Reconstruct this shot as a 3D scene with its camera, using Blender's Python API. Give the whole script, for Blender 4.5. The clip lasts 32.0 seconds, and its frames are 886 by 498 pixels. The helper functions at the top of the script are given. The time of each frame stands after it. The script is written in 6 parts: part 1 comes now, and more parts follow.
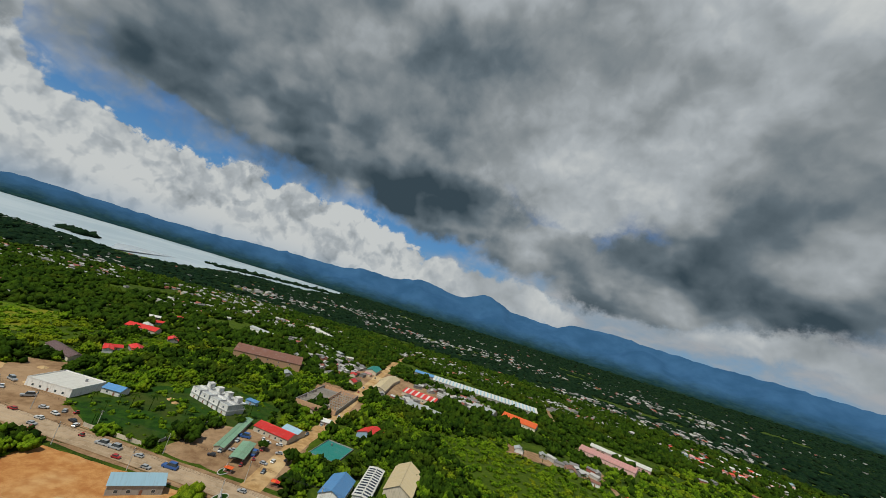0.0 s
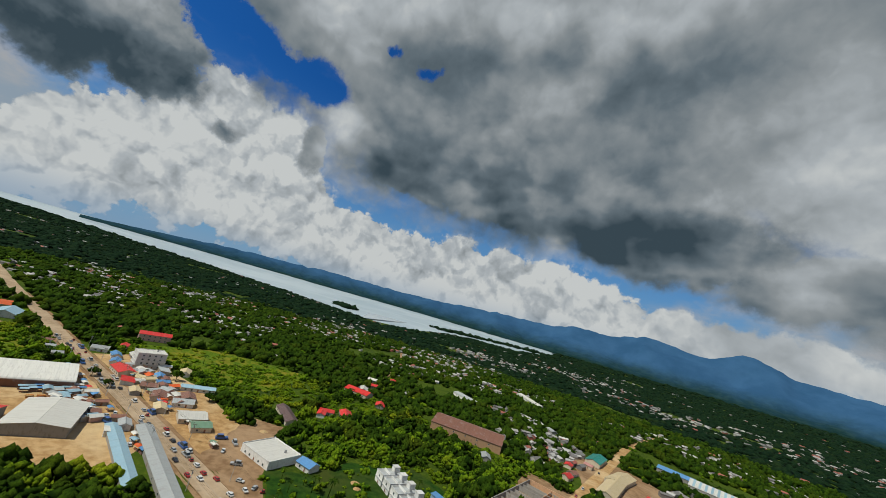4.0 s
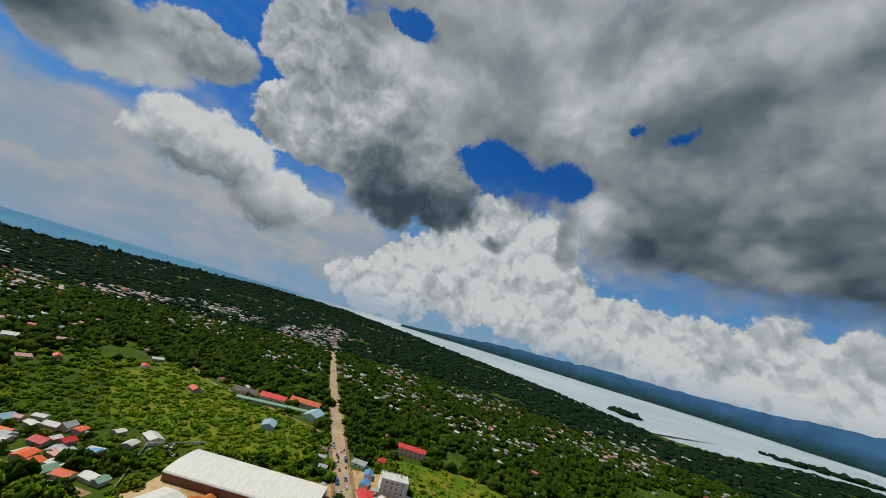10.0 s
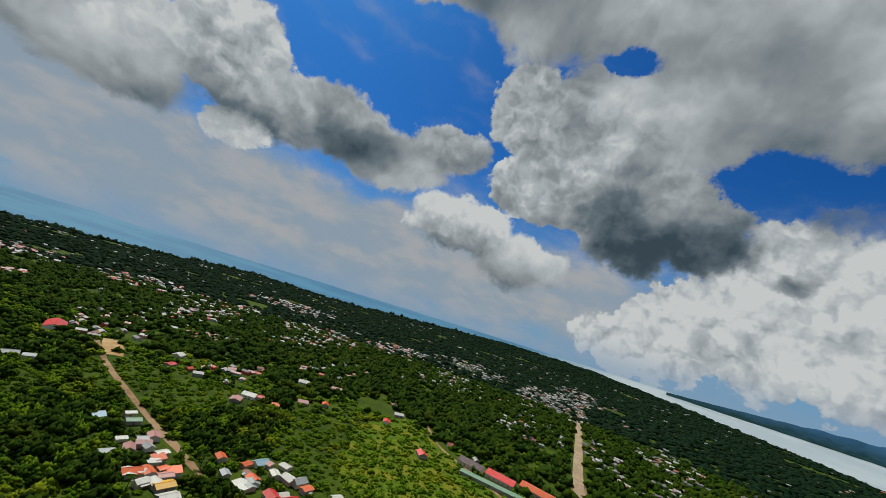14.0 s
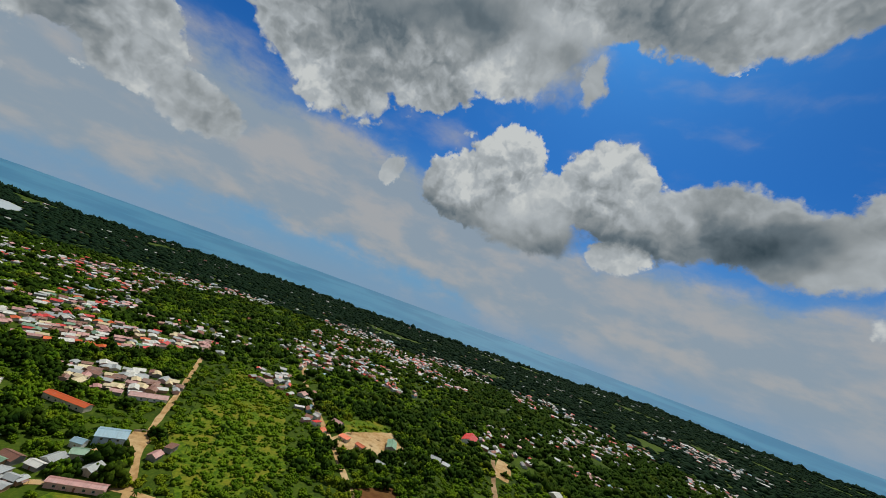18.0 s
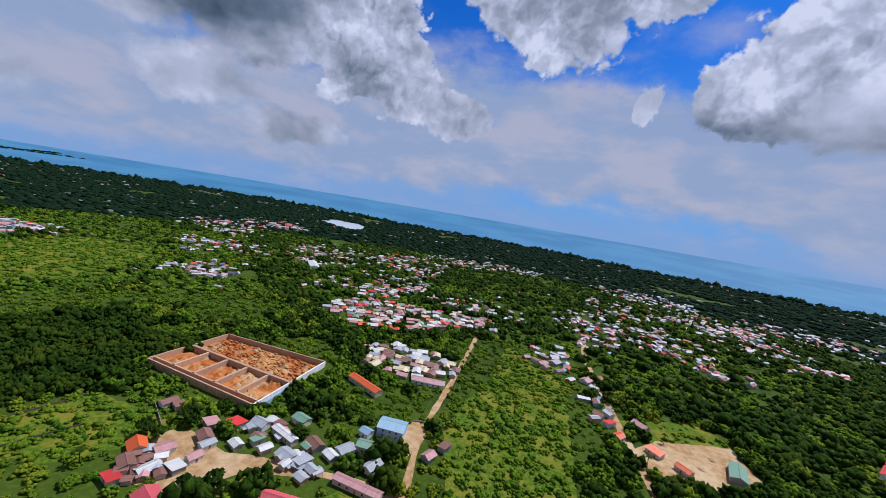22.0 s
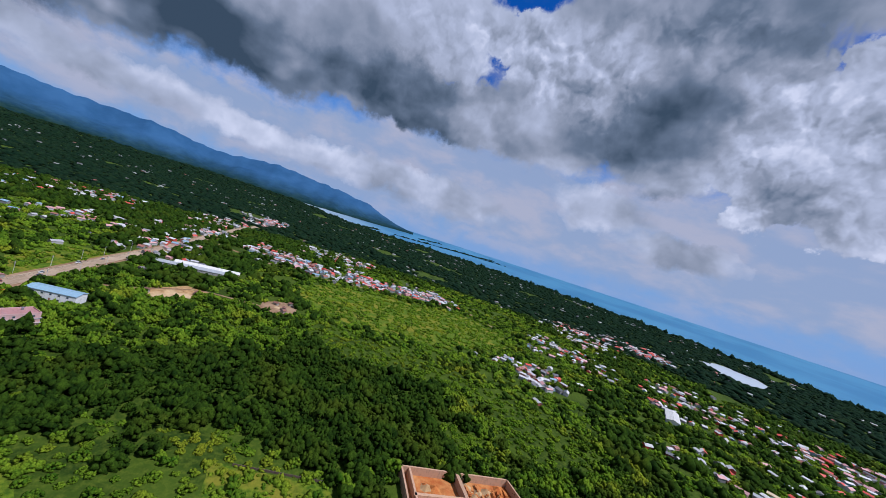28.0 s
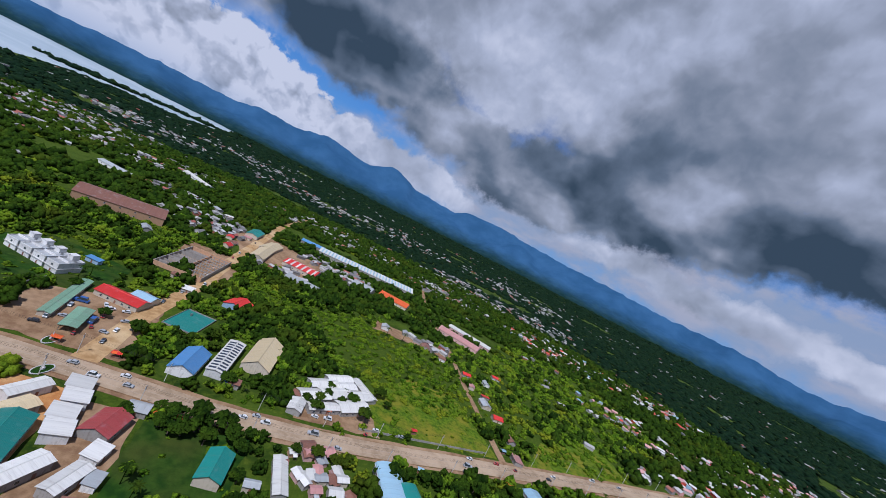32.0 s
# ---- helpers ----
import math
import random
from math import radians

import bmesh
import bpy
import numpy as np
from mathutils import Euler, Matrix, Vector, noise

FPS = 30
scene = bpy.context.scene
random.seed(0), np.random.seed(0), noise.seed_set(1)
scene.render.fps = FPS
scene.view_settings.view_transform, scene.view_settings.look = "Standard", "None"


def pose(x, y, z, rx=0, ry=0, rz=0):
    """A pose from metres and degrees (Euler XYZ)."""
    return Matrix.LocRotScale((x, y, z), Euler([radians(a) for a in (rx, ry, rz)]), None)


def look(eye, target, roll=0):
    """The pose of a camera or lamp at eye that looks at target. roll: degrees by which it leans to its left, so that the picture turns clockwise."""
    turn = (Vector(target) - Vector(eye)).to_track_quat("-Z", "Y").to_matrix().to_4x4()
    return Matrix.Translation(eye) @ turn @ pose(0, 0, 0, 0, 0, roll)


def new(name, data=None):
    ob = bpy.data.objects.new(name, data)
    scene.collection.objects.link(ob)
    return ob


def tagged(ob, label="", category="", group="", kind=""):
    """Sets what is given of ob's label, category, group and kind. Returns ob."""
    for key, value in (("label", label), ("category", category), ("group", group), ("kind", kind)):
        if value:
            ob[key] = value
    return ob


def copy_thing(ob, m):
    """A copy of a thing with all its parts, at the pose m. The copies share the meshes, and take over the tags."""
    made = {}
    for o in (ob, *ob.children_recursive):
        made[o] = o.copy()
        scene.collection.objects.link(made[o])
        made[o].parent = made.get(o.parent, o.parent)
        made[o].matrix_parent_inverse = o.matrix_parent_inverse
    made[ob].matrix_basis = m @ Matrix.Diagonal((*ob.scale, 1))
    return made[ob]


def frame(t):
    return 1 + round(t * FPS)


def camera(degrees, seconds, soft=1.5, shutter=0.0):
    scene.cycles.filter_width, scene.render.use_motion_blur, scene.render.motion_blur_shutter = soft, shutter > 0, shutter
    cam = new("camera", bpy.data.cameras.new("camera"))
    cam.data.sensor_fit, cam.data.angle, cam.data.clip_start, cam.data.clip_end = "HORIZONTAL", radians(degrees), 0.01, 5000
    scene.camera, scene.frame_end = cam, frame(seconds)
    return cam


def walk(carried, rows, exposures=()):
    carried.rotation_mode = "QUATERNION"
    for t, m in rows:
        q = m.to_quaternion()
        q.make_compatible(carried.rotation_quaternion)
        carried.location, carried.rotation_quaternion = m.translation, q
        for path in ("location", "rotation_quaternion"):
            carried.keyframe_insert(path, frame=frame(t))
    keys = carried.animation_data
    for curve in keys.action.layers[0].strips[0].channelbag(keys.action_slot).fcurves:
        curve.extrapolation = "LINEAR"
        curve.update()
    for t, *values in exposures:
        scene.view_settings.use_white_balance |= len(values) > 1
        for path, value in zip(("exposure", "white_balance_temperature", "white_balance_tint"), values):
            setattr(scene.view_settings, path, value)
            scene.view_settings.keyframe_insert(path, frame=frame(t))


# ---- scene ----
cam = camera(99.8, 32.0, soft=0.7)

# ---- the flight: one left-hand circle over the town ----
PATH = [  # seconds, eye, yaw, pitch, roll (degrees)
    (0, (3.97, -12.72, 108.29), -0.07, 9.89, 16.57),
    (0.5, (4.35, -3.98, 108.34), 5.04, 9.72, 18.13),
    (1, (4.60, 4.79, 108.46), 5.50, 11.81, 14.78),
    (1.5, (4.70, 13.99, 108.81), 11.18, 11.54, 18.12),
    (2, (4.25, 23.69, 109.50), 14.05, 12.46, 16.94),
    (2.5, (3.13, 33.81, 110.58), 19.58, 11.46, 17.67),
    (3, (1.66, 43.70, 111.96), 23.52, 10.58, 15.20),
    (3.5, (0.31, 53.06, 113.60), 28.32, 10.02, 16.55),
    (4, (0.85, 60.97, 115.82), 32.31, 9.61, 15.80),
    (4.5, (2.92, 66.33, 119.31), 35.71, 9.38, 14.89),
    (5, (3.78, 70.99, 122.88), 38.73, 9.36, 14.36),
    (5.5, (0.70, 76.85, 125.35), 41.61, 9.55, 14.74),
    (6, (-3.87, 83.57, 127.14), 44.28, 11.45, 13.94),
    (6.5, (-9.33, 90.61, 128.77), 47.99, 11.77, 17.14),
    (7, (-15.78, 97.83, 130.20), 49.33, 11.75, 17.47),
    (7.5, (-23.16, 105.10, 131.41), 53.50, 10.90, 18.02),
    (8, (-31.20, 112.09, 132.36), 57.24, 10.51, 16.72),
    (8.5, (-39.64, 118.38, 133.01), 61.38, 10.02, 11.89),
    (9, (-48.29, 124.02, 133.41), 62.63, 10.25, 18.16),
    (9.5, (-57.19, 129.09, 133.63), 69.25, 10.58, 20.00),
    (10, (-66.37, 133.92, 133.75), 73.67, 12.21, 16.48),
    (10.5, (-75.89, 138.71, 133.91), 77.00, 10.73, 18.06),
    (11, (-85.70, 143.35, 134.19), 81.06, 10.91, 17.45),
    (11.5, (-95.89, 147.56, 134.69), 86.50, 10.32, 18.32),
    (12, (-106.44, 150.91, 135.44), 92.63, 11.71, 16.83),
    (12.5, (-117.40, 153.37, 136.42), 95.42, 11.19, 19.13),
    (13, (-128.68, 155.16, 137.66), 101.78, 10.65, 20.13),
    (13.5, (-139.90, 156.23, 139.15), 105.26, 10.60, 17.30),
    (14, (-150.82, 156.92, 140.83), 110.49, 9.92, 17.42),
    (14.5, (-161.11, 157.48, 142.60), 116.52, 10.30, 15.83),
    (15, (-169.89, 160.11, 144.61), 123.78, 9.82, 15.72),
    (15.5, (-175.62, 163.81, 147.11), 133.73, 9.09, 16.73),
    (16, (-180.23, 165.34, 149.53), 143.85, 8.41, 18.08),
    (16.5, (-185.69, 161.44, 151.27), 151.64, 8.06, 18.98),
    (17, (-192.50, 155.44, 152.71), 156.21, 8.42, 18.85),
    (17.5, (-199.39, 148.21, 154.03), 165.06, 8.85, 19.34),
    (18, (-205.91, 139.99, 155.16), 168.39, 8.98, 19.95),
    (18.5, (-211.58, 130.71, 156.04), 174.49, 7.40, 20.52),
    (19, (-215.86, 120.21, 156.62), 176.36, 7.36, 20.03),
    (19.5, (-218.35, 108.19, 156.88), 183.47, 6.81, 22.12),
    (20, (-218.74, 94.54, 156.73), 190.24, 7.50, 21.95),
    (20.5, (-217.26, 79.71, 156.03), 195.17, -2.84, 10.34),
    (21, (-214.43, 65.09, 154.45), 197.83, -6.20, 13.70),
    (21.5, (-210.89, 51.60, 152.05), 204.03, -5.44, 11.90),
    (22, (-207.23, 39.44, 149.20), 204.68, -6.11, 9.64),
    (22.5, (-203.54, 28.07, 146.25), 207.39, -5.95, 11.73),
    (23, (-199.79, 17.17, 143.44), 208.86, -5.22, 9.91),
    (23.5, (-195.94, 6.38, 140.91), 212.78, -3.85, 11.10),
    (24, (-191.92, -4.33, 138.72), 215.72, -1.88, 12.13),
    (24.5, (-187.63, -15.20, 136.89), 220.71, -1.57, 11.08),
    (25, (-183.38, -26.20, 135.37), 224.92, -0.83, 11.98),
    (25.5, (-177.78, -36.70, 135.02), 230.46, -0.79, 13.86),
    (26, (-169.65, -45.35, 135.14), 236.78, -1.05, 15.75),
    (26.5, (-157.80, -50.80, 135.02), 243.31, -1.23, 16.67),
    (27, (-145.11, -55.74, 134.58), 246.90, -0.03, 17.82),
    (27.5, (-131.46, -59.85, 134.11), 254.31, -1.43, 14.99),
    (28, (-116.90, -62.86, 133.60), 260.05, -1.43, 17.94),
    (28.5, (-101.37, -64.24, 133.11), 268.95, -0.60, 17.22),
    (29, (-85.40, -63.37, 132.51), 276.74, -2.68, 19.14),
    (29.5, (-68.93, -60.08, 131.87), 288.42, -1.79, 17.45),
    (30, (-52.19, -54.30, 131.42), 297.12, -2.82, 20.46),
    (30.5, (-36.09, -46.01, 131.38), 305.78, -3.87, 19.43),
    (31, (-20.84, -35.52, 131.80), 317.61, -5.11, 19.20),
    (31.5, (-6.38, -23.37, 132.65), 327.85, -4.46, 24.11),
    (32, (7.23, -10.44, 133.74), 339.64, -2.93, 26.94),
]


def banked(eye, yaw, pitch, roll):
    a, b = radians(yaw), radians(pitch)
    ahead = Vector((-math.sin(a) * math.cos(b), math.cos(a) * math.cos(b), math.sin(b)))
    return look(eye, Vector(eye) + ahead, roll)


walk(cam, [(t, banked(eye, yaw, pitch, roll)) for t, eye, yaw, pitch, roll in PATH],
     [(0.0, -0.16, 5750, 7), (19.9, -0.16, 5750, 7), (20.6, 0.06, 5020, 22), (30.3, 0.08, 4960, 22), (32.0, -0.08, 4960, 21)])

# ---- sky, clouds and sun ----
SUN_AZ, SUN_EL = 150.0, 58.0  # degrees; azimuth counted to the left from +y


def heading(az, el):
    a, b = radians(az), radians(el)
    return Vector((-math.sin(a) * math.cos(b), math.cos(a) * math.cos(b), math.sin(b)))


class Nodes:
    """Short hand for building a node tree."""

    def __init__(self, tree):
        self.tree = tree
        tree.nodes.clear()

    def add(self, kind, inputs=None, **settings):
        node = self.tree.nodes.new(kind)
        for key, value in settings.items():
            setattr(node, key, value)
        for key, value in (inputs or {}).items():
            if isinstance(value, bpy.types.NodeSocket):
                self.tree.links.new(value, node.inputs[key])
            else:
                node.inputs[key].default_value = value
        return node

    def math(self, op, a, b=0.0, clamp=False, c=0.0):
        return self.add("ShaderNodeMath", {0: a, 1: b, 2: c}, operation=op, use_clamp=clamp).outputs[0]

    def vec(self, op, a, b=(0, 0, 0), scale=None):
        ins = {0: a, 1: b}
        if scale is not None:
            ins = {0: a, 3: scale}
        node = self.add("ShaderNodeVectorMath", ins, operation=op)
        return node.outputs["Value"] if op in ("LENGTH", "DOT_PRODUCT", "DISTANCE") else node.outputs[0]

    def noise(self, vector, scale, detail=4.0, rough=0.55, out="Fac", distortion=0.0):
        return self.add("ShaderNodeTexNoise", {"Vector": vector, "Scale": scale, "Detail": detail, "Roughness": rough,
                                               "Distortion": distortion}).outputs[out]

    def smooth(self, value, lo, hi, a=0.0, b=1.0):
        return self.add("ShaderNodeMapRange", {"Value": value, "From Min": lo, "From Max": hi, "To Min": a, "To Max": b},
                        interpolation_type="SMOOTHSTEP").outputs[0]

    def mix(self, fac, a, b, blend="MIX"):
        node = self.add("ShaderNodeMix", {"Factor": fac}, data_type="RGBA", blend_type=blend)
        for key, value in ((6, a), (7, b)):
            if isinstance(value, bpy.types.NodeSocket):
                self.tree.links.new(value, node.inputs[key])
            else:
                node.inputs[key].default_value = (*value, 1.0)
        return node.outputs[2]


# cloud masses: azimuth, elevation, half width, half height (degrees), greyness, how much darker below, softness of the rim
DECK_NORTH = [
    (22, 31, 30, 15, 0.6, 0.0, 0.5), (24, 22, 20, 7, 0.95, 0.1, 0.4), (38, 19.5, 9, 4, 0.85, 0.2, 0.4), (1, 17, 12, 5, 0.95, 0.2, 0.4),
    (-8, 30, 14, 9, 0.3, 0.0, 0.6), (-18, 24, 10, 8, 0.14, 0.0, 0.6), (-32, 13.5, 10, 5.5, 0.75, 0.2, 0.45), (-42, 19, 12, 8, 0.66, 0.1, 0.5),
    (-46, 34, 20, 12, 0.5, 0.0, 0.6), (-28, 42, 20, 9, 0.22, 0.0, 0.6), (2, 45, 34, 10, 0.5, 0.0, 0.6), (40, 40, 16, 9, 0.55, 0.0, 0.5), (-16, 13, 10, 3.5, 0.5, 0.2, 0.5),
    (-27, 28, 16, 9, 0.3, 0.0, 0.6),
]
CUMULUS_BANK = [
    (82, 4.5, 6, 3.5, 0.05, 0.12, 0.08), (77, 6.5, 6, 5.8, 0.05, 0.15, 0.06), (68.5, 11.5, 6, 9, 0.04, 0.12, 0.05), (61.5, 11.5, 5.5, 9, 0.05, 0.15, 0.05),
    (55.5, 8, 6, 6.6, 0.06, 0.15, 0.05), (49, 6, 6, 5.2, 0.06, 0.15, 0.05), (43, 5, 5, 4.6, 0.06, 0.15, 0.05), (37, 5.2, 5, 4.6, 0.08, 0.15, 0.05), (30, 5.8, 5.5, 5.2, 0.06, 0.15, 0.05),
    (22, 5.5, 6, 5, 0.1, 0.15, 0.06), (15, 5.8, 6, 5.2, 0.08, 0.15, 0.06), (7, 5, 6, 4.6, 0.08, 0.15, 0.1), (-1, 4.6, 7, 3, 0.1, 0.15, 0.2), (-11, 5.5, 9, 2.2, 0.15, 0.1, 0.35),
]
CLOUDS_WEST = [
    (84, 22, 11, 7, 0.66, 0.3, 0.18), (75, 17.5, 5, 3.5, 0.8, 0.2, 0.2), (95, 26, 8, 7.5, 0.38, 0.3, 0.12), (102, 23, 4.5, 4.5, 0.18, 0.3, 0.08), (88, 33, 12, 6, 0.42, 0.2, 0.16),
    (108, 14, 7, 4, 0.08, 0.5, 0.18), (99, 11.5, 6, 3.6, 0.2, 0.3, 0.39), (66.5, 14.5, 1.6, 1.5, 0.7, 0.0, 0.33), (56, 17, 2.6, 3.2, 0.8, 0.1, 0.33),
    (72, 36, 18, 8, 0.45, 0.1, 0.39), (104, 33, 5, 5, 0.3, 0.2, 0.1), (57, 34, 12, 7, 0.5, 0.1, 0.45), (85, 48, 22, 8, 0.45, 0.0, 0.39),
]
CLOUDS_SOUTH = [
    (164, 21, 7, 7, 0.2, 0.29, 0.09), (170, 18.5, 4.5, 4.5, 0.24, 0.29, 0.14), (158, 16.5, 8, 3.8, 0.34, 0.29, 0.38), (148, 24, 6, 5.6, 0.29, 0.29, 0.11), (141, 20, 7, 4.5, 0.54, 0.29, 0.18),
    (131, 22, 8, 4, 0.59, 0.29, 0.21), (122, 20, 7, 3.4, 0.64, 0.2, 0.3), (156, 20, 6, 4.5, 0.24, 0.2, 0.22), (115, 25, 5, 4, 0.49, 0.29, 0.18), (144, 15.5, 3, 2.6, 0.12, 0.2, 0.2), (180.5, 17.4, 1.5, 1.8, 0.2, 0.2, 0.3),
]
CLOUDS_ALOFT = [
    (-166, 30, 10, 7.5, 0.44, -0.25, 0.11), (-178, 32, 8, 5, 0.42, -0.25, 0.11), (172, 37, 8, 5, 0.44, -0.25, 0.14), (150, 48, 24, 5.5, 0.49, -0.2, 0.14), (-170, 43, 22, 8, 0.59, -0.1, 0.42),
    (155, 37, 1.6, 3, 0.24, 0, 0.56), (-144.5, 30, 3, 2.4, 0.19, 0.1, 0.17),
]
CLOUDS_EAST = [
    (-126, 23, 9, 7.5, 0.87, 0.2, 0.25), (-138, 22, 7.5, 8, 0.31, 0.15, 0.07), (-146, 17, 4.5, 5, 0.3, 0.2, 0.1), (-154, 13.5, 4.5, 3, 0.25, 0.2, 0.2), (-112, 27, 9, 7, 0.37, 0.15, 0.1),
    (-103, 30, 8, 4, 0.35, 0.1, 0.1), (-122, 33, 14, 5, 0.55, 0, 0.15), (-108, 19, 10, 5, 0.5, 0.2, 0.3), (-115, 40, 24, 6, 0.55, 0, 0.3),
    (-120, 11, 6, 2.4, 0.29, 0.15, 0.7), (-131, 8, 6, 1.6, 0.33, 0.1, 0.8), (-98, 6, 8, 2, 0.27, 0.15, 0.8), (-86, 6.5, 9, 1.8, 0.27, 0.15, 0.8),
]
STREAKS_EAST = [
    (-28, 10, 12, 2.6, 0.63, 0.2, 0.45), (-42, 13, 10, 4, 0.73, 0.25, 0.45), (-54, 16, 12, 4.6, 0.78, 0.25, 0.4), (-68, 17.5, 11, 4.6, 0.83, 0.3, 0.3), (-84, 18.5, 11, 4.4, 0.81, 0.3, 0.25),
    (-98, 18.5, 9, 4, 0.75, 0.3, 0.25), (-72, 25, 14, 7, 0.45, 0.2, 0.35), (-88, 27, 9, 6, 0.21, 0.15, 0.2), (-58, 28, 14, 8, 0.58, 0, 0.4), (-78, 38, 30, 7, 0.48, 0, 0.5),
    (-50, 7, 14, 1.6, 0.22, 0.1, 0.8), (-70, 6, 12, 1.6, 0.22, 0.1, 0.8),
]
# clear holes: azimuth, elevation, half width, half height, weight
HOLES = [(70, 26, 3.4, 2.8, 1.5), (63, 25.5, 2.2, 1.0, 1.0), (57, 25, 3.2, 1.9, 1.4), (42.5, 33.5, 1.5, 0.9, 1.0), (48.5, 34.5, 1.2, 1.0, 1.0), (94, 15.6, 2, 2, 1.2), (89, 40, 3, 1.5, 1.1),
         (118, 34, 6, 6, 1.2), (-101, 35, 4, 2.2, 1.4)]

# thin veils of high cloud: azimuth, elevation, half width, half height, weight
VEILS = [(110, 7, 26, 8, 0.85), (140, 7, 30, 8, 0.85), (-178, 12, 16, 8, 1.1), (160, 9, 14, 6, 0.8), (-158, 12, 16, 10, 0.95), (-132, 8, 22, 8, 0.95), (-100, 9, 24, 8, 0.95), (-75, 7, 22, 5, 0.95),
         (-35, 7, 34, 5, 0.75), (85, 8, 20, 6, 0.6)]


def build_world():
    world = bpy.data.worlds.new("sky")
    scene.world = world
    world.use_nodes = True
    n = Nodes(world.node_tree)
    sky = n.add("ShaderNodeTexSky", sky_type="NISHITA", sun_disc=False, sun_elevation=radians(SUN_EL),
                sun_rotation=radians(-SUN_AZ), altitude=100.0, air_density=1.0, dust_density=1.2, ozone_density=2.5)
    way = n.add("ShaderNodeTexCoord").outputs["Generated"]
    up = n.add("ShaderNodeSeparateXYZ", {0: way}).outputs[2]

    def jitter(scale, detail, rough, amount):
        return n.vec("SCALE", n.vec("SUBTRACT", n.noise(way, scale, detail, rough, "Color"), (0.5, 0.5, 0.5)), scale=amount)

    warp = jitter(5.0, 3.0, 0.6, 0.10)
    bent = n.vec("ADD", n.vec("ADD", way, warp), jitter(24.0, 5.0, 0.65, 0.055))

    def spot(az, el, wide, high):
        """Height within an oval on the sky, and the distance from its middle: one at its rim."""
        middle = heading(az, el)
        across = Vector((middle.y, -middle.x, 0.0)).normalized()
        rise = across.cross(middle)
        u = n.vec("DOT_PRODUCT", bent, tuple(across / math.tan(radians(wide))))
        v = n.vec("DOT_PRODUCT", bent, tuple(rise / math.tan(radians(high))))
        w = n.math("SUBTRACT", n.vec("DOT_PRODUCT", bent, tuple(middle / 0.6)), 1.0 / 0.6)
        return v, n.vec("LENGTH", n.add("ShaderNodeCombineXYZ", {0: u, 1: v, 2: w}).outputs[0])

    total, body = (0.0, 0.0, 0.0), -0.8
    for az, el, wide, high, dark, below, soft in DECK_NORTH + CUMULUS_BANK + CLOUDS_WEST + CLOUDS_SOUTH + CLOUDS_ALOFT + CLOUDS_EAST + STREAKS_EAST:
        v, far = spot(az, el, wide, high)
        body = n.math("MAXIMUM", body, n.math("SUBTRACT", 1.2, far))
        near = n.smooth(far, 1.7, 0.1)
        tone = n.math("MULTIPLY_ADD", v, -below, c=dark) if abs(below) > 0.22 else dark
        traits = n.add("ShaderNodeCombineXYZ", {0: tone, 1: soft, 2: 1.0}).outputs[0]
        share = n.math("POWER", near, 3.5)
        total = n.vec("ADD", n.vec("SCALE", traits, scale=share), total)
    sums = n.add("ShaderNodeSeparateXYZ", {0: total})
    mass = n.math("MAXIMUM", sums.outputs[2], 0.001)
    heavy, rim = n.math("DIVIDE", sums.outputs[0], mass), n.math("DIVIDE", sums.outputs[1], mass)
    for az, el, wide, high, amount in HOLES:
        body = n.math("MULTIPLY_ADD", n.smooth(spot(az, el, wide, high)[1], 1.8, 0.2), -0.85 * amount, c=body)
    veiled = 0.0
    for az, el, wide, high, amount in VEILS:
        veiled = n.math("MULTIPLY_ADD", n.smooth(spot(az, el, wide, high)[1], 1.4, 0.2), amount, c=veiled)
    # billows, and the same seen a little towards the sun: their difference is the light on them
    flat = n.vec("DIVIDE", way, n.add("ShaderNodeCombineXYZ", {0: n.math("ADD", up, 0.45), 1: n.math("ADD", up, 0.45), 2: 1.0}).outputs[0])
    curl = n.vec("ADD", way, jitter(11.0, 4.0, 0.6, 0.10))

    def puffs(place):
        height = n.math("MULTIPLY", n.noise(place, 6.0, 2.0, 0.5), 0.55)
        for scale, amount in ((10.0, 0.34), (24.0, 0.22), (55.0, 0.13)):
            ball = n.add("ShaderNodeTexVoronoi", {"Vector": place, "Scale": scale, "Smoothness": 0.35}, feature="SMOOTH_F1").outputs["Distance"]
            height = n.math("MULTIPLY_ADD", n.math("SUBTRACT", 0.85, ball), amount, c=height)
        return height

    a = puffs(curl)
    b = puffs(n.vec("ADD", curl, tuple(heading(SUN_AZ, 30.0) * 0.010 + Vector((0, 0, 0.020)))))
    drift = n.vec("ADD", way, warp)
    swell = n.math("SUBTRACT", n.noise(drift, 6.5, 2.5, 0.45), n.noise(n.vec("ADD", drift, tuple(heading(SUN_AZ, 35.0) * 0.04 + Vector((0, 0, 0.045)))), 6.5, 2.5, 0.45))
    broad = n.noise(n.vec("ADD", flat, warp), 3.0, 3.5, 0.5)
    crisp = n.smooth(rim, 0.3, 0.06)
    bulge = n.math("MULTIPLY_ADD", crisp, 0.45, c=0.6)
    depth = n.math("MULTIPLY_ADD", n.math("SUBTRACT", a, 0.56), bulge, c=n.math("MULTIPLY_ADD", rim, 0.45, c=body))
    cover = n.smooth(depth, 0.0, n.math("ADD", rim, 0.03))
    relief = n.math("MULTIPLY", n.math("SUBTRACT", a, b), n.math("MULTIPLY_ADD", crisp, 1.0, c=0.3))
    shade = n.math("MULTIPLY", heavy, n.smooth(broad, 0.34, 0.64, 0.45, 1.1))
    shade = n.math("SUBTRACT", shade, relief)
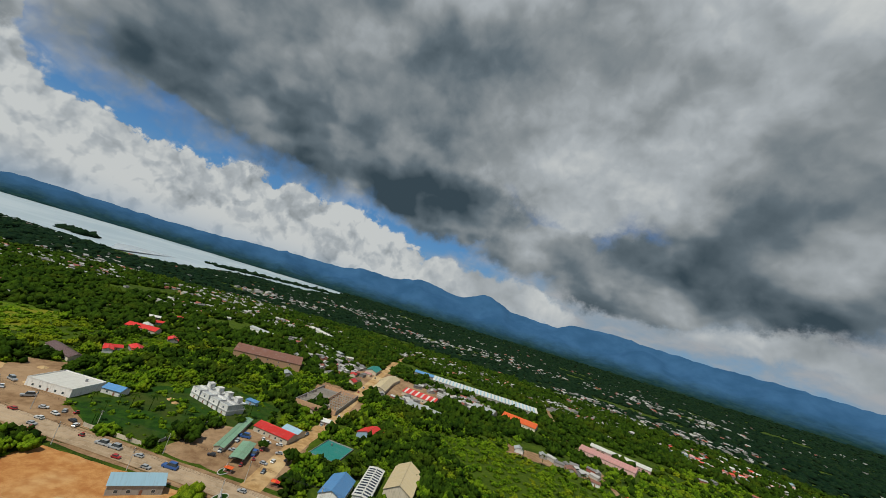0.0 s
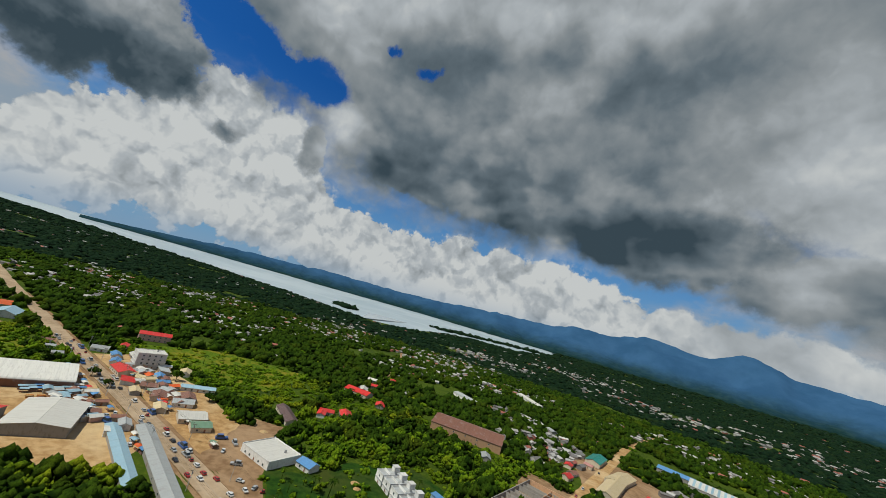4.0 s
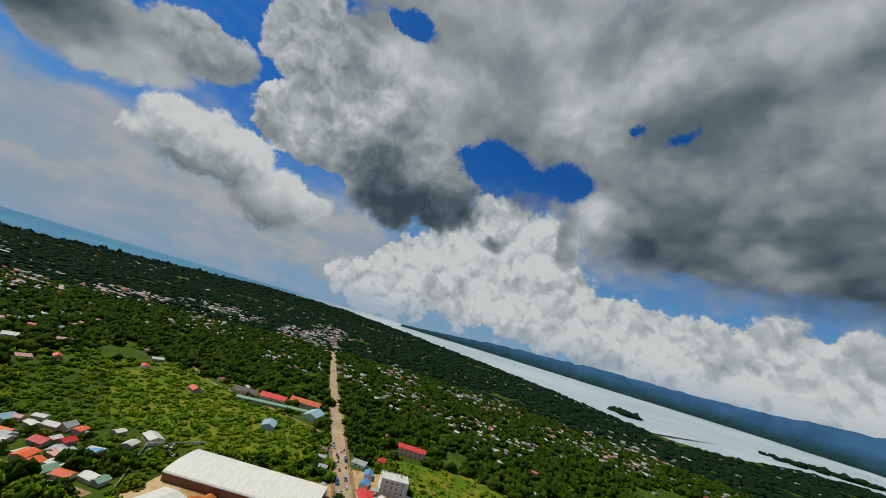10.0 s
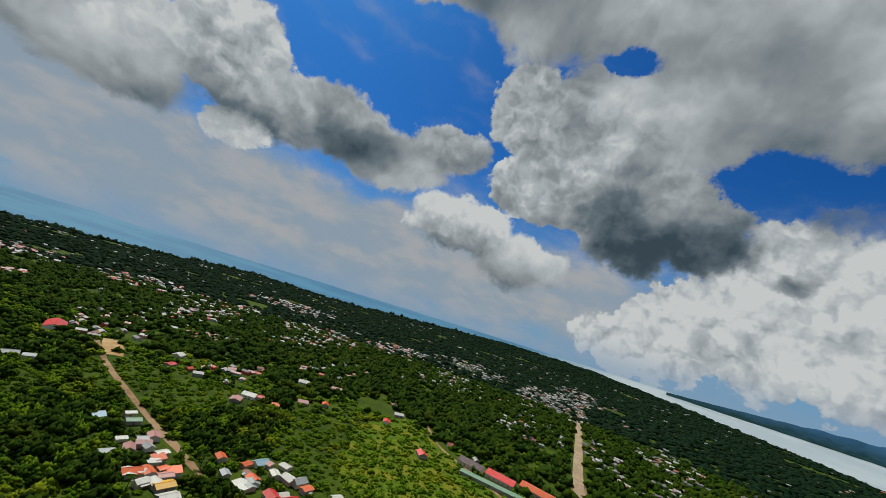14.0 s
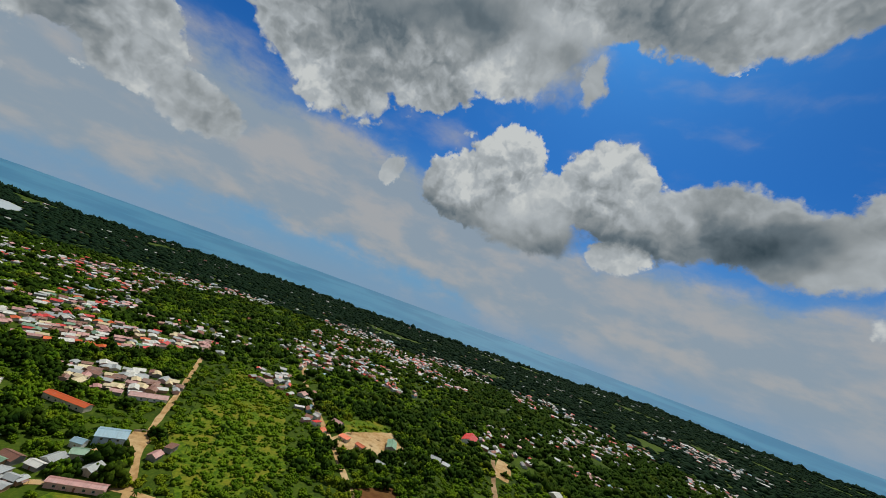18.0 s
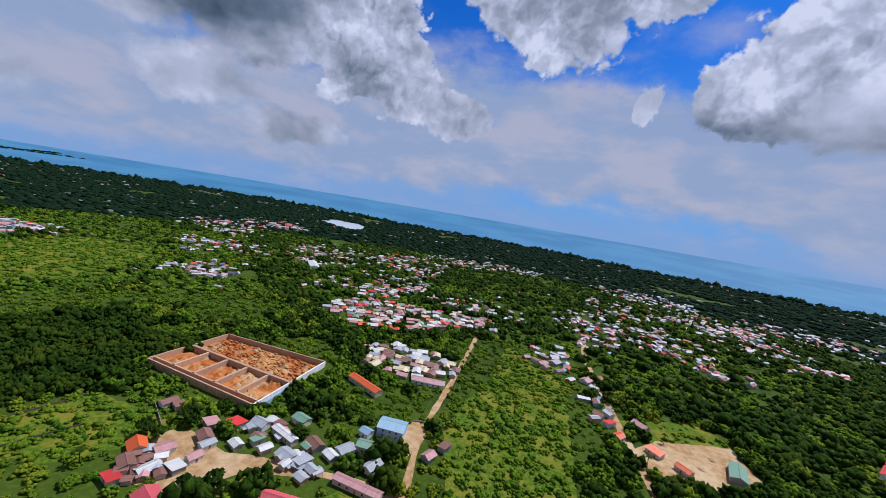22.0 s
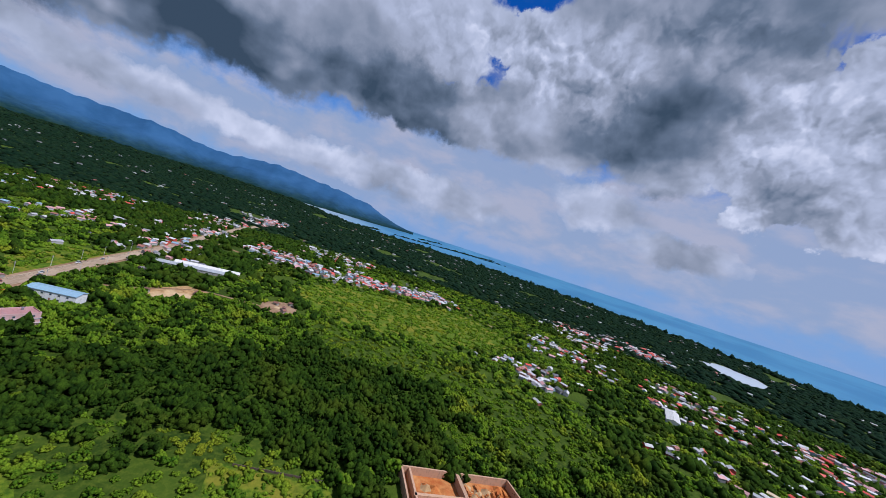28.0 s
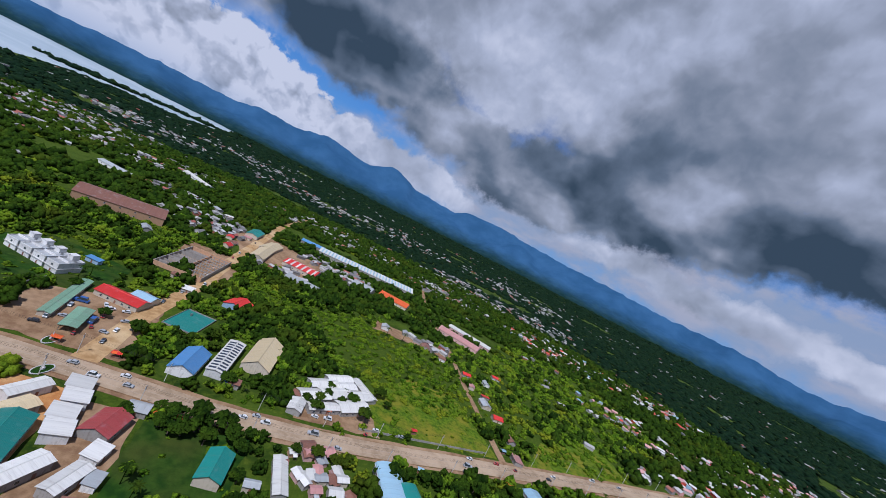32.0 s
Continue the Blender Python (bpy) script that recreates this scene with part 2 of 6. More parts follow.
    shade = n.math("SUBTRACT", shade, n.math("MULTIPLY", swell, n.math("MULTIPLY_ADD", heavy, 0.9, c=0.35)))
    shade = n.math("MULTIPLY", n.math("ADD", n.math("MULTIPLY_ADD", n.smooth(depth, 0.12, 0.0), 0.12, c=shade), 0.02, True), n.smooth(depth, 0.0, 0.4, 0.8, 1.0))
    ramp = n.add("ShaderNodeValToRGB", {0: shade})
    stops = ramp.color_ramp.elements
    stops[0].position, stops[0].color = 0.0, (0.665, 0.63, 0.56, 1)
    stops[1].position, stops[1].color = 1.0, (0.048, 0.068, 0.078, 1)
    for place, colour in ((0.16, (0.475, 0.468, 0.44, 1)), (0.38, (0.30, 0.302, 0.285, 1)), (0.65, (0.145, 0.168, 0.175, 1))):
        stop = stops.new(place)
        stop.color = colour
    blue = n.mix(1.0, sky.outputs[0], (0.013, 0.042, 0.080), "MULTIPLY")
    haze = n.smooth(up, 0.46, 0.0)
    blue = n.mix(n.math("MULTIPLY", haze, 0.85), blue, (0.20, 0.37, 0.52))
    wisp = n.noise(n.vec("MULTIPLY", n.vec("ADD", flat, warp), (1.0, 1.0, 2.2)), 4.0, 6.0, 0.55)
    thin = n.math("MULTIPLY", n.smooth(n.math("MULTIPLY_ADD", wisp, 1.3, c=veiled), 0.62, 1.35), 0.94)
    cream = n.mix(n.smooth(wisp, 0.4, 0.65), (0.32, 0.355, 0.375), (0.45, 0.415, 0.375))
    blue = n.mix(thin, blue, cream)
    colour = n.mix(cover, blue, ramp.outputs[0])
    low = n.smooth(up, 0.085, -0.01)
    colour = n.mix(n.math("MULTIPLY", low, 0.72), colour, (0.26, 0.345, 0.43))
    back = n.add("ShaderNodeBackground", {"Color": colour, "Strength": 1.0})
    n.add("ShaderNodeOutputWorld", {"Surface": back.outputs[0]})


build_world()
sun = new("sun", bpy.data.lights.new("sun", "SUN"))
sun.data.energy, sun.data.angle, sun.data.color = 4.6, radians(0.6), (1.0, 0.90, 0.70)
sun.matrix_world = look(heading(SUN_AZ, SUN_EL) * 1000, (0, 0, 0))

# ---- materials ----
def material(name, build, rough=0.8, metal=0.0, bump=None, spec=0.3):
    mat = bpy.data.materials.new(name)
    mat.use_nodes = True
    n = Nodes(mat.node_tree)
    place = n.add("ShaderNodeTexCoord").outputs["Object"]
    world_place = n.add("ShaderNodeNewGeometry").outputs["Position"]
    rand = n.add("ShaderNodeObjectInfo").outputs["Random"]
    island = n.add("ShaderNodeNewGeometry").outputs["Random Per Island"]
    colour, height = build(n, world_place, rand, island)
    ins = {"Base Color": colour if isinstance(colour, bpy.types.NodeSocket) else (*colour, 1), "Roughness": rough, "Metallic": metal,
           "Specular IOR Level": spec}
    if height is not None:
        ins["Normal"] = n.add("ShaderNodeBump", {"Height": height, "Strength": bump or 0.4, "Distance": 0.3}).outputs[0]
    shader = n.add("ShaderNodeBsdfPrincipled", ins)
    n.add("ShaderNodeOutputMaterial", {"Surface": shader.outputs[0]})
    return mat


def land_look(n, p, rand, island):
    big = n.noise(p, 0.0035, 5.0, 0.6)
    mid = n.noise(p, 0.03, 5.0, 0.65)
    fine = n.noise(p, 0.35, 4.0, 0.7)
    c = n.mix(n.smooth(mid, 0.35, 0.65), (0.014, 0.032, 0.002), (0.050, 0.082, 0.004))
    c = n.mix(n.smooth(big, 0.45, 0.62), c, (0.045, 0.075, 0.004))
    c = n.mix(n.math("MULTIPLY", n.smooth(fine, 0.4, 0.75), 0.5), c, (0.120, 0.145, 0.010))
    return c, n.math("ADD", fine, mid)


LAND = material("land", land_look, 0.95, bump=0.8, spec=0.1)


def water_look(n, p, rand, island):
    big = n.noise(p, 0.0016, 4.0, 0.6)
    # paler to the north: the reflection of bright clouds, put into the colour
    cloud_sheen = n.smooth(n.add("ShaderNodeSeparateXYZ", {0: p}).outputs[1], -300.0, 900.0)
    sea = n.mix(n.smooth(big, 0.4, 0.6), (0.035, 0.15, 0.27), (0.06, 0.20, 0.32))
    return n.mix(cloud_sheen, sea, n.mix(n.smooth(big, 0.4, 0.6), (0.34, 0.40, 0.43), (0.42, 0.47, 0.49))), n.noise(p, 0.08, 3.0, 0.6)


WATER = material("water", water_look, 0.45, bump=0.05, spec=0.12)


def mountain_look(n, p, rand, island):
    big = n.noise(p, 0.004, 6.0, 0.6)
    # blue distance haze is put into the colour of the upper slopes
    haze_blue = n.mix(n.smooth(big, 0.3, 0.7), (0.029, 0.076, 0.152), (0.043, 0.103, 0.198))
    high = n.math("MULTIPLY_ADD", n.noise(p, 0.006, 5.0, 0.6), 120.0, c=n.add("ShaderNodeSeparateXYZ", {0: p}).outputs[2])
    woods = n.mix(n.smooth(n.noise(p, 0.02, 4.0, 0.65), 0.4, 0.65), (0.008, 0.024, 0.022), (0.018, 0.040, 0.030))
    return n.mix(n.smooth(high, 100.0, 290.0), woods, haze_blue), big


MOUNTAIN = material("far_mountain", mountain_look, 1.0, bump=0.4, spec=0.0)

# ---- the large structure: ground, water, mountains ----
MID = Vector((-112.0, 28.0))
RIM = 4880.0


def bowl(r):
    """The ground's rise far out, towards the horizon."""
    s = max(0.0, (r - 1800.0) / 3100.0)
    return 107.0 * s * s


def ground_z(x, y):
    return bowl(math.hypot(x - MID.x, y - MID.y))


def polar(az, r, z=0.0):
    a = radians(az)
    x, y = MID.x - math.sin(a) * r, MID.y + math.cos(a) * r
    return Vector((x, y, z + bowl(r)))


# how far the land reaches, by azimuth
SHORE = [(0, 4880), (8, 4880), (12, 3300), (16, 2750), (22, 2700), (26, 2400), (30, 1900), (37, 1780), (41, 1900), (51, 2350), (60, 2800),
         (68, 3250), (76, 3850), (84, 4400), (95, 4450), (104, 3900), (120, 3050), (134, 3300), (142, 2700), (150, 2450), (166, 2230), (179, 2220),
         (190, 2330), (200, 2330), (210, 2420), (220, 2680), (230, 2850), (247, 3080), (255, 3150), (268, 3150), (275, 3400), (281, 4000), (286, 4880), (360, 4880)]


def shore(az):
    az %= 360
    for (a, r), (b, s) in zip(SHORE, SHORE[1:]):
        if a <= az <= b:
            wave = noise.noise((az * 0.45, 3.0, 0.0)) * 90 + noise.noise((az * 1.7, 9.0, 0.0)) * 35
            base = r + (s - r) * (az - a) / (b - a)
            return base if base > 4700 else base + wave


def mesh_object(name, verts, faces, mat, smooth=False):
    me = bpy.data.meshes.new(name)
    me.from_pydata([tuple(v) for v in verts], [], faces)
    me.materials.append(mat)
    if smooth:
        me.polygons.foreach_set("use_smooth", [True] * len(me.polygons))
    me.update()
    return new(name, me)


def ring_sheet(name, radii, mat, lift=0.0, step=1.0):
    """A round sheet; radii(az) gives the distances of its rings."""
    count = int(360 / step)
    verts, faces, rings = [], [], None
    for i in range(count):
        rs = radii(i * step)
        rings = len(rs)
        verts += [polar(i * step, r, lift if isinstance(lift, float) else lift(k, r)) for k, r in enumerate(rs)]
    for i in range(count):
        j = (i + 1) % count
        for k in range(rings - 1):
            faces.append((i * rings + k, i * rings + k + 1, j * rings + k + 1, j * rings + k))
        faces.append((i * rings, j * rings, len(verts)))
    verts.append(Vector((MID.x, MID.y, lift if isinstance(lift, float) else 0.0)))
    return mesh_object(name, verts, faces, mat, True)


def land_rings(az):
    end = shore(az)
    return [end * s for s in (0.02, 0.05, 0.1, 0.16, 0.24, 0.33, 0.43, 0.54, 0.65, 0.75, 0.84, 0.92, 0.97, 0.995)] + [end]


ground = ring_sheet("ground", land_rings, LAND, lambda k, r: -6.0 if k == 14 and r < 4700 else 0.0, 0.75)
tagged(ground, "flat green land with grass, scrub and woods", "ground", kind="structure")
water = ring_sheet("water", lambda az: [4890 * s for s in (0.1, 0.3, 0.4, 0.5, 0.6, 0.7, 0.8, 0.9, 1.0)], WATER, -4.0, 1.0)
tagged(water, "calm blue-grey bay and open sea", "water", kind="structure")

# skyline of the mountains: azimuth and elevation
RIDGE = [(-96, 0.3), (-88, 1.6), (-83, 2.2), (-75, 2.7), (-68, 1.9), (-61, 2.6), (-53, 2.6), (-45, 3.0), (-40, 3.1), (-34, 3.4), (-28, 3.9), (-23, 3.7),
         (-21, 2.8), (-15, 3.1), (-10, 4.6), (-6, 3.3), (0, 4.1), (5, 3.1), (9, 3.2), (13, 2.4), (18, 2.3), (24, 2.0), (30, 1.5), (37, 1.3), (45, 1.3), (54, 0.9), (64, 0.5), (75, 0.2)]


def ridge(az):
    for (a, e), (b, g) in zip(RIDGE, RIDGE[1:]):
        if a <= az <= b:
            s = (az - a) / (b - a)
            s = s * s * (3 - 2 * s)
            return e + (g - e) * s + 0.22 * noise.noise((az * 0.9, 1.0, 0)) + 0.1 * noise.noise((az * 2.9, 4.0, 0))
    return 0.0


def build_mountains():
    verts, faces, rows = [], [], 12
    steps = [(-96 + 0.5 * i) for i in range(343)]
    for az in steps:
        top = max(0.0, ridge(az))
        ends = min(1.0, (az + 96) / 8.0, (75.5 - az) / 14.0)
        crest = 95.0 + (40.0 + math.tan(radians(top)) * 4780.0) * max(0.0, ends)
        for k in range(rows):
            s = k / (rows - 1)
            r = 4780.0 - 900.0 * (1 - s) * (0.35 + 0.65 * min(1.0, top / 3.0))
            foot = bowl(r) - 2.0
            fold = 1.0 + 0.9 * noise.noise((az * 0.22, s * 2.2, 2.0)) * (1 - s) * s * 4
            z = foot + max(0.0, crest - foot) * (s ** 1.9) * fold
            v = polar(az, r)
            verts.append((v.x, v.y, z))
    for i in range(len(steps) - 1):
        for k in range(rows - 1):
            a = i * rows + k
            faces.append((a, a + rows, a + rows + 1, a + 1))
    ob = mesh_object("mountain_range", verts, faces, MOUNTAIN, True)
    tagged(ob, "long mountain range painted haze-blue along the horizon", "mountains", kind="structure")


build_mountains()


# ---- more materials ----
def painted_roof(name, colour, worn=0.25, rib=True):
    """Corrugated sheet metal: ribs, streaks, rust and faded patches."""
    def build(n, p, rand, island):
        local = n.add("ShaderNodeTexCoord").outputs["Object"]
        stain = n.noise(local, 0.22, 5.0, 0.65)
        streak = n.noise(n.vec("MULTIPLY", local, (1.4, 0.12, 0.4)), 1.0, 4.0, 0.6)
        tone = n.math("MULTIPLY_ADD", rand, 0.35, c=0.82)
        c = n.mix(1.0, colour, n.add("ShaderNodeCombineColor", {0: tone, 1: tone, 2: tone}).outputs[0], "MULTIPLY")
        c = n.mix(n.math("MULTIPLY", n.smooth(streak, 0.5, 0.75), worn), c, (0.17, 0.10, 0.06))
        c = n.mix(n.math("MULTIPLY", n.smooth(stain, 0.52, 0.72), worn), c, tuple(0.45 * v + 0.22 for v in colour))
        sheet = n.noise(n.vec("MULTIPLY", local, (0.8, 0.02, 0.02)), 1.0, 1.0, 0.5)
        c = n.mix(n.math("MULTIPLY", n.smooth(sheet, 0.45, 0.6), 0.4 * worn), c, tuple(0.55 * v for v in colour))
        ribs = n.add("ShaderNodeTexWave", {"Vector": local, "Scale": 1.1, "Distortion": 0.0}, bands_direction="X").outputs["Fac"]
        return c, n.math("ADD", ribs, stain) if rib else stain
    return material(name, build, 0.45, 0.0, 0.25, 0.35)


def wall_paint(name, colour, dirt=0.35):
    def build(n, p, rand, island):
        spots = n.noise(p, 0.5, 5.0, 0.65)
        streak = n.noise(n.vec("MULTIPLY", p, (1.0, 1.0, 0.15)), 1.3, 4.0, 0.6)
        tone = n.math("MULTIPLY_ADD", rand, 0.3, c=0.8)
        c = n.mix(1.0, colour, n.add("ShaderNodeCombineColor", {0: tone, 1: tone, 2: tone}).outputs[0], "MULTIPLY")
        c = n.mix(n.math("MULTIPLY", n.smooth(n.math("MULTIPLY", spots, streak), 0.22, 0.42), dirt), c, (0.13, 0.10, 0.07))
        return c, spots
    return material(name, build, 0.85, bump=0.15)


def soil(name, dark, light, pale, scale=0.05):
    def build(n, p, rand, island):
        broad = n.noise(p, scale * 0.5, 4.0, 0.6)
        mid = n.noise(p, scale * 4.0, 5.0, 0.65)
        fine = n.noise(p, scale * 40.0, 4.0, 0.7)
        c = n.mix(n.smooth(mid, 0.35, 0.65), dark, light)
        c = n.mix(n.math("MULTIPLY", n.smooth(broad, 0.42, 0.66), 0.8), c, pale)
        c = n.mix(n.math("MULTIPLY", n.smooth(fine, 0.5, 0.75), 0.4), c, tuple(v * 0.45 for v in dark))
        return c, n.math("ADD", mid, fine)
    return material(name, build, 0.95, bump=0.5, spec=0.1)


def foliage(name, dark, light, yellow):
    def build(n, p, rand, island):
        broad = n.noise(p, 0.02, 4.0, 0.6)
        leaf = n.noise(p, 1.6, 4.0, 0.75)
        tree = n.noise(p, 0.13, 1.5, 0.5)
        c = n.mix(n.math("ADD", n.math("MULTIPLY", island, 0.55), n.smooth(tree, 0.36, 0.64, 0.0, 0.55), True), dark, light)
        c = n.mix(n.math("MULTIPLY", n.smooth(broad, 0.5, 0.7), 0.6), c, yellow)
        c = n.mix(n.math("MULTIPLY", n.smooth(leaf, 0.45, 0.62), 0.65), c, tuple(0.35 * v for v in dark))
        return c, leaf
    return material(name, build, 0.9, bump=1.0, spec=0.03)


WHITE_ROOF = painted_roof("white_roof", (0.60, 0.575, 0.51), 0.35)
GREY_ROOF = painted_roof("grey_roof", (0.36, 0.37, 0.36), 0.4)
RED_ROOF = painted_roof("red_roof", (0.54, 0.028, 0.02))
MAROON_ROOF = painted_roof("maroon_roof", (0.30, 0.05, 0.045), 0.4)
ORANGE_ROOF = painted_roof("orange_roof", (0.62, 0.105, 0.016))
YELLOW_ROOF = painted_roof("yellow_roof", (0.70, 0.38, 0.03))
CREAM_ROOF = painted_roof("cream_roof", (0.58, 0.46, 0.26), 0.35)
BLUE_ROOF = painted_roof("blue_roof", (0.10, 0.24, 0.46))
SKY_ROOF = painted_roof("pale_blue_roof", (0.27, 0.40, 0.47))
TEAL_ROOF = painted_roof("teal_roof", (0.025, 0.19, 0.155))
GREEN_ROOF = painted_roof("green_roof", (0.18, 0.30, 0.19), 0.4)
PINK_ROOF = painted_roof("pink_roof", (0.46, 0.23, 0.20), 0.5)
RUST_ROOF = painted_roof("rusty_roof", (0.22, 0.10, 0.065), 0.6)
DARK_ROOF = painted_roof("dark_roof", (0.10, 0.06, 0.055), 0.4)
WHITE_WALL = wall_paint("white_wall", (0.72, 0.70, 0.66))
CREAM_WALL = wall_paint("cream_wall", (0.58, 0.50, 0.38))
PINK_WALL = wall_paint("pink_wall", (0.60, 0.38, 0.34))
GREY_WALL = wall_paint("bare_block_wall", (0.32, 0.30, 0.27), 0.5)
BLUE_WALL = wall_paint("blue_wall", (0.35, 0.48, 0.62))
EARTH_WALL = wall_paint("earth_stained_wall", (0.48, 0.29, 0.165), 0.4)
TRIM = wall_paint("trim_paint", (0.55, 0.53, 0.50))
ROAD = soil("dusty_road", (0.28, 0.20, 0.12), (0.37, 0.27, 0.17), (0.45, 0.335, 0.215), 0.06)
DIRT = soil("yellow_dirt", (0.31, 0.18, 0.07), (0.46, 0.29, 0.125), (0.56, 0.41, 0.22))
OCHRE = soil("ochre_dirt", (0.34, 0.14, 0.04), (0.46, 0.23, 0.075), (0.53, 0.34, 0.15))
RED_DIRT = soil("orange_dirt", (0.34, 0.09, 0.018), (0.48, 0.18, 0.04), (0.52, 0.30, 0.11))
TAN = soil("tan_ground", (0.19, 0.11, 0.055), (0.28, 0.175, 0.09), (0.36, 0.24, 0.135))
FIELD = soil("grass_field", (0.042, 0.085, 0.003), (0.115, 0.170, 0.004), (0.21, 0.180, 0.014), 0.09)
DARK_FIELD = soil("rough_grass", (0.011, 0.036, 0.003), (0.026, 0.066, 0.004), (0.055, 0.062, 0.010))
BROWN_FIELD = soil("bare_red_field", (0.10, 0.04, 0.012), (0.15, 0.06, 0.018), (0.12, 0.07, 0.02))
# deep foliage: tree leaves, used as well where cloud shadow is painted in
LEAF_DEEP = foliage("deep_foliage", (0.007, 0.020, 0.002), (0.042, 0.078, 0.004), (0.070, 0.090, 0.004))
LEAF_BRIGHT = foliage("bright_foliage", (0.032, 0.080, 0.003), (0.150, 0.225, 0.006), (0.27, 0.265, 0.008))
# far leaves carry a bluish tint in place of distance haze
LEAF_HAZED = foliage("far_hazed_foliage", (0.005, 0.016, 0.008), (0.013, 0.030, 0.011), (0.022, 0.038, 0.010))
BARK = wall_paint("bark", (0.12, 0.085, 0.06))
METAL = material("galvanised_steel", lambda n, p, r, i: ((0.35, 0.35, 0.35), n.noise(p, 3.0)), 0.5, 0.8, 0.1)
RUBBER = material("rubber", lambda n, p, r, i: ((0.015, 0.015, 0.015), n.noise(p, 8.0)), 0.9)
PAINT_LINE = wall_paint("road_paint", (0.40, 0.32, 0.23), 0.6)
GLASS = material("window_glass", lambda n, p, r, i: (n.mix(n.noise(p, 0.4), (0.02, 0.03, 0.04), (0.06, 0.08, 0.09)), None), 0.08, 0.0, spec=0.6)
PANEL = material("solar_panel", lambda n, p, r, i: (n.mix(n.noise(p, 0.6), (0.02, 0.025, 0.04), (0.05, 0.06, 0.08)), None), 0.2, 0.0, spec=0.5)
SHALLOWS = material("pale_shallows", lambda n, p, r, i: (n.mix(n.noise(p, 0.004, 4.0), (0.40, 0.44, 0.45), (0.52, 0.55, 0.55)), n.noise(p, 0.1)), 0.25, bump=0.05)


def speckle(n, p, rand, island):
    """Small far roofs: each piece takes one of the town's roof colours."""
    ramp = n.add("ShaderNodeValToRGB", {0: island})
    ramp.color_ramp.interpolation = "CONSTANT"
    stops = ramp.color_ramp.elements
    stops[0].color, stops[1].position, stops[1].color = (0.46, 0.44, 0.41, 1), 0.26, (0.24, 0.23, 0.22, 1)
    for place, colour in ((0.40, (0.54, 0.29, 0.26)), (0.56, (0.54, 0.075, 0.045)), (0.67, (0.28, 0.12, 0.08)), (0.76, (0.56, 0.53, 0.50)), (0.88, (0.24, 0.34, 0.40)), (0.94, (0.12, 0.12, 0.12))):
        stops.new(place).color = (*colour, 1)
    return ramp.outputs[0], n.noise(p, 0.5)


TOWN = material("far_roofs", speckle, 0.6, bump=0.2)


def pale_speckle(n, p, rand, island):
    """Grey and white far roofs with a few dull red ones."""
    c = n.mix(n.smooth(island, 0.2, 0.8), (0.16, 0.15, 0.14), (0.42, 0.40, 0.37))
    return n.mix(n.math("GREATER_THAN", n.math("FRACT", n.math("MULTIPLY", island, 17.0)), 0.88), c, (0.30, 0.10, 0.07)), n.noise(p, 0.5)


PALE_TOWN = material("far_pale_roofs", pale_speckle, 0.6, bump=0.2)
ROSE_ROOF = painted_roof("rose_red_roof", (0.56, 0.085, 0.09), 0.2)
CAR_PAINTS = [material("car_paint_" + k, lambda n, p, r, i, c=c: (n.mix(n.noise(p, 2.0), c, tuple(0.8 * v for v in c)), None), 0.3, 0.1, spec=0.5)
              for k, c in (("white", (0.7, 0.7, 0.68)), ("silver", (0.4, 0.41, 0.42)), ("dark", (0.04, 0.04, 0.05)), ("red", (0.4, 0.03, 0.03)), ("blue", (0.05, 0.12, 0.35)))]


# ---- mesh helpers ----
def mesh(name, verts, faces, mat, smooth=False):
    me = bpy.data.meshes.new(name)
    me.from_pydata([tuple(v) for v in verts], [], faces)
    me.materials.append(mat)
    if smooth:
        me.polygons.foreach_set("use_smooth", [True] * len(me.polygons))
    me.update()
    return me


def part(name, geometry, mat, parent, label="", at=None):
    """Links (verts, faces), or a mesh that is there already, as one mesh object under a thing or a part."""
    me = geometry if isinstance(geometry, bpy.types.Mesh) else mesh(name, geometry[0], geometry[1], mat)
    ob = new(name, me)
    ob.parent = parent
    if at is not None:
        ob.matrix_basis = at
    return tagged(ob, label)


def base(name, x, y, rot, label, category, group="", z=None):
    ob = new(name)
    ob.empty_display_size = 1.0
    ob.matrix_world = pose(x, y, ground_z(x, y) if z is None else z, 0, 0, rot)
    return tagged(ob, label, category, group)


def box(x0, y0, z0, x1, y1, z1):
    v = [(x0, y0, z0), (x1, y0, z0), (x1, y1, z0), (x0, y1, z0), (x0, y0, z1), (x1, y0, z1), (x1, y1, z1), (x0, y1, z1)]
    return v, [(0, 3, 2, 1), (4, 5, 6, 7), (0, 1, 5, 4), (1, 2, 6, 5), (2, 3, 7, 6), (3, 0, 4, 7)]


def join(*pieces):
    verts, faces = [], []
    for v, f in pieces:
        k = len(verts)
        verts += v
        faces += [tuple(i + k for i in face) for face in f]
    return verts, faces


def prism(profile, x0, x1):
    """A closed outline in y and z, drawn out along x."""
    n = len(profile)
    v = [(x0, y, z) for y, z in profile] + [(x1, y, z) for y, z in profile]
    f = [tuple(range(n - 1, -1, -1)), tuple(range(n, 2 * n))]
    f += [(i, (i + 1) % n, n + (i + 1) % n, n + i) for i in range(n)]
    return v, f


def tube(x, y, z0, z1, r0, r1, sides=8):
    v, f = [], []
    for z, r in ((z0, r0), (z1, r1)):
        v += [(x + r * math.cos(6.2832 * i / sides), y + r * math.sin(6.2832 * i / sides), z) for i in range(sides)]
    f = [(i, (i + 1) % sides, sides + (i + 1) % sides, sides + i) for i in range(sides)]
    return v, f + [tuple(range(sides - 1, -1, -1)), tuple(range(sides, 2 * sides))]


LOW = 0.65  # eaves of the single-storey halls, against the heights given
WINDOW = {}


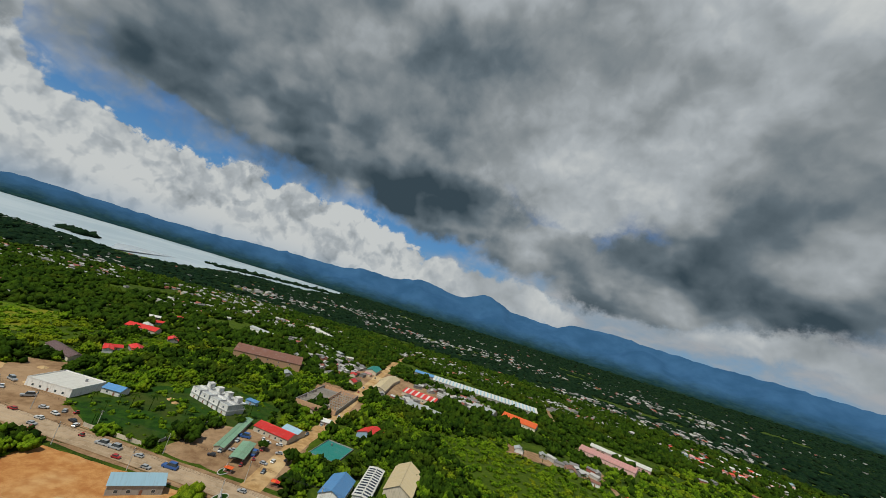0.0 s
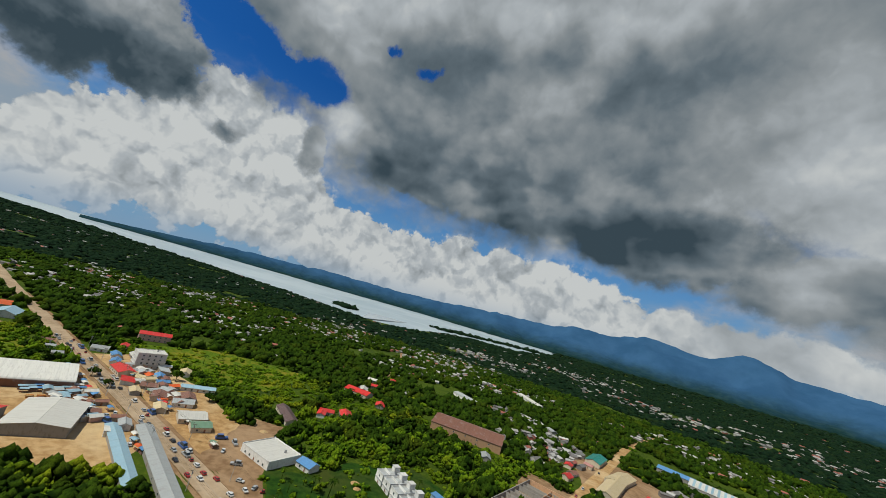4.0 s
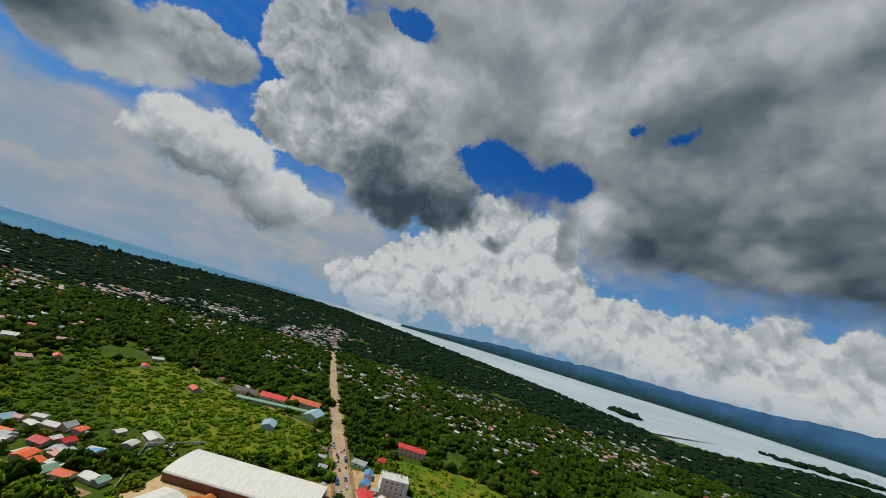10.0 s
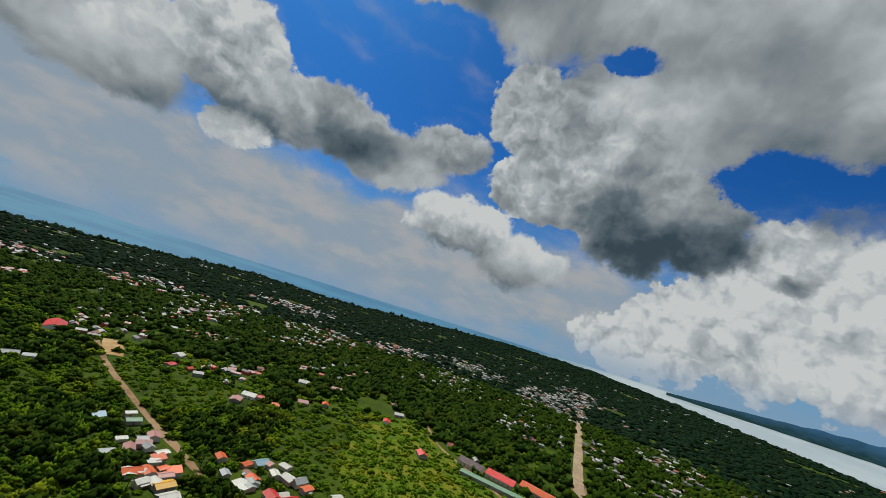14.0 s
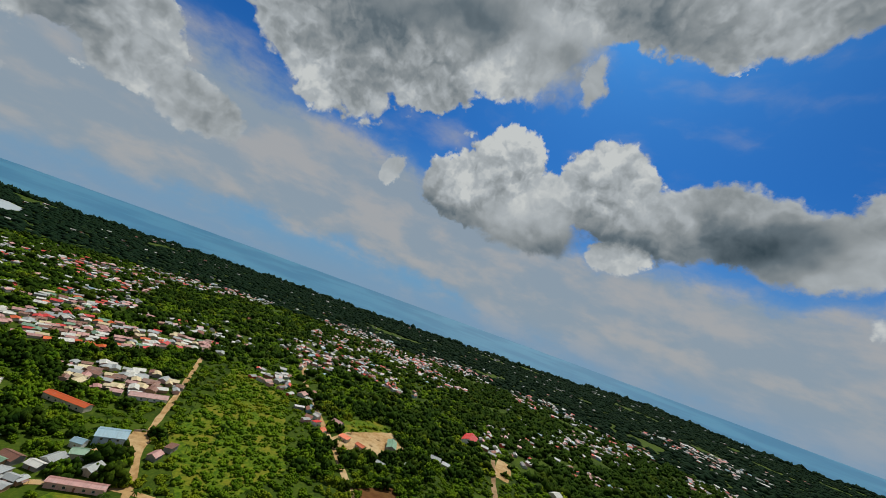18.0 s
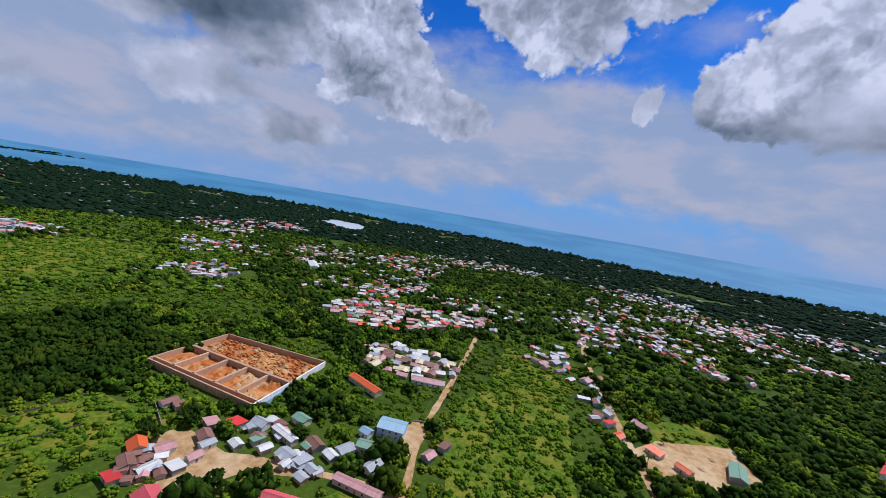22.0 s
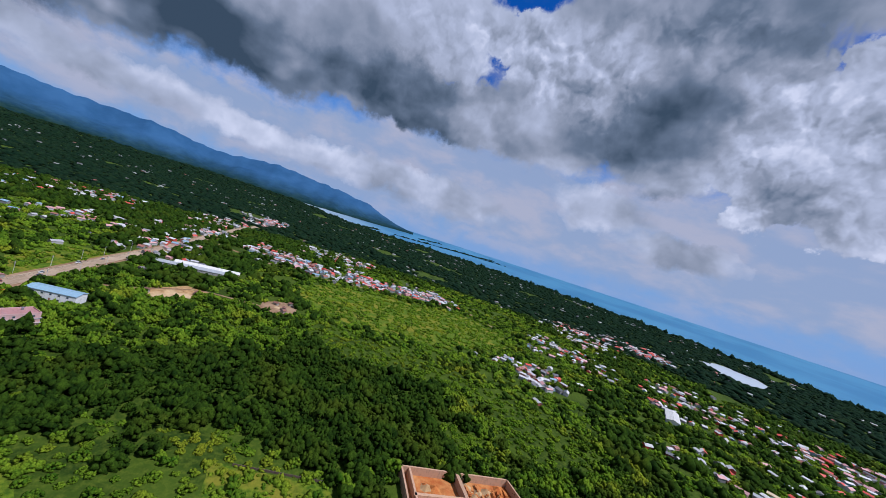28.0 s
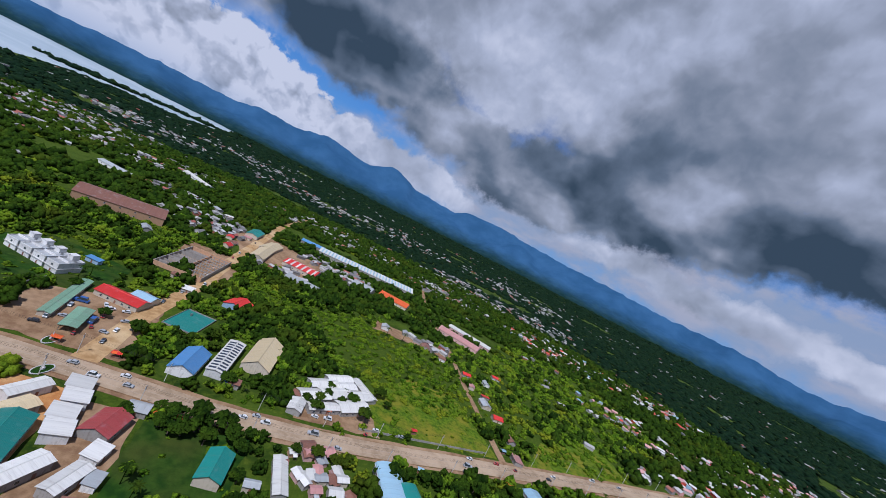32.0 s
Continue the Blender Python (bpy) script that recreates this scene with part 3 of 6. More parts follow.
def add_windows(thing, length, width, height, storeys, rng):
    """Doors and windows on both long sides, each set into its frame."""
    if "pane" not in WINDOW:
        WINDOW["frame"] = mesh("window_frame", *join(box(-0.75, -0.06, -0.1, 0.75, 0.06, 0.0), box(-0.75, -0.06, 1.2, 0.75, 0.06, 1.3),
                                                     box(-0.75, -0.06, 0.0, -0.65, 0.06, 1.2), box(0.65, -0.06, 0.0, 0.75, 0.06, 1.2)), TRIM)
        WINDOW["pane"] = mesh("pane", *box(-0.65, -0.03, 0.0, 0.65, 0.03, 1.2), GLASS)
        WINDOW["door"] = mesh("door", *join(box(-0.5, -0.07, 0.0, 0.5, 0.07, 2.1), box(0.3, -0.12, 0.95, 0.4, 0.12, 1.1)), RUST_ROOF)
    pitch = max(4.4, length / 6.0)
    count = max(1, int((length - 1.5) / pitch))
    for side in (-1, 1):
        for floor in range(storeys):
            for i in range(count):
                x = (i - (count - 1) / 2) * pitch
                low = floor * (height / storeys)
                if floor == 0 and i == count // 2:
                    part("door", WINDOW["door"], None, thing, at=pose(x, side * width / 2, 0.02))
                    continue
                frame_ob = part("window_frame", WINDOW["frame"], None, thing, at=pose(x, side * width / 2, low + 1.0))
                part("pane", WINDOW["pane"], None, frame_ob)


def gable(length, width, height, pitch=0.2, over=0.5, thick=0.14):
    rise = width * pitch
    walls = prism([(-width / 2, 0), (width / 2, 0), (width / 2, height), (0, height + rise), (-width / 2, height)], -length / 2, length / 2)
    slopes = []
    for s in (-1, 1):
        e = width / 2 + over
        low = height - over * 2 * pitch + 0.06
        outline = [(0, height + rise + 0.06), (s * e, low), (s * e, low + thick), (0, height + rise + 0.06 + thick)]
        slopes.append(prism(outline if s < 0 else outline[::-1], -length / 2 - over, length / 2 + over))
    cap = prism([(-0.35, height + rise + 0.1), (0.35, height + rise + 0.1), (0.0, height + rise + 0.34)], -length / 2 - over, length / 2 + over)
    return walls, slopes, cap


def building(name, x, y, length, width, rot, height, roof="gable", roof_mat=None, wall_mat=None, label="", category="house", group="", storeys=1, windows=True,
             pitch=0.2, second_mat=None):
    rng = random.Random(int(x * 13 + y * 7))
    if storeys == 1 and height > 4:
        height *= LOW
    thing = base(name, x, y, rot, label, category, group)
    wall_mat = wall_mat or rng.choice((WHITE_WALL, CREAM_WALL, GREY_WALL))
    roof_mat = roof_mat or GREY_ROOF
    if roof == "gable":
        walls, slopes, cap = gable(length, width, height, pitch)
        part("wall", walls, wall_mat, thing)
        part("roof_slope", slopes[0], roof_mat, thing)
        part("roof_slope", slopes[1], second_mat or roof_mat, thing)
        part("ridge_cap", cap, roof_mat, thing)
    elif roof == "arch":
        rise, steps = width * pitch, 12
        arc = [(width / 2 * 1.02 * math.cos(math.pi * i / steps), height + rise * math.sin(math.pi * i / steps)) for i in range(steps + 1)]
        part("wall", prism([(width / 2, 0)] + [(a * 0.98, b - 0.2) for a, b in arc] + [(-width / 2, 0)], -length / 2, length / 2), wall_mat, thing)
        shell = prism(arc + [(a, b + 0.18) for a, b in arc[::-1]], -length / 2 - 0.6, length / 2 + 0.6)
        part("roof", shell, roof_mat, thing)
        for side in (-1, 1):
            part("gutter", box(-length / 2 - 0.6, side * width * 0.51 - 0.2, height - 0.25, length / 2 + 0.6, side * width * 0.51 + 0.2, height + 0.02), TRIM, thing)
    elif roof == "flat":
        part("wall", box(-length / 2, -width / 2, 0, length / 2, width / 2, height), wall_mat, thing)
        part("roof", box(-length / 2 + 0.25, -width / 2 + 0.25, height, length / 2 - 0.25, width / 2 - 0.25, height + 0.12), roof_mat, thing)
        for s in (-1, 1):
            part("parapet", box(-length / 2, s * width / 2 - 0.12, height, length / 2, s * width / 2 + 0.12, height + 0.7), wall_mat, thing)
            part("parapet", box(s * length / 2 - 0.12, -width / 2 + 0.12, height, s * length / 2 + 0.12, width / 2 - 0.12, height + 0.7), wall_mat, thing)
        part("water_tank", tube(length * 0.25, width * 0.2, height + 0.12, height + 1.7, 0.7, 0.7, 10), METAL, thing)
    elif roof == "shed":
        rise = width * 0.14
        outline = [(-width / 2 - 0.5, height), (width / 2 + 0.5, height + rise), (width / 2 + 0.5, height + rise + 0.12), (-width / 2 - 0.5, height + 0.12)]
        part("roof", prism(outline, -length / 2 - 0.5, length / 2 + 0.5), roof_mat, thing)
        part("wall", prism([(-width / 2, 0), (width / 2, 0), (width / 2, height + rise * 0.95), (-width / 2, height)], -length / 2, length / 2), wall_mat, thing)
    elif roof == "open":
        walls, slopes, cap = gable(length, width, height, pitch)
        for s in slopes:
            part("roof_slope", s, roof_mat, thing)
        count = max(2, int(length / 5))
        for i in range(count):
            for s in (-1, 1):
                px = -length / 2 + 0.4 + (length - 0.8) * i / (count - 1)
                part("post", tube(px, s * (width / 2 - 0.3), 0, height + 0.05, 0.13, 0.13, 6), METAL, thing)
    if windows and roof in ("gable", "flat", "shed"):
        add_windows(thing, length, width, height, storeys, rng)
    if windows and roof in ("flat",) and storeys > 1:
        for k in range(1, storeys):
            z = height * k / storeys
            part("balcony", box(-length / 2 - 0.5, -width / 2 - 0.5, z - 0.1, length / 2 + 0.5, width / 2 + 0.5, z + 0.1), TRIM, thing)
    return thing


# ---- roads ----
def ribbon(points, width, lift, sub=12.0):
    """A flat strip along a line of points, with gently rounded bends."""
    pts = [Vector(p) for p in points]
    line = []
    for i in range(len(pts) - 1):
        p0, p1, p2, p3 = pts[max(0, i - 1)], pts[i], pts[i + 1], pts[min(len(pts) - 1, i + 2)]
        steps = max(2, int((p2 - p1).length / sub))
        for k in range(steps):
            t = k / steps
            line.append(0.5 * ((2 * p1) + (p2 - p0) * t + (2 * p0 - 5 * p1 + 4 * p2 - p3) * t * t + (3 * p1 - p0 - 3 * p2 + p3) * t ** 3))
    line.append(pts[-1])
    return line, width, lift


def lay(name, line, width, lift, mat, offset=0.0, thick=0.0, rough=0.0):
    verts, faces = [], []
    for i, p in enumerate(line):
        d = (line[min(i + 1, len(line) - 1)] - line[max(i - 1, 0)]).normalized()
        side = Vector((-d.y, d.x))
        w = width / 2 + (rough * noise.noise((p.x * 0.06, p.y * 0.06, 1.0)) if rough else 0.0)
        for s in (-1, 1):
            q = p + side * (offset + s * w)
            verts.append((q.x, q.y, ground_z(q.x, q.y) + lift))
        if thick:
            for s in (-1, 1):
                q = p + side * (offset + s * w)
                verts.append((q.x, q.y, ground_z(q.x, q.y) + lift - thick))
    m = 4 if thick else 2
    for i in range(len(line) - 1):
        a, b = i * m, (i + 1) * m
        faces.append((a, a + 1, b + 1, b))
        if thick:
            faces += [(a + 1, a + 3, b + 3, b + 1), (a + 2, a, b, b + 2)]
    return mesh_object(name, verts, faces, mat)


HIGHWAY = ribbon([(-2900, 470), (-2010, 330), (-1500, 262), (-802, 219), (-579, 211), (-428, 205), (-300, 203), (-160, 196), (-60, 188), (15, 180), (81, 180), (177, 190),
                  (352, 207), (490, 220), (874, 268), (1155, 292), (1617, 390)], 13.5, 0.22)
BRANCH = ribbon([(-54, 195), (-52, 256), (-43, 335), (-38, 450), (-28, 600), (-16, 760), (30, 1000)], 11.0, 0.2)
SIDE = ribbon([(203, 196), (207, 241), (215, 315), (230, 420), (240, 560), (300, 800)], 6.0, 0.18)
SOUTH = ribbon([(-150, -60), (-135, -119), (-115, -178), (-98, -271), (-60, -460), (-28, -600)], 4.4, 0.18)
SOUTH_B = ribbon([(-275, -120), (-263, -190), (-246, -256), (-220, -350), (-198, -440), (-190, -520)], 6.5, 0.18)
VILLAGE = ribbon([(-330, 60), (-346, 24), (-357, -13), (-373, -66), (-387, -123), (-404, -179), (-425, -247), (-461, -335)], 5.5, 0.18)
TRACK = ribbon([(262, 190), (262, 150), (300, 118), (318, 95), (320, 40), (330, 12)], 4.0, 0.16)
LANE = ribbon([(620, 235), (560, 60), (590, -60), (650, -200), (690, -260), (560, -330)], 7.0, 0.18)
WEST_LANE = ribbon([(-500, 190), (-560, 118), (-600, 60), (-660, 20)], 4.0, 0.16)
BACK_LANE = ribbon([(-2, -82), (-18, -84), (-45, -84), (-80, -104), (-120, -118), (-150, -116)], 4.5, 0.16)
FAR_STREET = ribbon([(-700, 1200), (-560, 900), (-430, 700), (-330, 520)], 6.0, 0.18)
ROADS = [("road_highway", HIGHWAY, ROAD, "wide dusty concrete highway through the town"), ("road_branch", BRANCH, DIRT, "dusty brown branch road"),
         ("road_side", SIDE, TAN, "narrow pale side road"), ("road_south", SOUTH, DIRT, "unpaved yellow village road"),
         ("road_south_lane", SOUTH_B, DIRT, "unpaved tan village road"), ("road_village", VILLAGE, TAN, "narrow concrete village road"),
         ("road_track", TRACK, TAN, "pale dirt track"), ("road_far_lane", LANE, TAN, "pale straight lane beside the houses"),
         ("road_west_lane", WEST_LANE, TAN, "narrow concrete lane"), ("road_back_lane", BACK_LANE, DIRT, "sandy lane between small houses"), ("road_far_street", FAR_STREET, TAN, "thin far street")]
for road_name, (line, width, lift), mat, label in ROADS:
    tagged(lay(road_name, line, width, lift, mat, rough=0.0 if road_name == "road_highway" else 1.2), label, "road", kind="structure")
near_way = [p for p in HIGHWAY[0] if -700 < p.x < 700]
for s in (-1, 1):
    tagged(lay("kerb", near_way, 0.35, 0.38, TAN, s * 6.95, 0.3), "worn concrete kerb", "kerb", kind="structure")
    tagged(lay("pavement", near_way, 2.6, 0.16, TAN, s * 8.45, rough=1.5), "dusty earth roadside", "pavement", kind="structure")
    tagged(lay("lane_line", near_way, 0.18, 0.226, PAINT_LINE, s * 3.6), "faded white lane line", "road marking", kind="structure")
tagged(lay("lane_line", near_way, 0.3, 0.226, PAINT_LINE), "faded pale centre line", "road marking", kind="structure")


# ---- lots and fields ----
PATCHES = []


def patch(name, corners, mat, label, lift=0.08, category="ground"):
    """A plot of bare earth or grass with an uneven edge."""
    pts = [Vector(c) for c in corners]
    mid = sum(pts, Vector((0, 0))) / len(pts)
    edge = []
    for i, p in enumerate(pts):
        q = pts[(i + 1) % len(pts)]
        steps = max(2, int((q - p).length / 5))
        for k in range(steps):
            e = p.lerp(q, k / steps)
            out = (e - mid).normalized()
            edge.append(e + out * 2.5 * noise.noise((e.x * 0.11, e.y * 0.11, 5.0)))
    verts = [(mid.x, mid.y, lift)] + [(e.x, e.y, lift) for e in edge]
    faces = [(0, 1 + i, 1 + (i + 1) % len(edge)) for i in range(len(edge))]
    me = mesh(name, verts, faces, mat)
    ob = new(name, me)
    PATCHES.append((edge, mat))
    return tagged(ob, label, category, kind="structure")


patch("dirt_lot_market", [(-400, 100), (-385, 196), (-340, 194), (-240, 192), (-215, 160), (-262, 112), (-330, 72)], DIRT, "yellow bare earth of the market yard", 0.07)
patch("dirt_lot_market_edge", [(-420, 215), (-300, 213), (-215, 208), (-225, 250), (-330, 262), (-420, 252)], DIRT, "trodden earth between the shops", 0.07)
patch("dirt_lot_roadside", [(-215, 208), (-146, 205), (-182, 228), (-234, 282), (-258, 268)], TAN, "pale earth yard beside the road", 0.08)
patch("dirt_lot_station", [(-110, 205), (-40, 200), (-44, 262), (-62, 292), (-84, 262), (-104, 254)], TAN, "pale earth forecourt of the filling station", 0.09)
patch("dirt_lot_orange", [(-150, 150), (-150, 182), (-100, 180), (-45, 172), (-42, 120), (-95, 120)], OCHRE, "orange bare building plot", 0.07)
patch("dirt_lot_yard", [(48, 192), (52, 203), (70, 215), (98, 226), (102, 193)], TAN, "tan yard before the white roofs", 0.08)
patch("dirt_lot_shacks", [(-40, 168), (-18, 168), (-14, 110), (-36, 110)], TAN, "pale yard between sheds", 0.07)
patch("field_plot", [(-14, 116), (-16, 166), (30, 168), (24, 118)], DARK_FIELD, "dark green grass plot behind the highway trees", 0.06)
patch("dirt_lot_quarry", [(268, 140), (290, 130), (322, 116), (318, 92), (284, 94), (262, 116)], DIRT, "small sandy clearing", 0.08)
patch("dirt_lot_clearing", [(296, 38), (340, 40), (362, 22), (350, 2), (312, 2), (300, 20)], TAN, "cleared tan building plot", 0.08)
patch("dirt_lot_south", [(-2, -78), (-10, -90), (-40, -90), (-84, -112), (-90, -104), (-62, -88), (-46, -58), (-16, -48)], DIRT, "sandy ground among small houses", 0.07)
patch("dirt_lot_blue_house", [(-97, -150), (-103, -182), (-119, -192), (-121, -146)], DIRT, "yellow earth beside the blue house", 0.08)
patch("dirt_lot_village", [(-244, -258), (-262, -288), (-318, -322), (-330, -276), (-268, -228)], DIRT, "yellow yard with low sheds", 0.08)
patch("dirt_lot_works", [(-484, -322), (-452, -268), (-436, -282), (-470, -338)], DIRT, "bare yellow plot by the trees", 0.08)
patch("dirt_lot_constr", [(-80, 350), (-30, 350), (-26, 440), (-85, 440)], TAN, "tan ground of a building site", 0.07)
patch("dirt_lot_north", [(-40, 470), (40, 455), (70, 560), (-20, 600), (-70, 560)], TAN, "trodden tan ground between halls", 0.07)
patch("dirt_lot_pink", [(120, 380), (215, 365), (225, 390), (130, 410)], TAN, "strip of tan earth along the track", 0.08)
patch("field_road", [(86, 198), (104, 246), (144, 285), (190, 276), (200, 204)], FIELD, "bright green grass field beside the road", 0.06)
patch("field_road_far", [(228, 204), (272, 246), (366, 266), (362, 216)], FIELD, "bright green pasture", 0.06)
patch("field_station", [(-186, 232), (-172, 250), (-168, 290), (-140, 330), (-84, 316), (-84, 262), (-112, 256), (-114, 212), (-148, 208)], DARK_FIELD, "rough dark green grass plot", 0.06)
patch("field_west", [(-462, 258), (-452, 350), (-350, 410), (-310, 315), (-355, 292), (-388, 262)], FIELD, "bright green open field", 0.06)
patch("field_warehouse", [(-560, -30), (-650, -10), (-575, 100), (-505, 180), (-425, 178), (-410, 90), (-440, 20)], FIELD, "green scrubby field behind the warehouse", 0.06)
patch("meadow", [(66, -20), (64, -78), (8, -88), (-6, -74), (14, -34)], FIELD, "yellow-green meadow with scattered shrubs", 0.06)
patch("meadow_corner", [(18, 60), (40, 66), (44, 44), (30, 30), (14, 40)], FIELD, "bright green low meadow", 0.06)
patch("field_south", [(-120, -200), (-128, -290), (-112, -390), (-165, -420), (-190, -330), (-215, -180), (-170, -100)], FIELD, "bright green scrubby slope", 0.05)
patch("field_east", [(340, -60), (372, 10), (470, 30), (540, -20), (600, -260), (520, -330), (420, -300), (350, -180)], FIELD, "yellow-green scrubland beyond the woods", 0.05)
patch("field_lane", [(-234, -300), (-300, -350), (-322, -325), (-258, -280)], FIELD, "green plot by the lane", 0.06)
patch("field_bare", [(-270, -180), (-306, -196), (-316, -160), (-282, -146)], BROWN_FIELD, "bare red-brown ploughed plot", 0.09)
patch("field_far_lane", [(545, -222), (604, -262), (566, -302), (506, -250)], FIELD, "yellow-green plot at the far lane", 0.1)
patch("garden", [(-52, -66), (-62, -86), (-82, -78), (-70, -61)], FIELD, "yellow-green school garden", 0.12)
patch("lawn", [(-102, -94), (-134, -98), (-131, -108), (-106, -106)], FIELD, "green lawn beside the lane", 0.11)
patch("school_court", [(-84, -64), (-90, -76), (-101, -72), (-96, -60)], TAN, "grey concrete school court", 0.13)
patch("lagoon", [(1020, -1240), (1150, -1545), (1000, -1500), (850, -1390), (760, -1150), (850, -1200)], SHALLOWS, "pale shallow lagoon", 0.3, "water")
patch("mudflat", [(-1180, 1400), (-1300, 1790), (-1420, 2150), (-1620, 2280), (-1560, 1900)], SHALLOWS, "pale mud flats of the bay", 1.2, "water")


# ---- houses, halls and sheds: x, y, length, width, turn, height ----
building("market_hall", -362, 138, 96, 40, 74, 8, "arch", WHITE_ROOF, RUST_ROOF, "long white arched market hall with open rusty side", "hall", pitch=0.07)
building("warehouse", -316, 90, 40, 18, 147, 8.5, "gable", WHITE_ROOF, CREAM_WALL, "plain cream warehouse with white metal roof", "warehouse", windows=False, pitch=0.06)
building("warehouse", -279, 155, 38, 28, 152, 8.5, "gable", WHITE_ROOF, GREY_WALL, "large white-roofed warehouse at the market yard", "warehouse", windows=False, pitch=0.06)
building("warehouse", -289, 124, 27, 24, 62, 7.5, "gable", GREY_ROOF, GREY_WALL, "warehouse with one grey and one red roof slope", "warehouse", windows=False, pitch=0.12, second_mat=RED_ROOF)
building("long_shed", -212, 184, 88, 8, -12.5, 5.5, "gable", GREY_ROOF, GREY_WALL, "very long grey-roofed roadside shed", "shed", windows=True, pitch=0.12)
building("long_shed", -228, 173, 70, 6.5, -11.5, 4.6, "gable", SKY_ROOF, GREY_WALL, "long pale blue-roofed shed", "shed", windows=False, pitch=0.12)
building("store", -198, 244, 28, 24, 0, 7, "flat", WHITE_ROOF, WHITE_WALL, "white flat-roofed box-like store", "store")
building("store_annex", -176, 256, 12, 9, 2, 5, "gable", BLUE_ROOF, WHITE_WALL, "small blue-roofed annex with weathered walls", "shed")
building("roadhouse", -251, 296, 36, 10, -24, 5, "gable", DARK_ROOF, CREAM_WALL, "long dark-roofed roadside house", "house")
building("apartment_block", -384, 243, 22, 15, 80, 13, "flat", WHITE_ROOF, WHITE_WALL, "four-storey pink and white apartment block", "building", storeys=4)
building("school_block", -481, 286, 30, 12, 70, 7, "gable", RED_ROOF, PINK_WALL, "two-storey pink building with red roof", "building", storeys=2)
building("filling_station", -73, 224, 22, 7, 98, 5.5, "open", GREEN_ROOF, None, "green canopy of a filling station on posts", "canopy", pitch=0.05)
building("row_shed", -89, 246, 50, 5, 97, 4.2, "gable", GREEN_ROOF, CREAM_WALL, "long low green-roofed row of stalls", "shed", pitch=0.12)
building("church_hall", 22, 242, 38, 17, 82, 7.5, "gable", CREAM_ROOF, CREAM_WALL, "large cream hall with steep cream metal roof", "hall", storeys=1, pitch=0.26)
building("blue_hall", -14, 213, 24, 13, 84, 6.5, "gable", BLUE_ROOF, WHITE_WALL, "blue-roofed hall by the highway", "hall", pitch=0.22)
building("teal_court", -29, 264, 30, 20, 78, 0.5, "flat", TEAL_ROOF, GREY_WALL, "teal-netted open court with weathered walls", "court", windows=False)
building("red_store", -9, 312, 19, 16, 72, 5.5, "gable", RED_ROOF, BLUE_WALL, "red-roofed store with blue walls", "store", pitch=0.18)
building("red_store", -69, 263, 27, 12, -15, 5.5, "gable", RED_ROOF, CREAM_WALL, "bright red-roofed store with weathered walls", "store", pitch=0.18)
building("grey_store", -60, 272, 13, 11, -18, 5, "gable", SKY_ROOF, CREAM_WALL, "grey-blue-roofed store with weathered walls", "store")
building("arched_hall", 101, 153, 24, 14, 92, 6.5, "arch", SKY_ROOF, GREY_WALL, "pale blue arched-roof hall", "hall", pitch=0.16)
building("teal_hall", 112, 138, 30, 13, 100, 6.5, "arch", TEAL_ROOF, GREY_WALL, "long teal-green vaulted hall", "hall", pitch=0.16)
building("blue_store", 96, 132, 16, 11, 15, 5.5, "gable", BLUE_ROOF, GREY_WALL, "low blue-roofed store among trees", "store")
building("office_block", 148, 136, 25, 11, -30, 9, "flat", PINK_ROOF, PINK_WALL, "three-storey pink and white office block", "building", storeys=3)
building("blue_gallery", 205, 153, 32, 13, 95, 7, "gable", SKY_ROOF, WHITE_WALL, "pale blue-roofed two-storey gallery", "building", storeys=2, pitch=0.1)
building("teal_house", 18, 143, 17, 10, 84, 6, "gable", TEAL_ROOF, CREAM_WALL, "dark teal-roofed house among trees", "house")
building("white_shed", 45, 146, 22, 6, 96, 4.5, "gable", WHITE_ROOF, GREY_WALL, "narrow white-roofed shed with weathered walls", "shed", pitch=0.12)
building("red_hall", -26, 154, 14, 11, 80, 5.5, "gable", MAROON_ROOF, GREY_WALL, "dark red-roofed workshop with weathered walls", "shed")
building("white_store", -22, 140, 8, 6, 80, 4.5, "shed", WHITE_ROOF, WHITE_WALL, "small white-roofed store with weathered walls", "shed")
building("green_warehouse", -50, 134, 30, 12, 98, 6.5, "gable", TEAL_ROOF, GREY_WALL, "large dark green-roofed warehouse", "warehouse", pitch=0.15)
building("white_warehouse", -24, 126, 13, 6, 70, 6, "gable", WHITE_ROOF, GREY_WALL, "white-roofed shed beside the green warehouse", "shed", pitch=0.1)
for k in range(4):
    building("row_house", -45 + k * 2.0 + (k % 2) * 1.2, 174 - k * 9.3, 8.2, 8.5, 102 + (k % 2) * 4, 5.0 + (k % 2) * 0.9, "shed", WHITE_ROOF, WHITE_WALL, "white-roofed row house at the road", "house", "white row houses", pitch=0.12)
factory = building("long_factory", 140, 640, 175, 40, -9, 8, "gable", WHITE_ROOF, GREY_WALL, "very long white-roofed factory hall", "factory", pitch=0.1)
for k in range(29):
    for e in (-1, 1):
        x0 = -84 + k * 5.9
        z0, z1 = 8 * LOW + 4.0 - 0.12 + 0.28, 8 * LOW + 0.1 + 0.28
        v = [(x0, e * 0.6, z0), (x0 + 2.4, e * 0.6, z0), (x0 + 2.4, e * 19.5, z1), (x0, e * 19.5, z1)]
        part("skylight", (v + [(p, q, z + 0.07) for p, q, z in v], [(3, 2, 1, 0), (4, 5, 6, 7), (0, 1, 5, 4), (1, 2, 6, 5), (2, 3, 7, 6), (3, 0, 4, 7)]), SKY_ROOF, factory, "bluish translucent roof sheet")
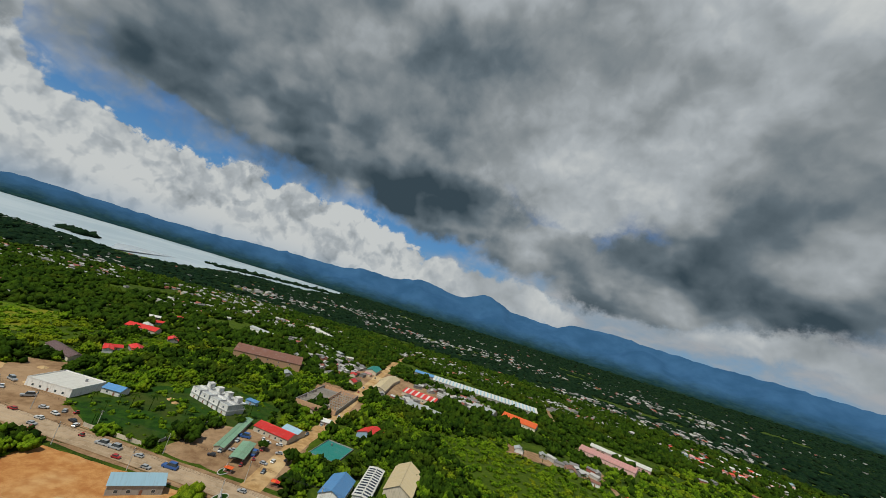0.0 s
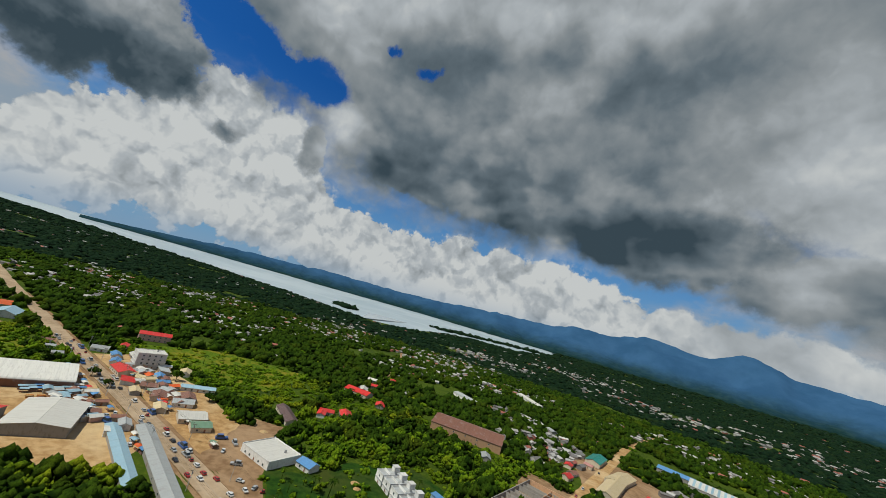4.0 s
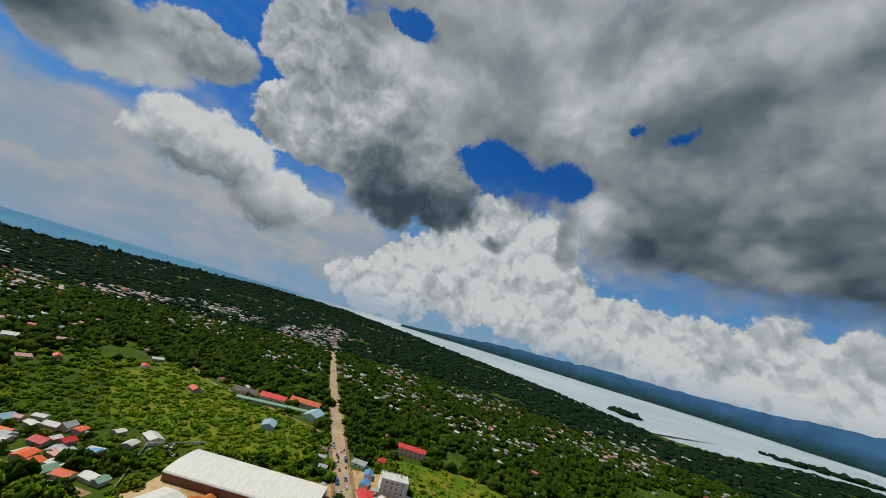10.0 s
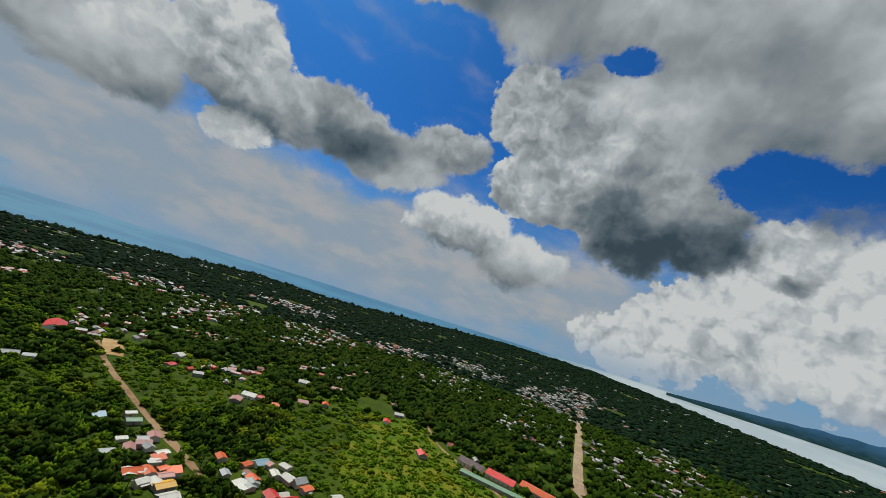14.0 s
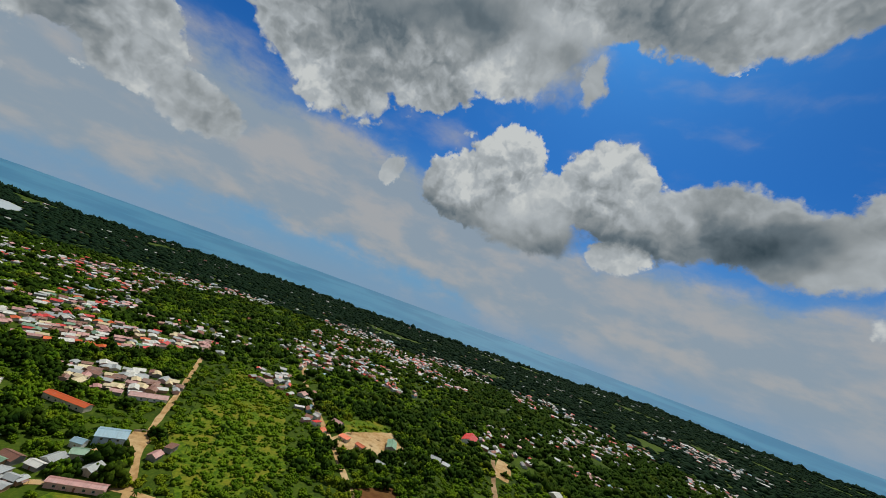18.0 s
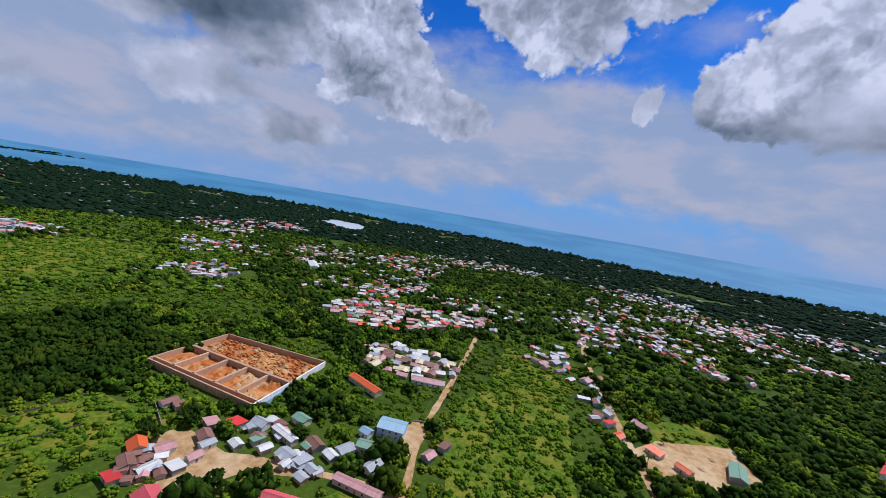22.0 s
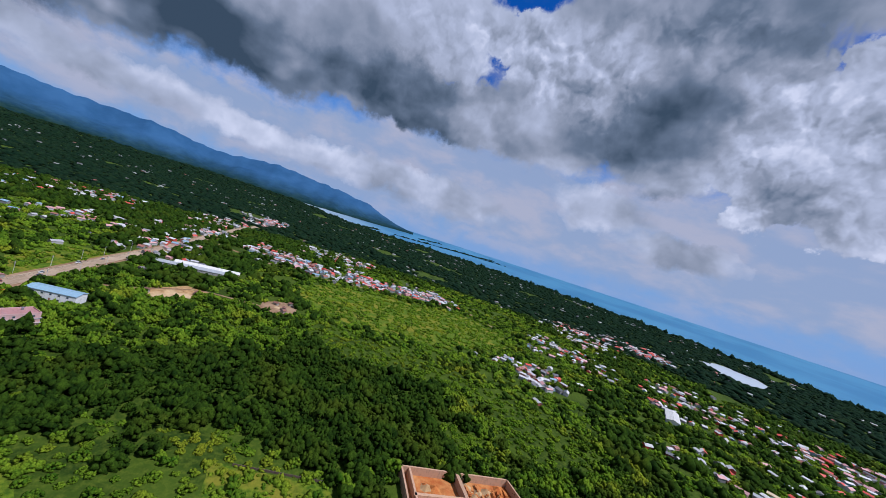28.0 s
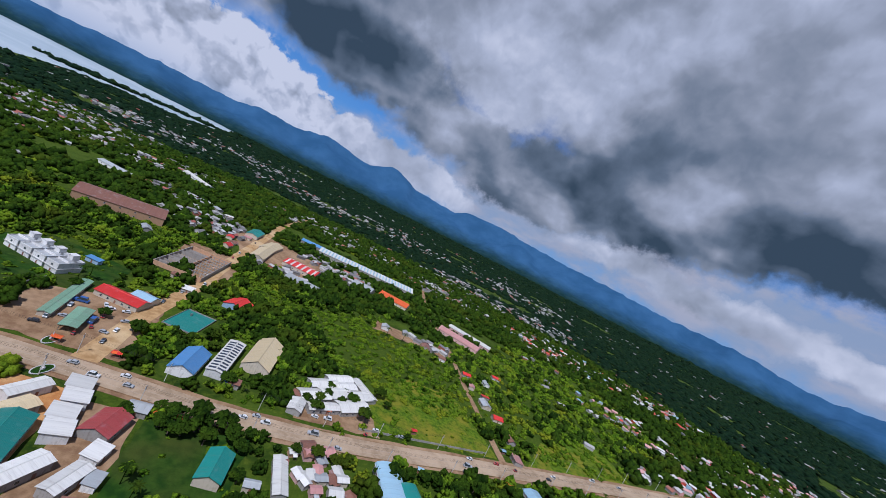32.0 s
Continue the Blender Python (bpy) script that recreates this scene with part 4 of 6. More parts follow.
building("blue_factory", 40, 672, 40, 20, -9, 7, "gable", BLUE_ROOF, GREY_WALL, "blue-roofed factory hall with weathered walls", "factory", pitch=0.12)
building("pink_factory", 262, 452, 62, 24, -38, 7, "gable", PINK_ROOF, PINK_WALL, "pink-roofed school hall with weathered walls", "building", pitch=0.14)
building("pink_factory", 292, 480, 70, 16, -38, 7, "gable", WHITE_ROOF, PINK_WALL, "white-roofed wing beside the pink hall", "building", pitch=0.14)
striped = building("striped_hall", 32, 494, 44, 30, -18, 7, "gable", RED_ROOF, CREAM_WALL, "red and white striped market roof", "hall", pitch=0.1)
for i in range(6):
    for e in (-1, 1):
        x0 = -20 + i * 7.4
        z0, z1 = 7 * LOW + 3.0 + 0.3, 7 * LOW - 0.1 + 0.3
        v = [(x0, e * 0.5, z0 - 0.1), (x0 + 2.6, e * 0.5, z0 - 0.1), (x0 + 2.6, e * 15.2, z1), (x0, e * 15.2, z1)]
        part("white_strip", (v + [(p, q, z + 0.06) for p, q, z in v], [(3, 2, 1, 0), (4, 5, 6, 7), (0, 1, 5, 4), (1, 2, 6, 5), (2, 3, 7, 6), (3, 0, 4, 7)]), WHITE_ROOF, striped)
building("grey_hall", 36, 432, 38, 18, -22, 7, "gable", GREY_ROOF, WHITE_WALL, "grey-roofed long hall with weathered walls", "hall", pitch=0.14)
building("orange_hall", 172, 521, 46, 26, -26, 6, "gable", ORANGE_ROOF, CREAM_WALL, "orange-roofed hall near the trees", "hall", pitch=0.16)
building("grey_hall", 122, 526, 32, 24, -28, 6, "gable", GREY_ROOF, CREAM_WALL, "grey-roofed hall with weathered walls", "hall", pitch=0.16)
building("cream_hall", -18, 498, 76, 16, 85, 7, "gable", CREAM_ROOF, CREAM_WALL, "long cream-roofed hall with weathered walls", "hall", pitch=0.16)
building("teal_hall_far", -43, 575, 40, 16, 85, 7, "gable", TEAL_ROOF, CREAM_WALL, "teal-roofed hall with weathered walls", "hall", pitch=0.16)
building("long_sheds", 392, 146, 74, 14, -74, 5.5, "gable", GREY_ROOF, GREY_WALL, "long grey factory shed", "factory", pitch=0.12)
building("long_sheds", 412, 134, 74, 14, -74, 5.5, "gable", WHITE_ROOF, PINK_WALL, "long white factory shed", "factory", pitch=0.12)
building("red_long_house", -584, 99, 27, 15, 78, 6, "gable", DARK_ROOF, CREAM_WALL, "long house with dark red roof", "house")
building("red_long_house", -581, 132, 30, 16, 79, 6, "gable", RED_ROOF, CREAM_WALL, "long house with red metal roof", "house")
building("red_long_house", -587, 171, 38, 16, 75, 6, "gable", ORANGE_ROOF, CREAM_WALL, "long house with orange-red metal roof", "house")
building("blue_store_west", -486, 137, 18, 12, 176, 5, "gable", SKY_ROOF, BLUE_WALL, "turquoise-roofed house in the field", "house")
building("blue_hall_west", -545, 181, 28, 17, 158, 6, "gable", SKY_ROOF, WHITE_WALL, "blue-roofed store by the highway", "store")
building("long_roof_west", -556, 140, 92, 9, 87, 4.5, "gable", GREEN_ROOF, GREY_WALL, "very long low grey-green roof", "shed", pitch=0.12)
building("blue_house_south", -100, -163, 17, 13, 16, 6, "gable", SKY_ROOF, BLUE_WALL, "large pale blue-roofed house", "house", storeys=2, pitch=0.14)
building("small_blue_house", -89, -150, 7, 6, -5, 3.6, "gable", SKY_ROOF, WHITE_WALL, "small turquoise-roofed house with weathered walls", "house")
building("green_house", -96, -139, 8, 7.5, 16, 3.8, "gable", GREEN_ROOF, CREAM_WALL, "small green-roofed house with weathered walls", "house")
building("long_house_south", -54, -117, 19, 4.5, -8, 3.8, "gable", WHITE_ROOF, CREAM_WALL, "narrow white-roofed long house", "house", pitch=0.14)
building("green_house", -50, -134, 10, 7, -5, 3.8, "gable", GREEN_ROOF, CREAM_WALL, "pale green-roofed house among trees", "house")
building("school_wing", -95, -84, 28, 7, 17, 5, "gable", ROSE_ROOF, PINK_WALL, "long bright red-roofed school wing", "school")
building("school_wing", -110, -73, 19, 7.5, 110, 5, "gable", ROSE_ROOF, PINK_WALL, "bright red-roofed school side wing", "school")
building("pink_hall", -47, -50, 14, 9.5, 168, 5.5, "gable", ROSE_ROOF, WHITE_WALL, "rose-roofed hall with white walls", "hall", pitch=0.2)
building("pink_hall", -73, -51, 13, 9, 165, 5, "gable", ROSE_ROOF, PINK_WALL, "red-roofed hall beside the yard", "hall", pitch=0.2)
building("pale_flat_house", -123, -83, 18, 11, 168, 4, "flat", GREY_ROOF, WHITE_WALL, "pale flat-roofed concrete house", "house")
building("long_pink_row", -113, -111, 27, 5, 6, 3.4, "gable", PINK_ROOF, PINK_WALL, "long narrow pink-roofed row house", "house", pitch=0.14)
building("blue_grey_shed", -94, 170, 20, 8, 32, 4, "shed", SKY_ROOF, GREY_WALL, "blue-grey metal shed at the building plot", "shed")
building("white_shed", -58, 164, 14, 6, 58, 4, "gable", WHITE_ROOF, WHITE_WALL, "white-roofed shed behind the row houses", "shed", pitch=0.12)
building("white_shed", -55, 152, 13, 7, 58, 4, "gable", CREAM_ROOF, GREY_WALL, "cream-roofed shed behind the row houses", "shed", pitch=0.12)
building("white_shed", -37, 127, 14, 7, 60, 4, "gable", WHITE_ROOF, GREY_WALL, "bleached white-roofed shed behind the road", "shed", pitch=0.12)
building("red_house", -6, -65, 10, 8, -20, 4.5, "gable", ORANGE_ROOF, CREAM_WALL, "bright orange-red-roofed house at the meadow", "house", pitch=0.3)
building("orange_row", -51, -198, 33, 7, -14, 4, "gable", ORANGE_ROOF, CREAM_WALL, "long orange-roofed row house", "house")
building("pale_row", -86, -240, 28, 9, 20, 5, "gable", PINK_ROOF, WHITE_WALL, "long pale pink-roofed row house", "house")
building("green_shed_south", -312, -277, 22, 10, 80, 4, "gable", GREEN_ROOF, GREY_WALL, "green-roofed shed at the sandy yard", "shed")
building("red_school", -440, -375, 34, 18, 60, 5, "gable", RED_ROOF, WHITE_WALL, "red-roofed village school with weathered walls", "building")
building("blue_shed_market", -319, 257, 25, 9, 60, 4.5, "gable", SKY_ROOF, WHITE_WALL, "turquoise-roofed market shed with weathered walls", "shed", pitch=0.12)
building("white_shop", -264, 226, 17, 15, 70, 5, "gable", WHITE_ROOF, CREAM_WALL, "white-roofed shop by the road", "store", pitch=0.12)
building("green_shop", -248, 224, 12, 11, 70, 5, "gable", GREEN_ROOF, CREAM_WALL, "green-roofed shop by the road", "store", pitch=0.12)
building("red_shop", -366, 219, 20, 12, -2, 5.5, "gable", RED_ROOF, CREAM_WALL, "bright red-roofed shop with weathered walls", "store", pitch=0.14)

# a hall with rows of panels on its roof
hall = building("panel_hall", 2, 228, 40, 9.5, 84, 7, "gable", WHITE_ROOF, WHITE_WALL, "long white hall with dark panels on its roof", "hall", pitch=0.08)
for i in range(11):
    for s in (-1, 1):
        x0 = -18.5 + i * 3.4
        z0, z1 = 7 * LOW + 0.76 - 0.08 * 0.8 + 0.22, 7 * LOW + 0.76 - 0.08 * 8.6 + 0.22
        v = [(x0, s * 0.4, z0), (x0 + 1.7, s * 0.4, z0), (x0 + 1.7, s * 4.3, z1), (x0, s * 4.3, z1)]
        part("panel", (v + [(a, b, c + 0.08) for a, b, c in v], [(3, 2, 1, 0), (4, 5, 6, 7), (0, 1, 5, 4), (1, 2, 6, 5), (2, 3, 7, 6), (3, 0, 4, 7)]), PANEL, hall)

# white roofs of the old compound beside the highway
for x, y, l, w, r in ((58, 216, 20, 11, 24), (72, 224, 22, 12, 26), (84, 214, 22, 12, 24), (66, 206, 24, 7, 20), (64, 232, 20, 9, 24), (90, 228, 18, 10, 26), (76, 244, 20, 8, 26), (95, 239, 25, 6.5, -62), (48, 200, 12, 8, 78), (80, 236, 16, 9, 26)):
    building("white_roofed_house", x, y, l, w, r, 5, "gable", WHITE_ROOF, GREY_WALL, "old house with bleached white metal roof", "house", "white-roofed compound", pitch=0.14)

# modern white row of homes in the grass plot
for i in range(4):
    x, y = -138 + i * 9.6, 293 - i * 4.6
    home = building("white_home", x, y, 9, 15, -25.6, 6.5, "flat", GREY_ROOF, WHITE_WALL, "new white two-storey flat-roofed home", "house", "white row homes", storeys=2)
    part("roof_room", box(-4.2, 3.2, 6.62, -0.2, 7.3, 9.6), WHITE_WALL, home)
    part("roof_room_top", box(-4.4, 3.0, 9.6, 0.0, 7.5, 9.85), TRIM, home)
    part("terrace_wall", box(-4.3, -2.2, 6.62, 4.3, -1.9, 7.9), WHITE_WALL, home)



def cottages(spots, group, colours, size=(8.5, 6.5), rot=0.0, jitter=12.0, label="small {} village house"):
    rng = random.Random(len(spots) * 7 + int(abs(spots[0][0])))
    names = {WHITE_ROOF: "white-roofed", GREY_ROOF: "grey-roofed", RED_ROOF: "red-roofed", ORANGE_ROOF: "orange-roofed", YELLOW_ROOF: "yellow-roofed", BLUE_ROOF: "blue-roofed",
             SKY_ROOF: "pale blue-roofed", TEAL_ROOF: "teal-roofed", GREEN_ROOF: "green-roofed", PINK_ROOF: "pink-roofed", RUST_ROOF: "rusty-roofed", CREAM_ROOF: "cream-roofed", DARK_ROOF: "dark-roofed"}
    for x, y in spots:
        mat = rng.choice(colours)
        k = rng.uniform(0.8, 1.25)
        building("house", x, y, size[0] * k, size[1] * k * rng.uniform(0.85, 1.1), rot + rng.uniform(-jitter, jitter) + rng.choice((0, 90)), rng.uniform(2.5, 3.3),
                 rng.choice(("gable", "gable", "gable", "shed")), mat, None, label.format(names[mat]) + " with stained walls", "house", group, pitch=rng.uniform(0.14, 0.26))


cottages([(-319, 211), (-341, 214), (-346, 224), (-328, 224), (-335, 236), (-376, 254), (-360, 265), (-364, 249), (-410, 228), (-413, 244), (-300, 240), (-306, 222), (-284, 214), (-290, 232),
          (-350, 240), (-392, 222), (-430, 222), (-445, 246)], "shops at the market", (WHITE_ROOF, GREY_ROOF, RUST_ROOF, RED_ROOF, CREAM_ROOF, BLUE_ROOF), (11, 7), 70)
cottages([(-283, 178), (-272, 186), (-262, 186), (-450, 190), (-409, 188), (-430, 188), (-300, 186), (-318, 185), (-255, 176)], "stalls at the yard", (WHITE_ROOF, GREY_ROOF, RUST_ROOF), (8, 5), 75)
cottages([(-333, -22), (-328, -10), (-326, 2), (-334, 10), (-369, -90), (-372, -118), (-358, -79), (-348, -82), (-354, -62), (-341, -52), (-345, -42), (-352, -44), (-334, -56), (-339, -34)],
         "village houses by the lane", (YELLOW_ROOF, ORANGE_ROOF, WHITE_ROOF, GREEN_ROOF, ORANGE_ROOF, PINK_ROOF, GREY_ROOF), (8.5, 6.5), -20)
cottages([(-387, -44), (-374, -25), (-404, -23), (-368, -7), (-382, -9), (-406, 11), (-379, 11), (-384, 22), (-362, 12), (-370, 27), (-411, 40), (-395, 54), (-372, 40), (-358, -134), (-377, -130), (-400, -6)],
         "village houses by the lane", (ORANGE_ROOF, WHITE_ROOF, GREY_ROOF, BLUE_ROOF, RED_ROOF, WHITE_ROOF, SKY_ROOF), (8.5, 6.5), -20)
cottages([(-513, -266), (-480, -234), (-478, -130), (-499, -133), (-505, -124), (-503, -101), (-544, -97), (-567, -82), (-612, -150), (-639, -114), (-603, -15), (-646, -18), (-552, 52), (-411, 62)],
         "houses in the woods", (ORANGE_ROOF, RED_ROOF, WHITE_ROOF, PINK_ROOF), (12, 9), 30)
cottages([(24, -96), (16, -98), (-14, -99), (-24, -108), (-35, -116), (-22, -90), (-29, -87), (-40, -96), (-46, -105), (-86, -121), (-89, -130), (-73, -122)],
         "houses south of the compound", (GREY_ROOF, RUST_ROOF, PINK_ROOF, SKY_ROOF, WHITE_ROOF, GREEN_ROOF, RED_ROOF), (8, 6), -8)
cottages([(-78, -108), (-68, -106), (-15, -56), (-20, -48), (-17, -72), (-26, -60), (-34, -68), (-34, -77), (-135, -170), (-131, -156), (-110, -128)],
         "houses south of the compound", (GREY_ROOF, RUST_ROOF, PINK_ROOF, WHITE_ROOF, GREY_ROOF, RED_ROOF), (8, 6), -8)
cottages([(-260, -266), (-252, -300), (-277, -256), (-229, -285), (-236, -270), (-214, -349), (-159, -371), (-171, -385), (-205, -362), (-364, -276), (-373, -266), (-296, -230), (-327, -239)],
         "houses along the south lane", (WHITE_ROOF, GREY_ROOF, RED_ROOF, PINK_ROOF, ORANGE_ROOF, SKY_ROOF), (10, 7), 60)
cottages([(-17, 128), (-18, 117), (34, 138), (-20, 168), (12, 205), (48, 212), (-62, 330), (-46, 310)],
         "sheds by the junction", (WHITE_ROOF, GREY_ROOF, RUST_ROOF), (7, 5), 5)
cottages([(-62, 510), (-54, 490), (-46, 540), (-56, 470), (137, 392), (164, 396), (185, 374), (201, 357), (222, 310), (224, 280), (226, 336), (226, 232), (218, 206), (278, 358), (250, 330), (232, 296), (228, 260)],
         "houses along the side road", (WHITE_ROOF, GREY_ROOF, PINK_ROOF, RUST_ROOF, RED_ROOF), (10, 7.5), 80)
cottages([(-299, 446), (-307, 476), (-284, 428), (-323, 540), (-250, 340), (-237, 352), (-246, 330), (-330, 500), (-250, 420), (-180, 440), (-120, 420), (-90, 620), (-110, 640)],
         "houses beyond the plot", (WHITE_ROOF, RED_ROOF, GREY_ROOF, RED_ROOF), (14, 9), 40)


# ---- the walled compound under construction ----
def compound():
    corners = [Vector(c) for c in ((85, -114), (92, -182), (-5, -202), (-18, -123))]
    thing = new("walled_compound")
    thing.matrix_world = pose(0, 0, 0)
    tagged(thing, "large walled building site with earth-filled bays", "building site")

    def wall(a, b, high, thick, mat, name="wall", low=0.0):
        d = (b - a).normalized()
        n = Vector((-d.y, d.x)) * thick / 2
        a, b = a - d * thick / 2, b + d * thick / 2
        v = [(*(a - n), low), (*(b - n), low), (*(b + n), low), (*(a + n), low)]
        v += [(x, y, high) for x, y, _ in v]
        part(name, (v, [(0, 3, 2, 1), (4, 5, 6, 7), (0, 1, 5, 4), (1, 2, 6, 5), (2, 3, 7, 6), (3, 0, 4, 7)]), mat, thing)

    for i in range(4):
        wall(corners[i], corners[(i + 1) % 4], 5.0, 1.0, WHITE_WALL if i == 2 else EARTH_WALL)
    # a floor of orange earth
    v = [(c.x, c.y, 0.35) for c in corners]
    part("earth_floor", (v, [(3, 2, 1, 0)]), RED_DIRT, thing)
    mid_a, mid_b = corners[0].lerp(corners[1], 0.5), corners[3].lerp(corners[2], 0.45)
    wall(mid_a, mid_b, 5.0, 2.2, EARTH_WALL)
    inner_a, inner_b = corners[0].lerp(corners[1], 0.07), corners[3].lerp(corners[2], 0.07)
    wall(inner_a, inner_b, 4.6, 1.2, EARTH_WALL)
    for k in range(1, 5):
        s = k / 5
        wall(inner_a.lerp(inner_b, s), mid_a.lerp(mid_b, s), 4.6, 1.9, EARTH_WALL, "bay_wall")
    for k in range(34):
        s = k / 33
        p = corners[0].lerp(corners[3], s)
        part("buttress", box(p.x - 0.4, p.y - 0.9, 0, p.x + 0.4, p.y + 0.9, 3.4), EARTH_WALL, thing)
    # blue-white sheeting along the outer side
    wall(Vector((-20.5, -124)), Vector((-9, -176)), 3.0, 0.5, BLUE_WALL, "sheeting")
    rng = random.Random(4)
    verts, faces = [], []
    for k in range(150):
        bay = rng.random() < 0.35
        s, t = rng.random(), (rng.uniform(0.14, 0.44) if bay else rng.uniform(0.56, 0.95))
        p = corners[0].lerp(corners[1], t).lerp(corners[3].lerp(corners[2], t), 0.04 + 0.92 * s)
        r, h = rng.uniform(1.4, 4.6), rng.uniform(0.8, 3.0)
        c = len(verts)
        verts.append((p.x, p.y, 0.35 + h))
        for i in range(9):
            a = i * 0.698
            q = r * rng.uniform(0.7, 1.2)
            verts.append((p.x + q * math.cos(a), p.y + q * math.sin(a), 0.3))
        faces += [(c, c + 1 + i, c + 1 + (i + 1) % 9) for i in range(9)]
    for mat, start, label in ((RED_DIRT, 0, "heaps of dug orange earth and rubble"), (DIRT, 90, "heaps of pale yellow sand")):
        end = 90 if start == 0 else 150
        heap_verts = verts[start * 10:end * 10]
        heap_faces = [tuple(i - start * 10 for i in f) for f in faces[start * 9:end * 9]]
        tagged(mesh_object("earth_heaps", heap_verts, heap_faces, mat), label, "earth", kind="stuff")
    verts, faces = [], []
    for k in range(300):
        s, t = rng.random(), rng.uniform(0.55, 0.96)
        p = corners[0].lerp(corners[1], t).lerp(corners[3].lerp(corners[2], t), 0.05 + 0.9 * s)
        w, d, h = rng.uniform(0.3, 2.2), rng.uniform(0.3, 0.9), rng.uniform(0.4, 1.9)
        v, f = box(p.x - w, p.y - d, 0.35, p.x + w, p.y + d, 0.35 + h)
        c = len(verts)
        verts += v
        faces += [tuple(i + c for i in q) for q in f]
    tagged(mesh_object("building_rubble", verts, faces, RED_DIRT), "earth-stained stacked blocks and boards", "rubble", kind="stuff")
    office = building("site_office", 88, -146, 6, 3, 84, 2.6, "shed", WHITE_ROOF, WHITE_WALL, "small white site cabin", "cabin")


compound()


# ---- crowded hamlets: small houses in uneven rows ----
VILLAGE_ROOFS = (WHITE_ROOF, WHITE_ROOF, WHITE_ROOF, PINK_ROOF, PINK_ROOF, PINK_ROOF, GREY_ROOF, GREY_ROOF, RUST_ROOF, RUST_ROOF, CREAM_ROOF, RED_ROOF, ORANGE_ROOF, GREEN_ROOF)


def hamlet(cx, cy, rx, ry, turn, gap, size, group, roofs, seed, drop=0.15, label="small crowded {} house with stained walls"):
    """Houses on a wobbling grid inside an ellipse."""
    rng = random.Random(seed)
    words = {WHITE_ROOF: "white-roofed", GREY_ROOF: "grey-roofed", RED_ROOF: "red-roofed", ORANGE_ROOF: "orange-roofed", SKY_ROOF: "pale blue-roofed", GREEN_ROOF: "green-roofed",
             PINK_ROOF: "pink-roofed", RUST_ROOF: "rusty-roofed", CREAM_ROOF: "cream-roofed"}
    c, s = math.cos(radians(turn)), math.sin(radians(turn))
    nx, ny = int(rx / gap[0]), int(ry / gap[1])
    for j in range(-ny, ny + 1):
        for i in range(-nx, nx + 1):
            u, v = i * gap[0] + rng.uniform(-0.42, 0.42) * gap[0] + (j % 2) * gap[0] * 0.5, j * gap[1] + rng.uniform(-0.4, 0.4) * gap[1]
            if (u / rx) ** 2 + (v / ry) ** 2 > 1 or rng.random() < drop:
                continue
            x, y = cx + c * u - s * v, cy + s * u + c * v
            mat, k = rng.choice(roofs), rng.uniform(0.75, 1.2)
            thing = base("village_house", x, y, turn + rng.uniform(-16, 16) + (90 if rng.random() < 0.4 else 0), label.format(words[mat]), "house", group)
            walls, slopes, cap = gable(size[0] * k, size[1] * k, rng.uniform(2.3, 3.2), rng.uniform(0.1, 0.22), 0.55, 0.1)
            part("wall", walls, rng.choice((CREAM_WALL, GREY_WALL, PINK_WALL, EARTH_WALL)), thing)
            for slope in slopes:
                part("roof_slope", slope, mat, thing)
            if rng.random() < 0.45:
                side, depth, wide = rng.choice((-1, 1)), rng.uniform(1.8, 3.0), size[0] * k * rng.uniform(0.3, 0.7)
                y0 = size[1] * k / 2
                outline = [(side * (y0 + 0.1), 2.5), (side * (y0 + depth), 2.05), (side * (y0 + depth), 2.13), (side * (y0 + 0.1), 2.58)]
                part("lean_to_roof", prism(outline, -wide / 2, wide / 2), rng.choice((RUST_ROOF, GREY_ROOF, mat)), thing)
                for e in (-1, 1):
                    part("post", tube(e * (wide / 2 - 0.2), side * (y0 + depth - 0.2), 0, 2.06, 0.07, 0.07, 5), BARK, thing)


hamlet(-52, -266, 48, 34, 14, (9.5, 8.5), (9, 6.5), "houses of the second block", (WHITE_ROOF, CREAM_ROOF, GREY_ROOF, CREAM_ROOF, PINK_ROOF, RUST_ROOF), 3, 0.2)
hamlet(44, -370, 82, 62, 32, (10.5, 10.5), (9.5, 7), "houses of the crowded village", VILLAGE_ROOFS, 4, 0.22)
hamlet(-40, -436, 46, 40, 20, (11, 11), (10, 7), "houses of the crowded village", VILLAGE_ROOFS, 5, 0.3)
hamlet(125, -455, 44, 40, 25, (12, 12), (10, 7), "houses of the crowded village", VILLAGE_ROOFS, 6, 0.3)
hamlet(-22, -62, 15, 12, -30, (5.2, 5.0), (4.4, 3.6), "shacks by the sandy lane", (RUST_ROOF, GREY_ROOF, RUST_ROOF, PINK_ROOF, WHITE_ROOF), 7, 0.2, "tiny {} shack with patched walls")
hamlet(-62, -111, 36, 12, -8, (7.5, 6.5), (5.8, 4.4), "shacks by the sandy lane", (GREY_ROOF, RUST_ROOF, PINK_ROOF, GREEN_ROOF, WHITE_ROOF, GREY_ROOF), 8, 0.3, "tiny {} shack with patched walls")
hamlet(64, 147, 18, 26, 20, (6.5, 6.0), (6, 4.6), "shacks behind the highway", (WHITE_ROOF, GREY_ROOF, RUST_ROOF, PINK_ROOF, WHITE_ROOF), 9, 0.2, "tiny {} shack with patched walls")
hamlet(-345, 232, 60, 13, -3, (8.5, 7.5), (7.5, 5.5), "shops at the market", (WHITE_ROOF, GREY_ROOF, RUST_ROOF, CREAM_ROOF, ORANGE_ROOF), 10, 0.35)
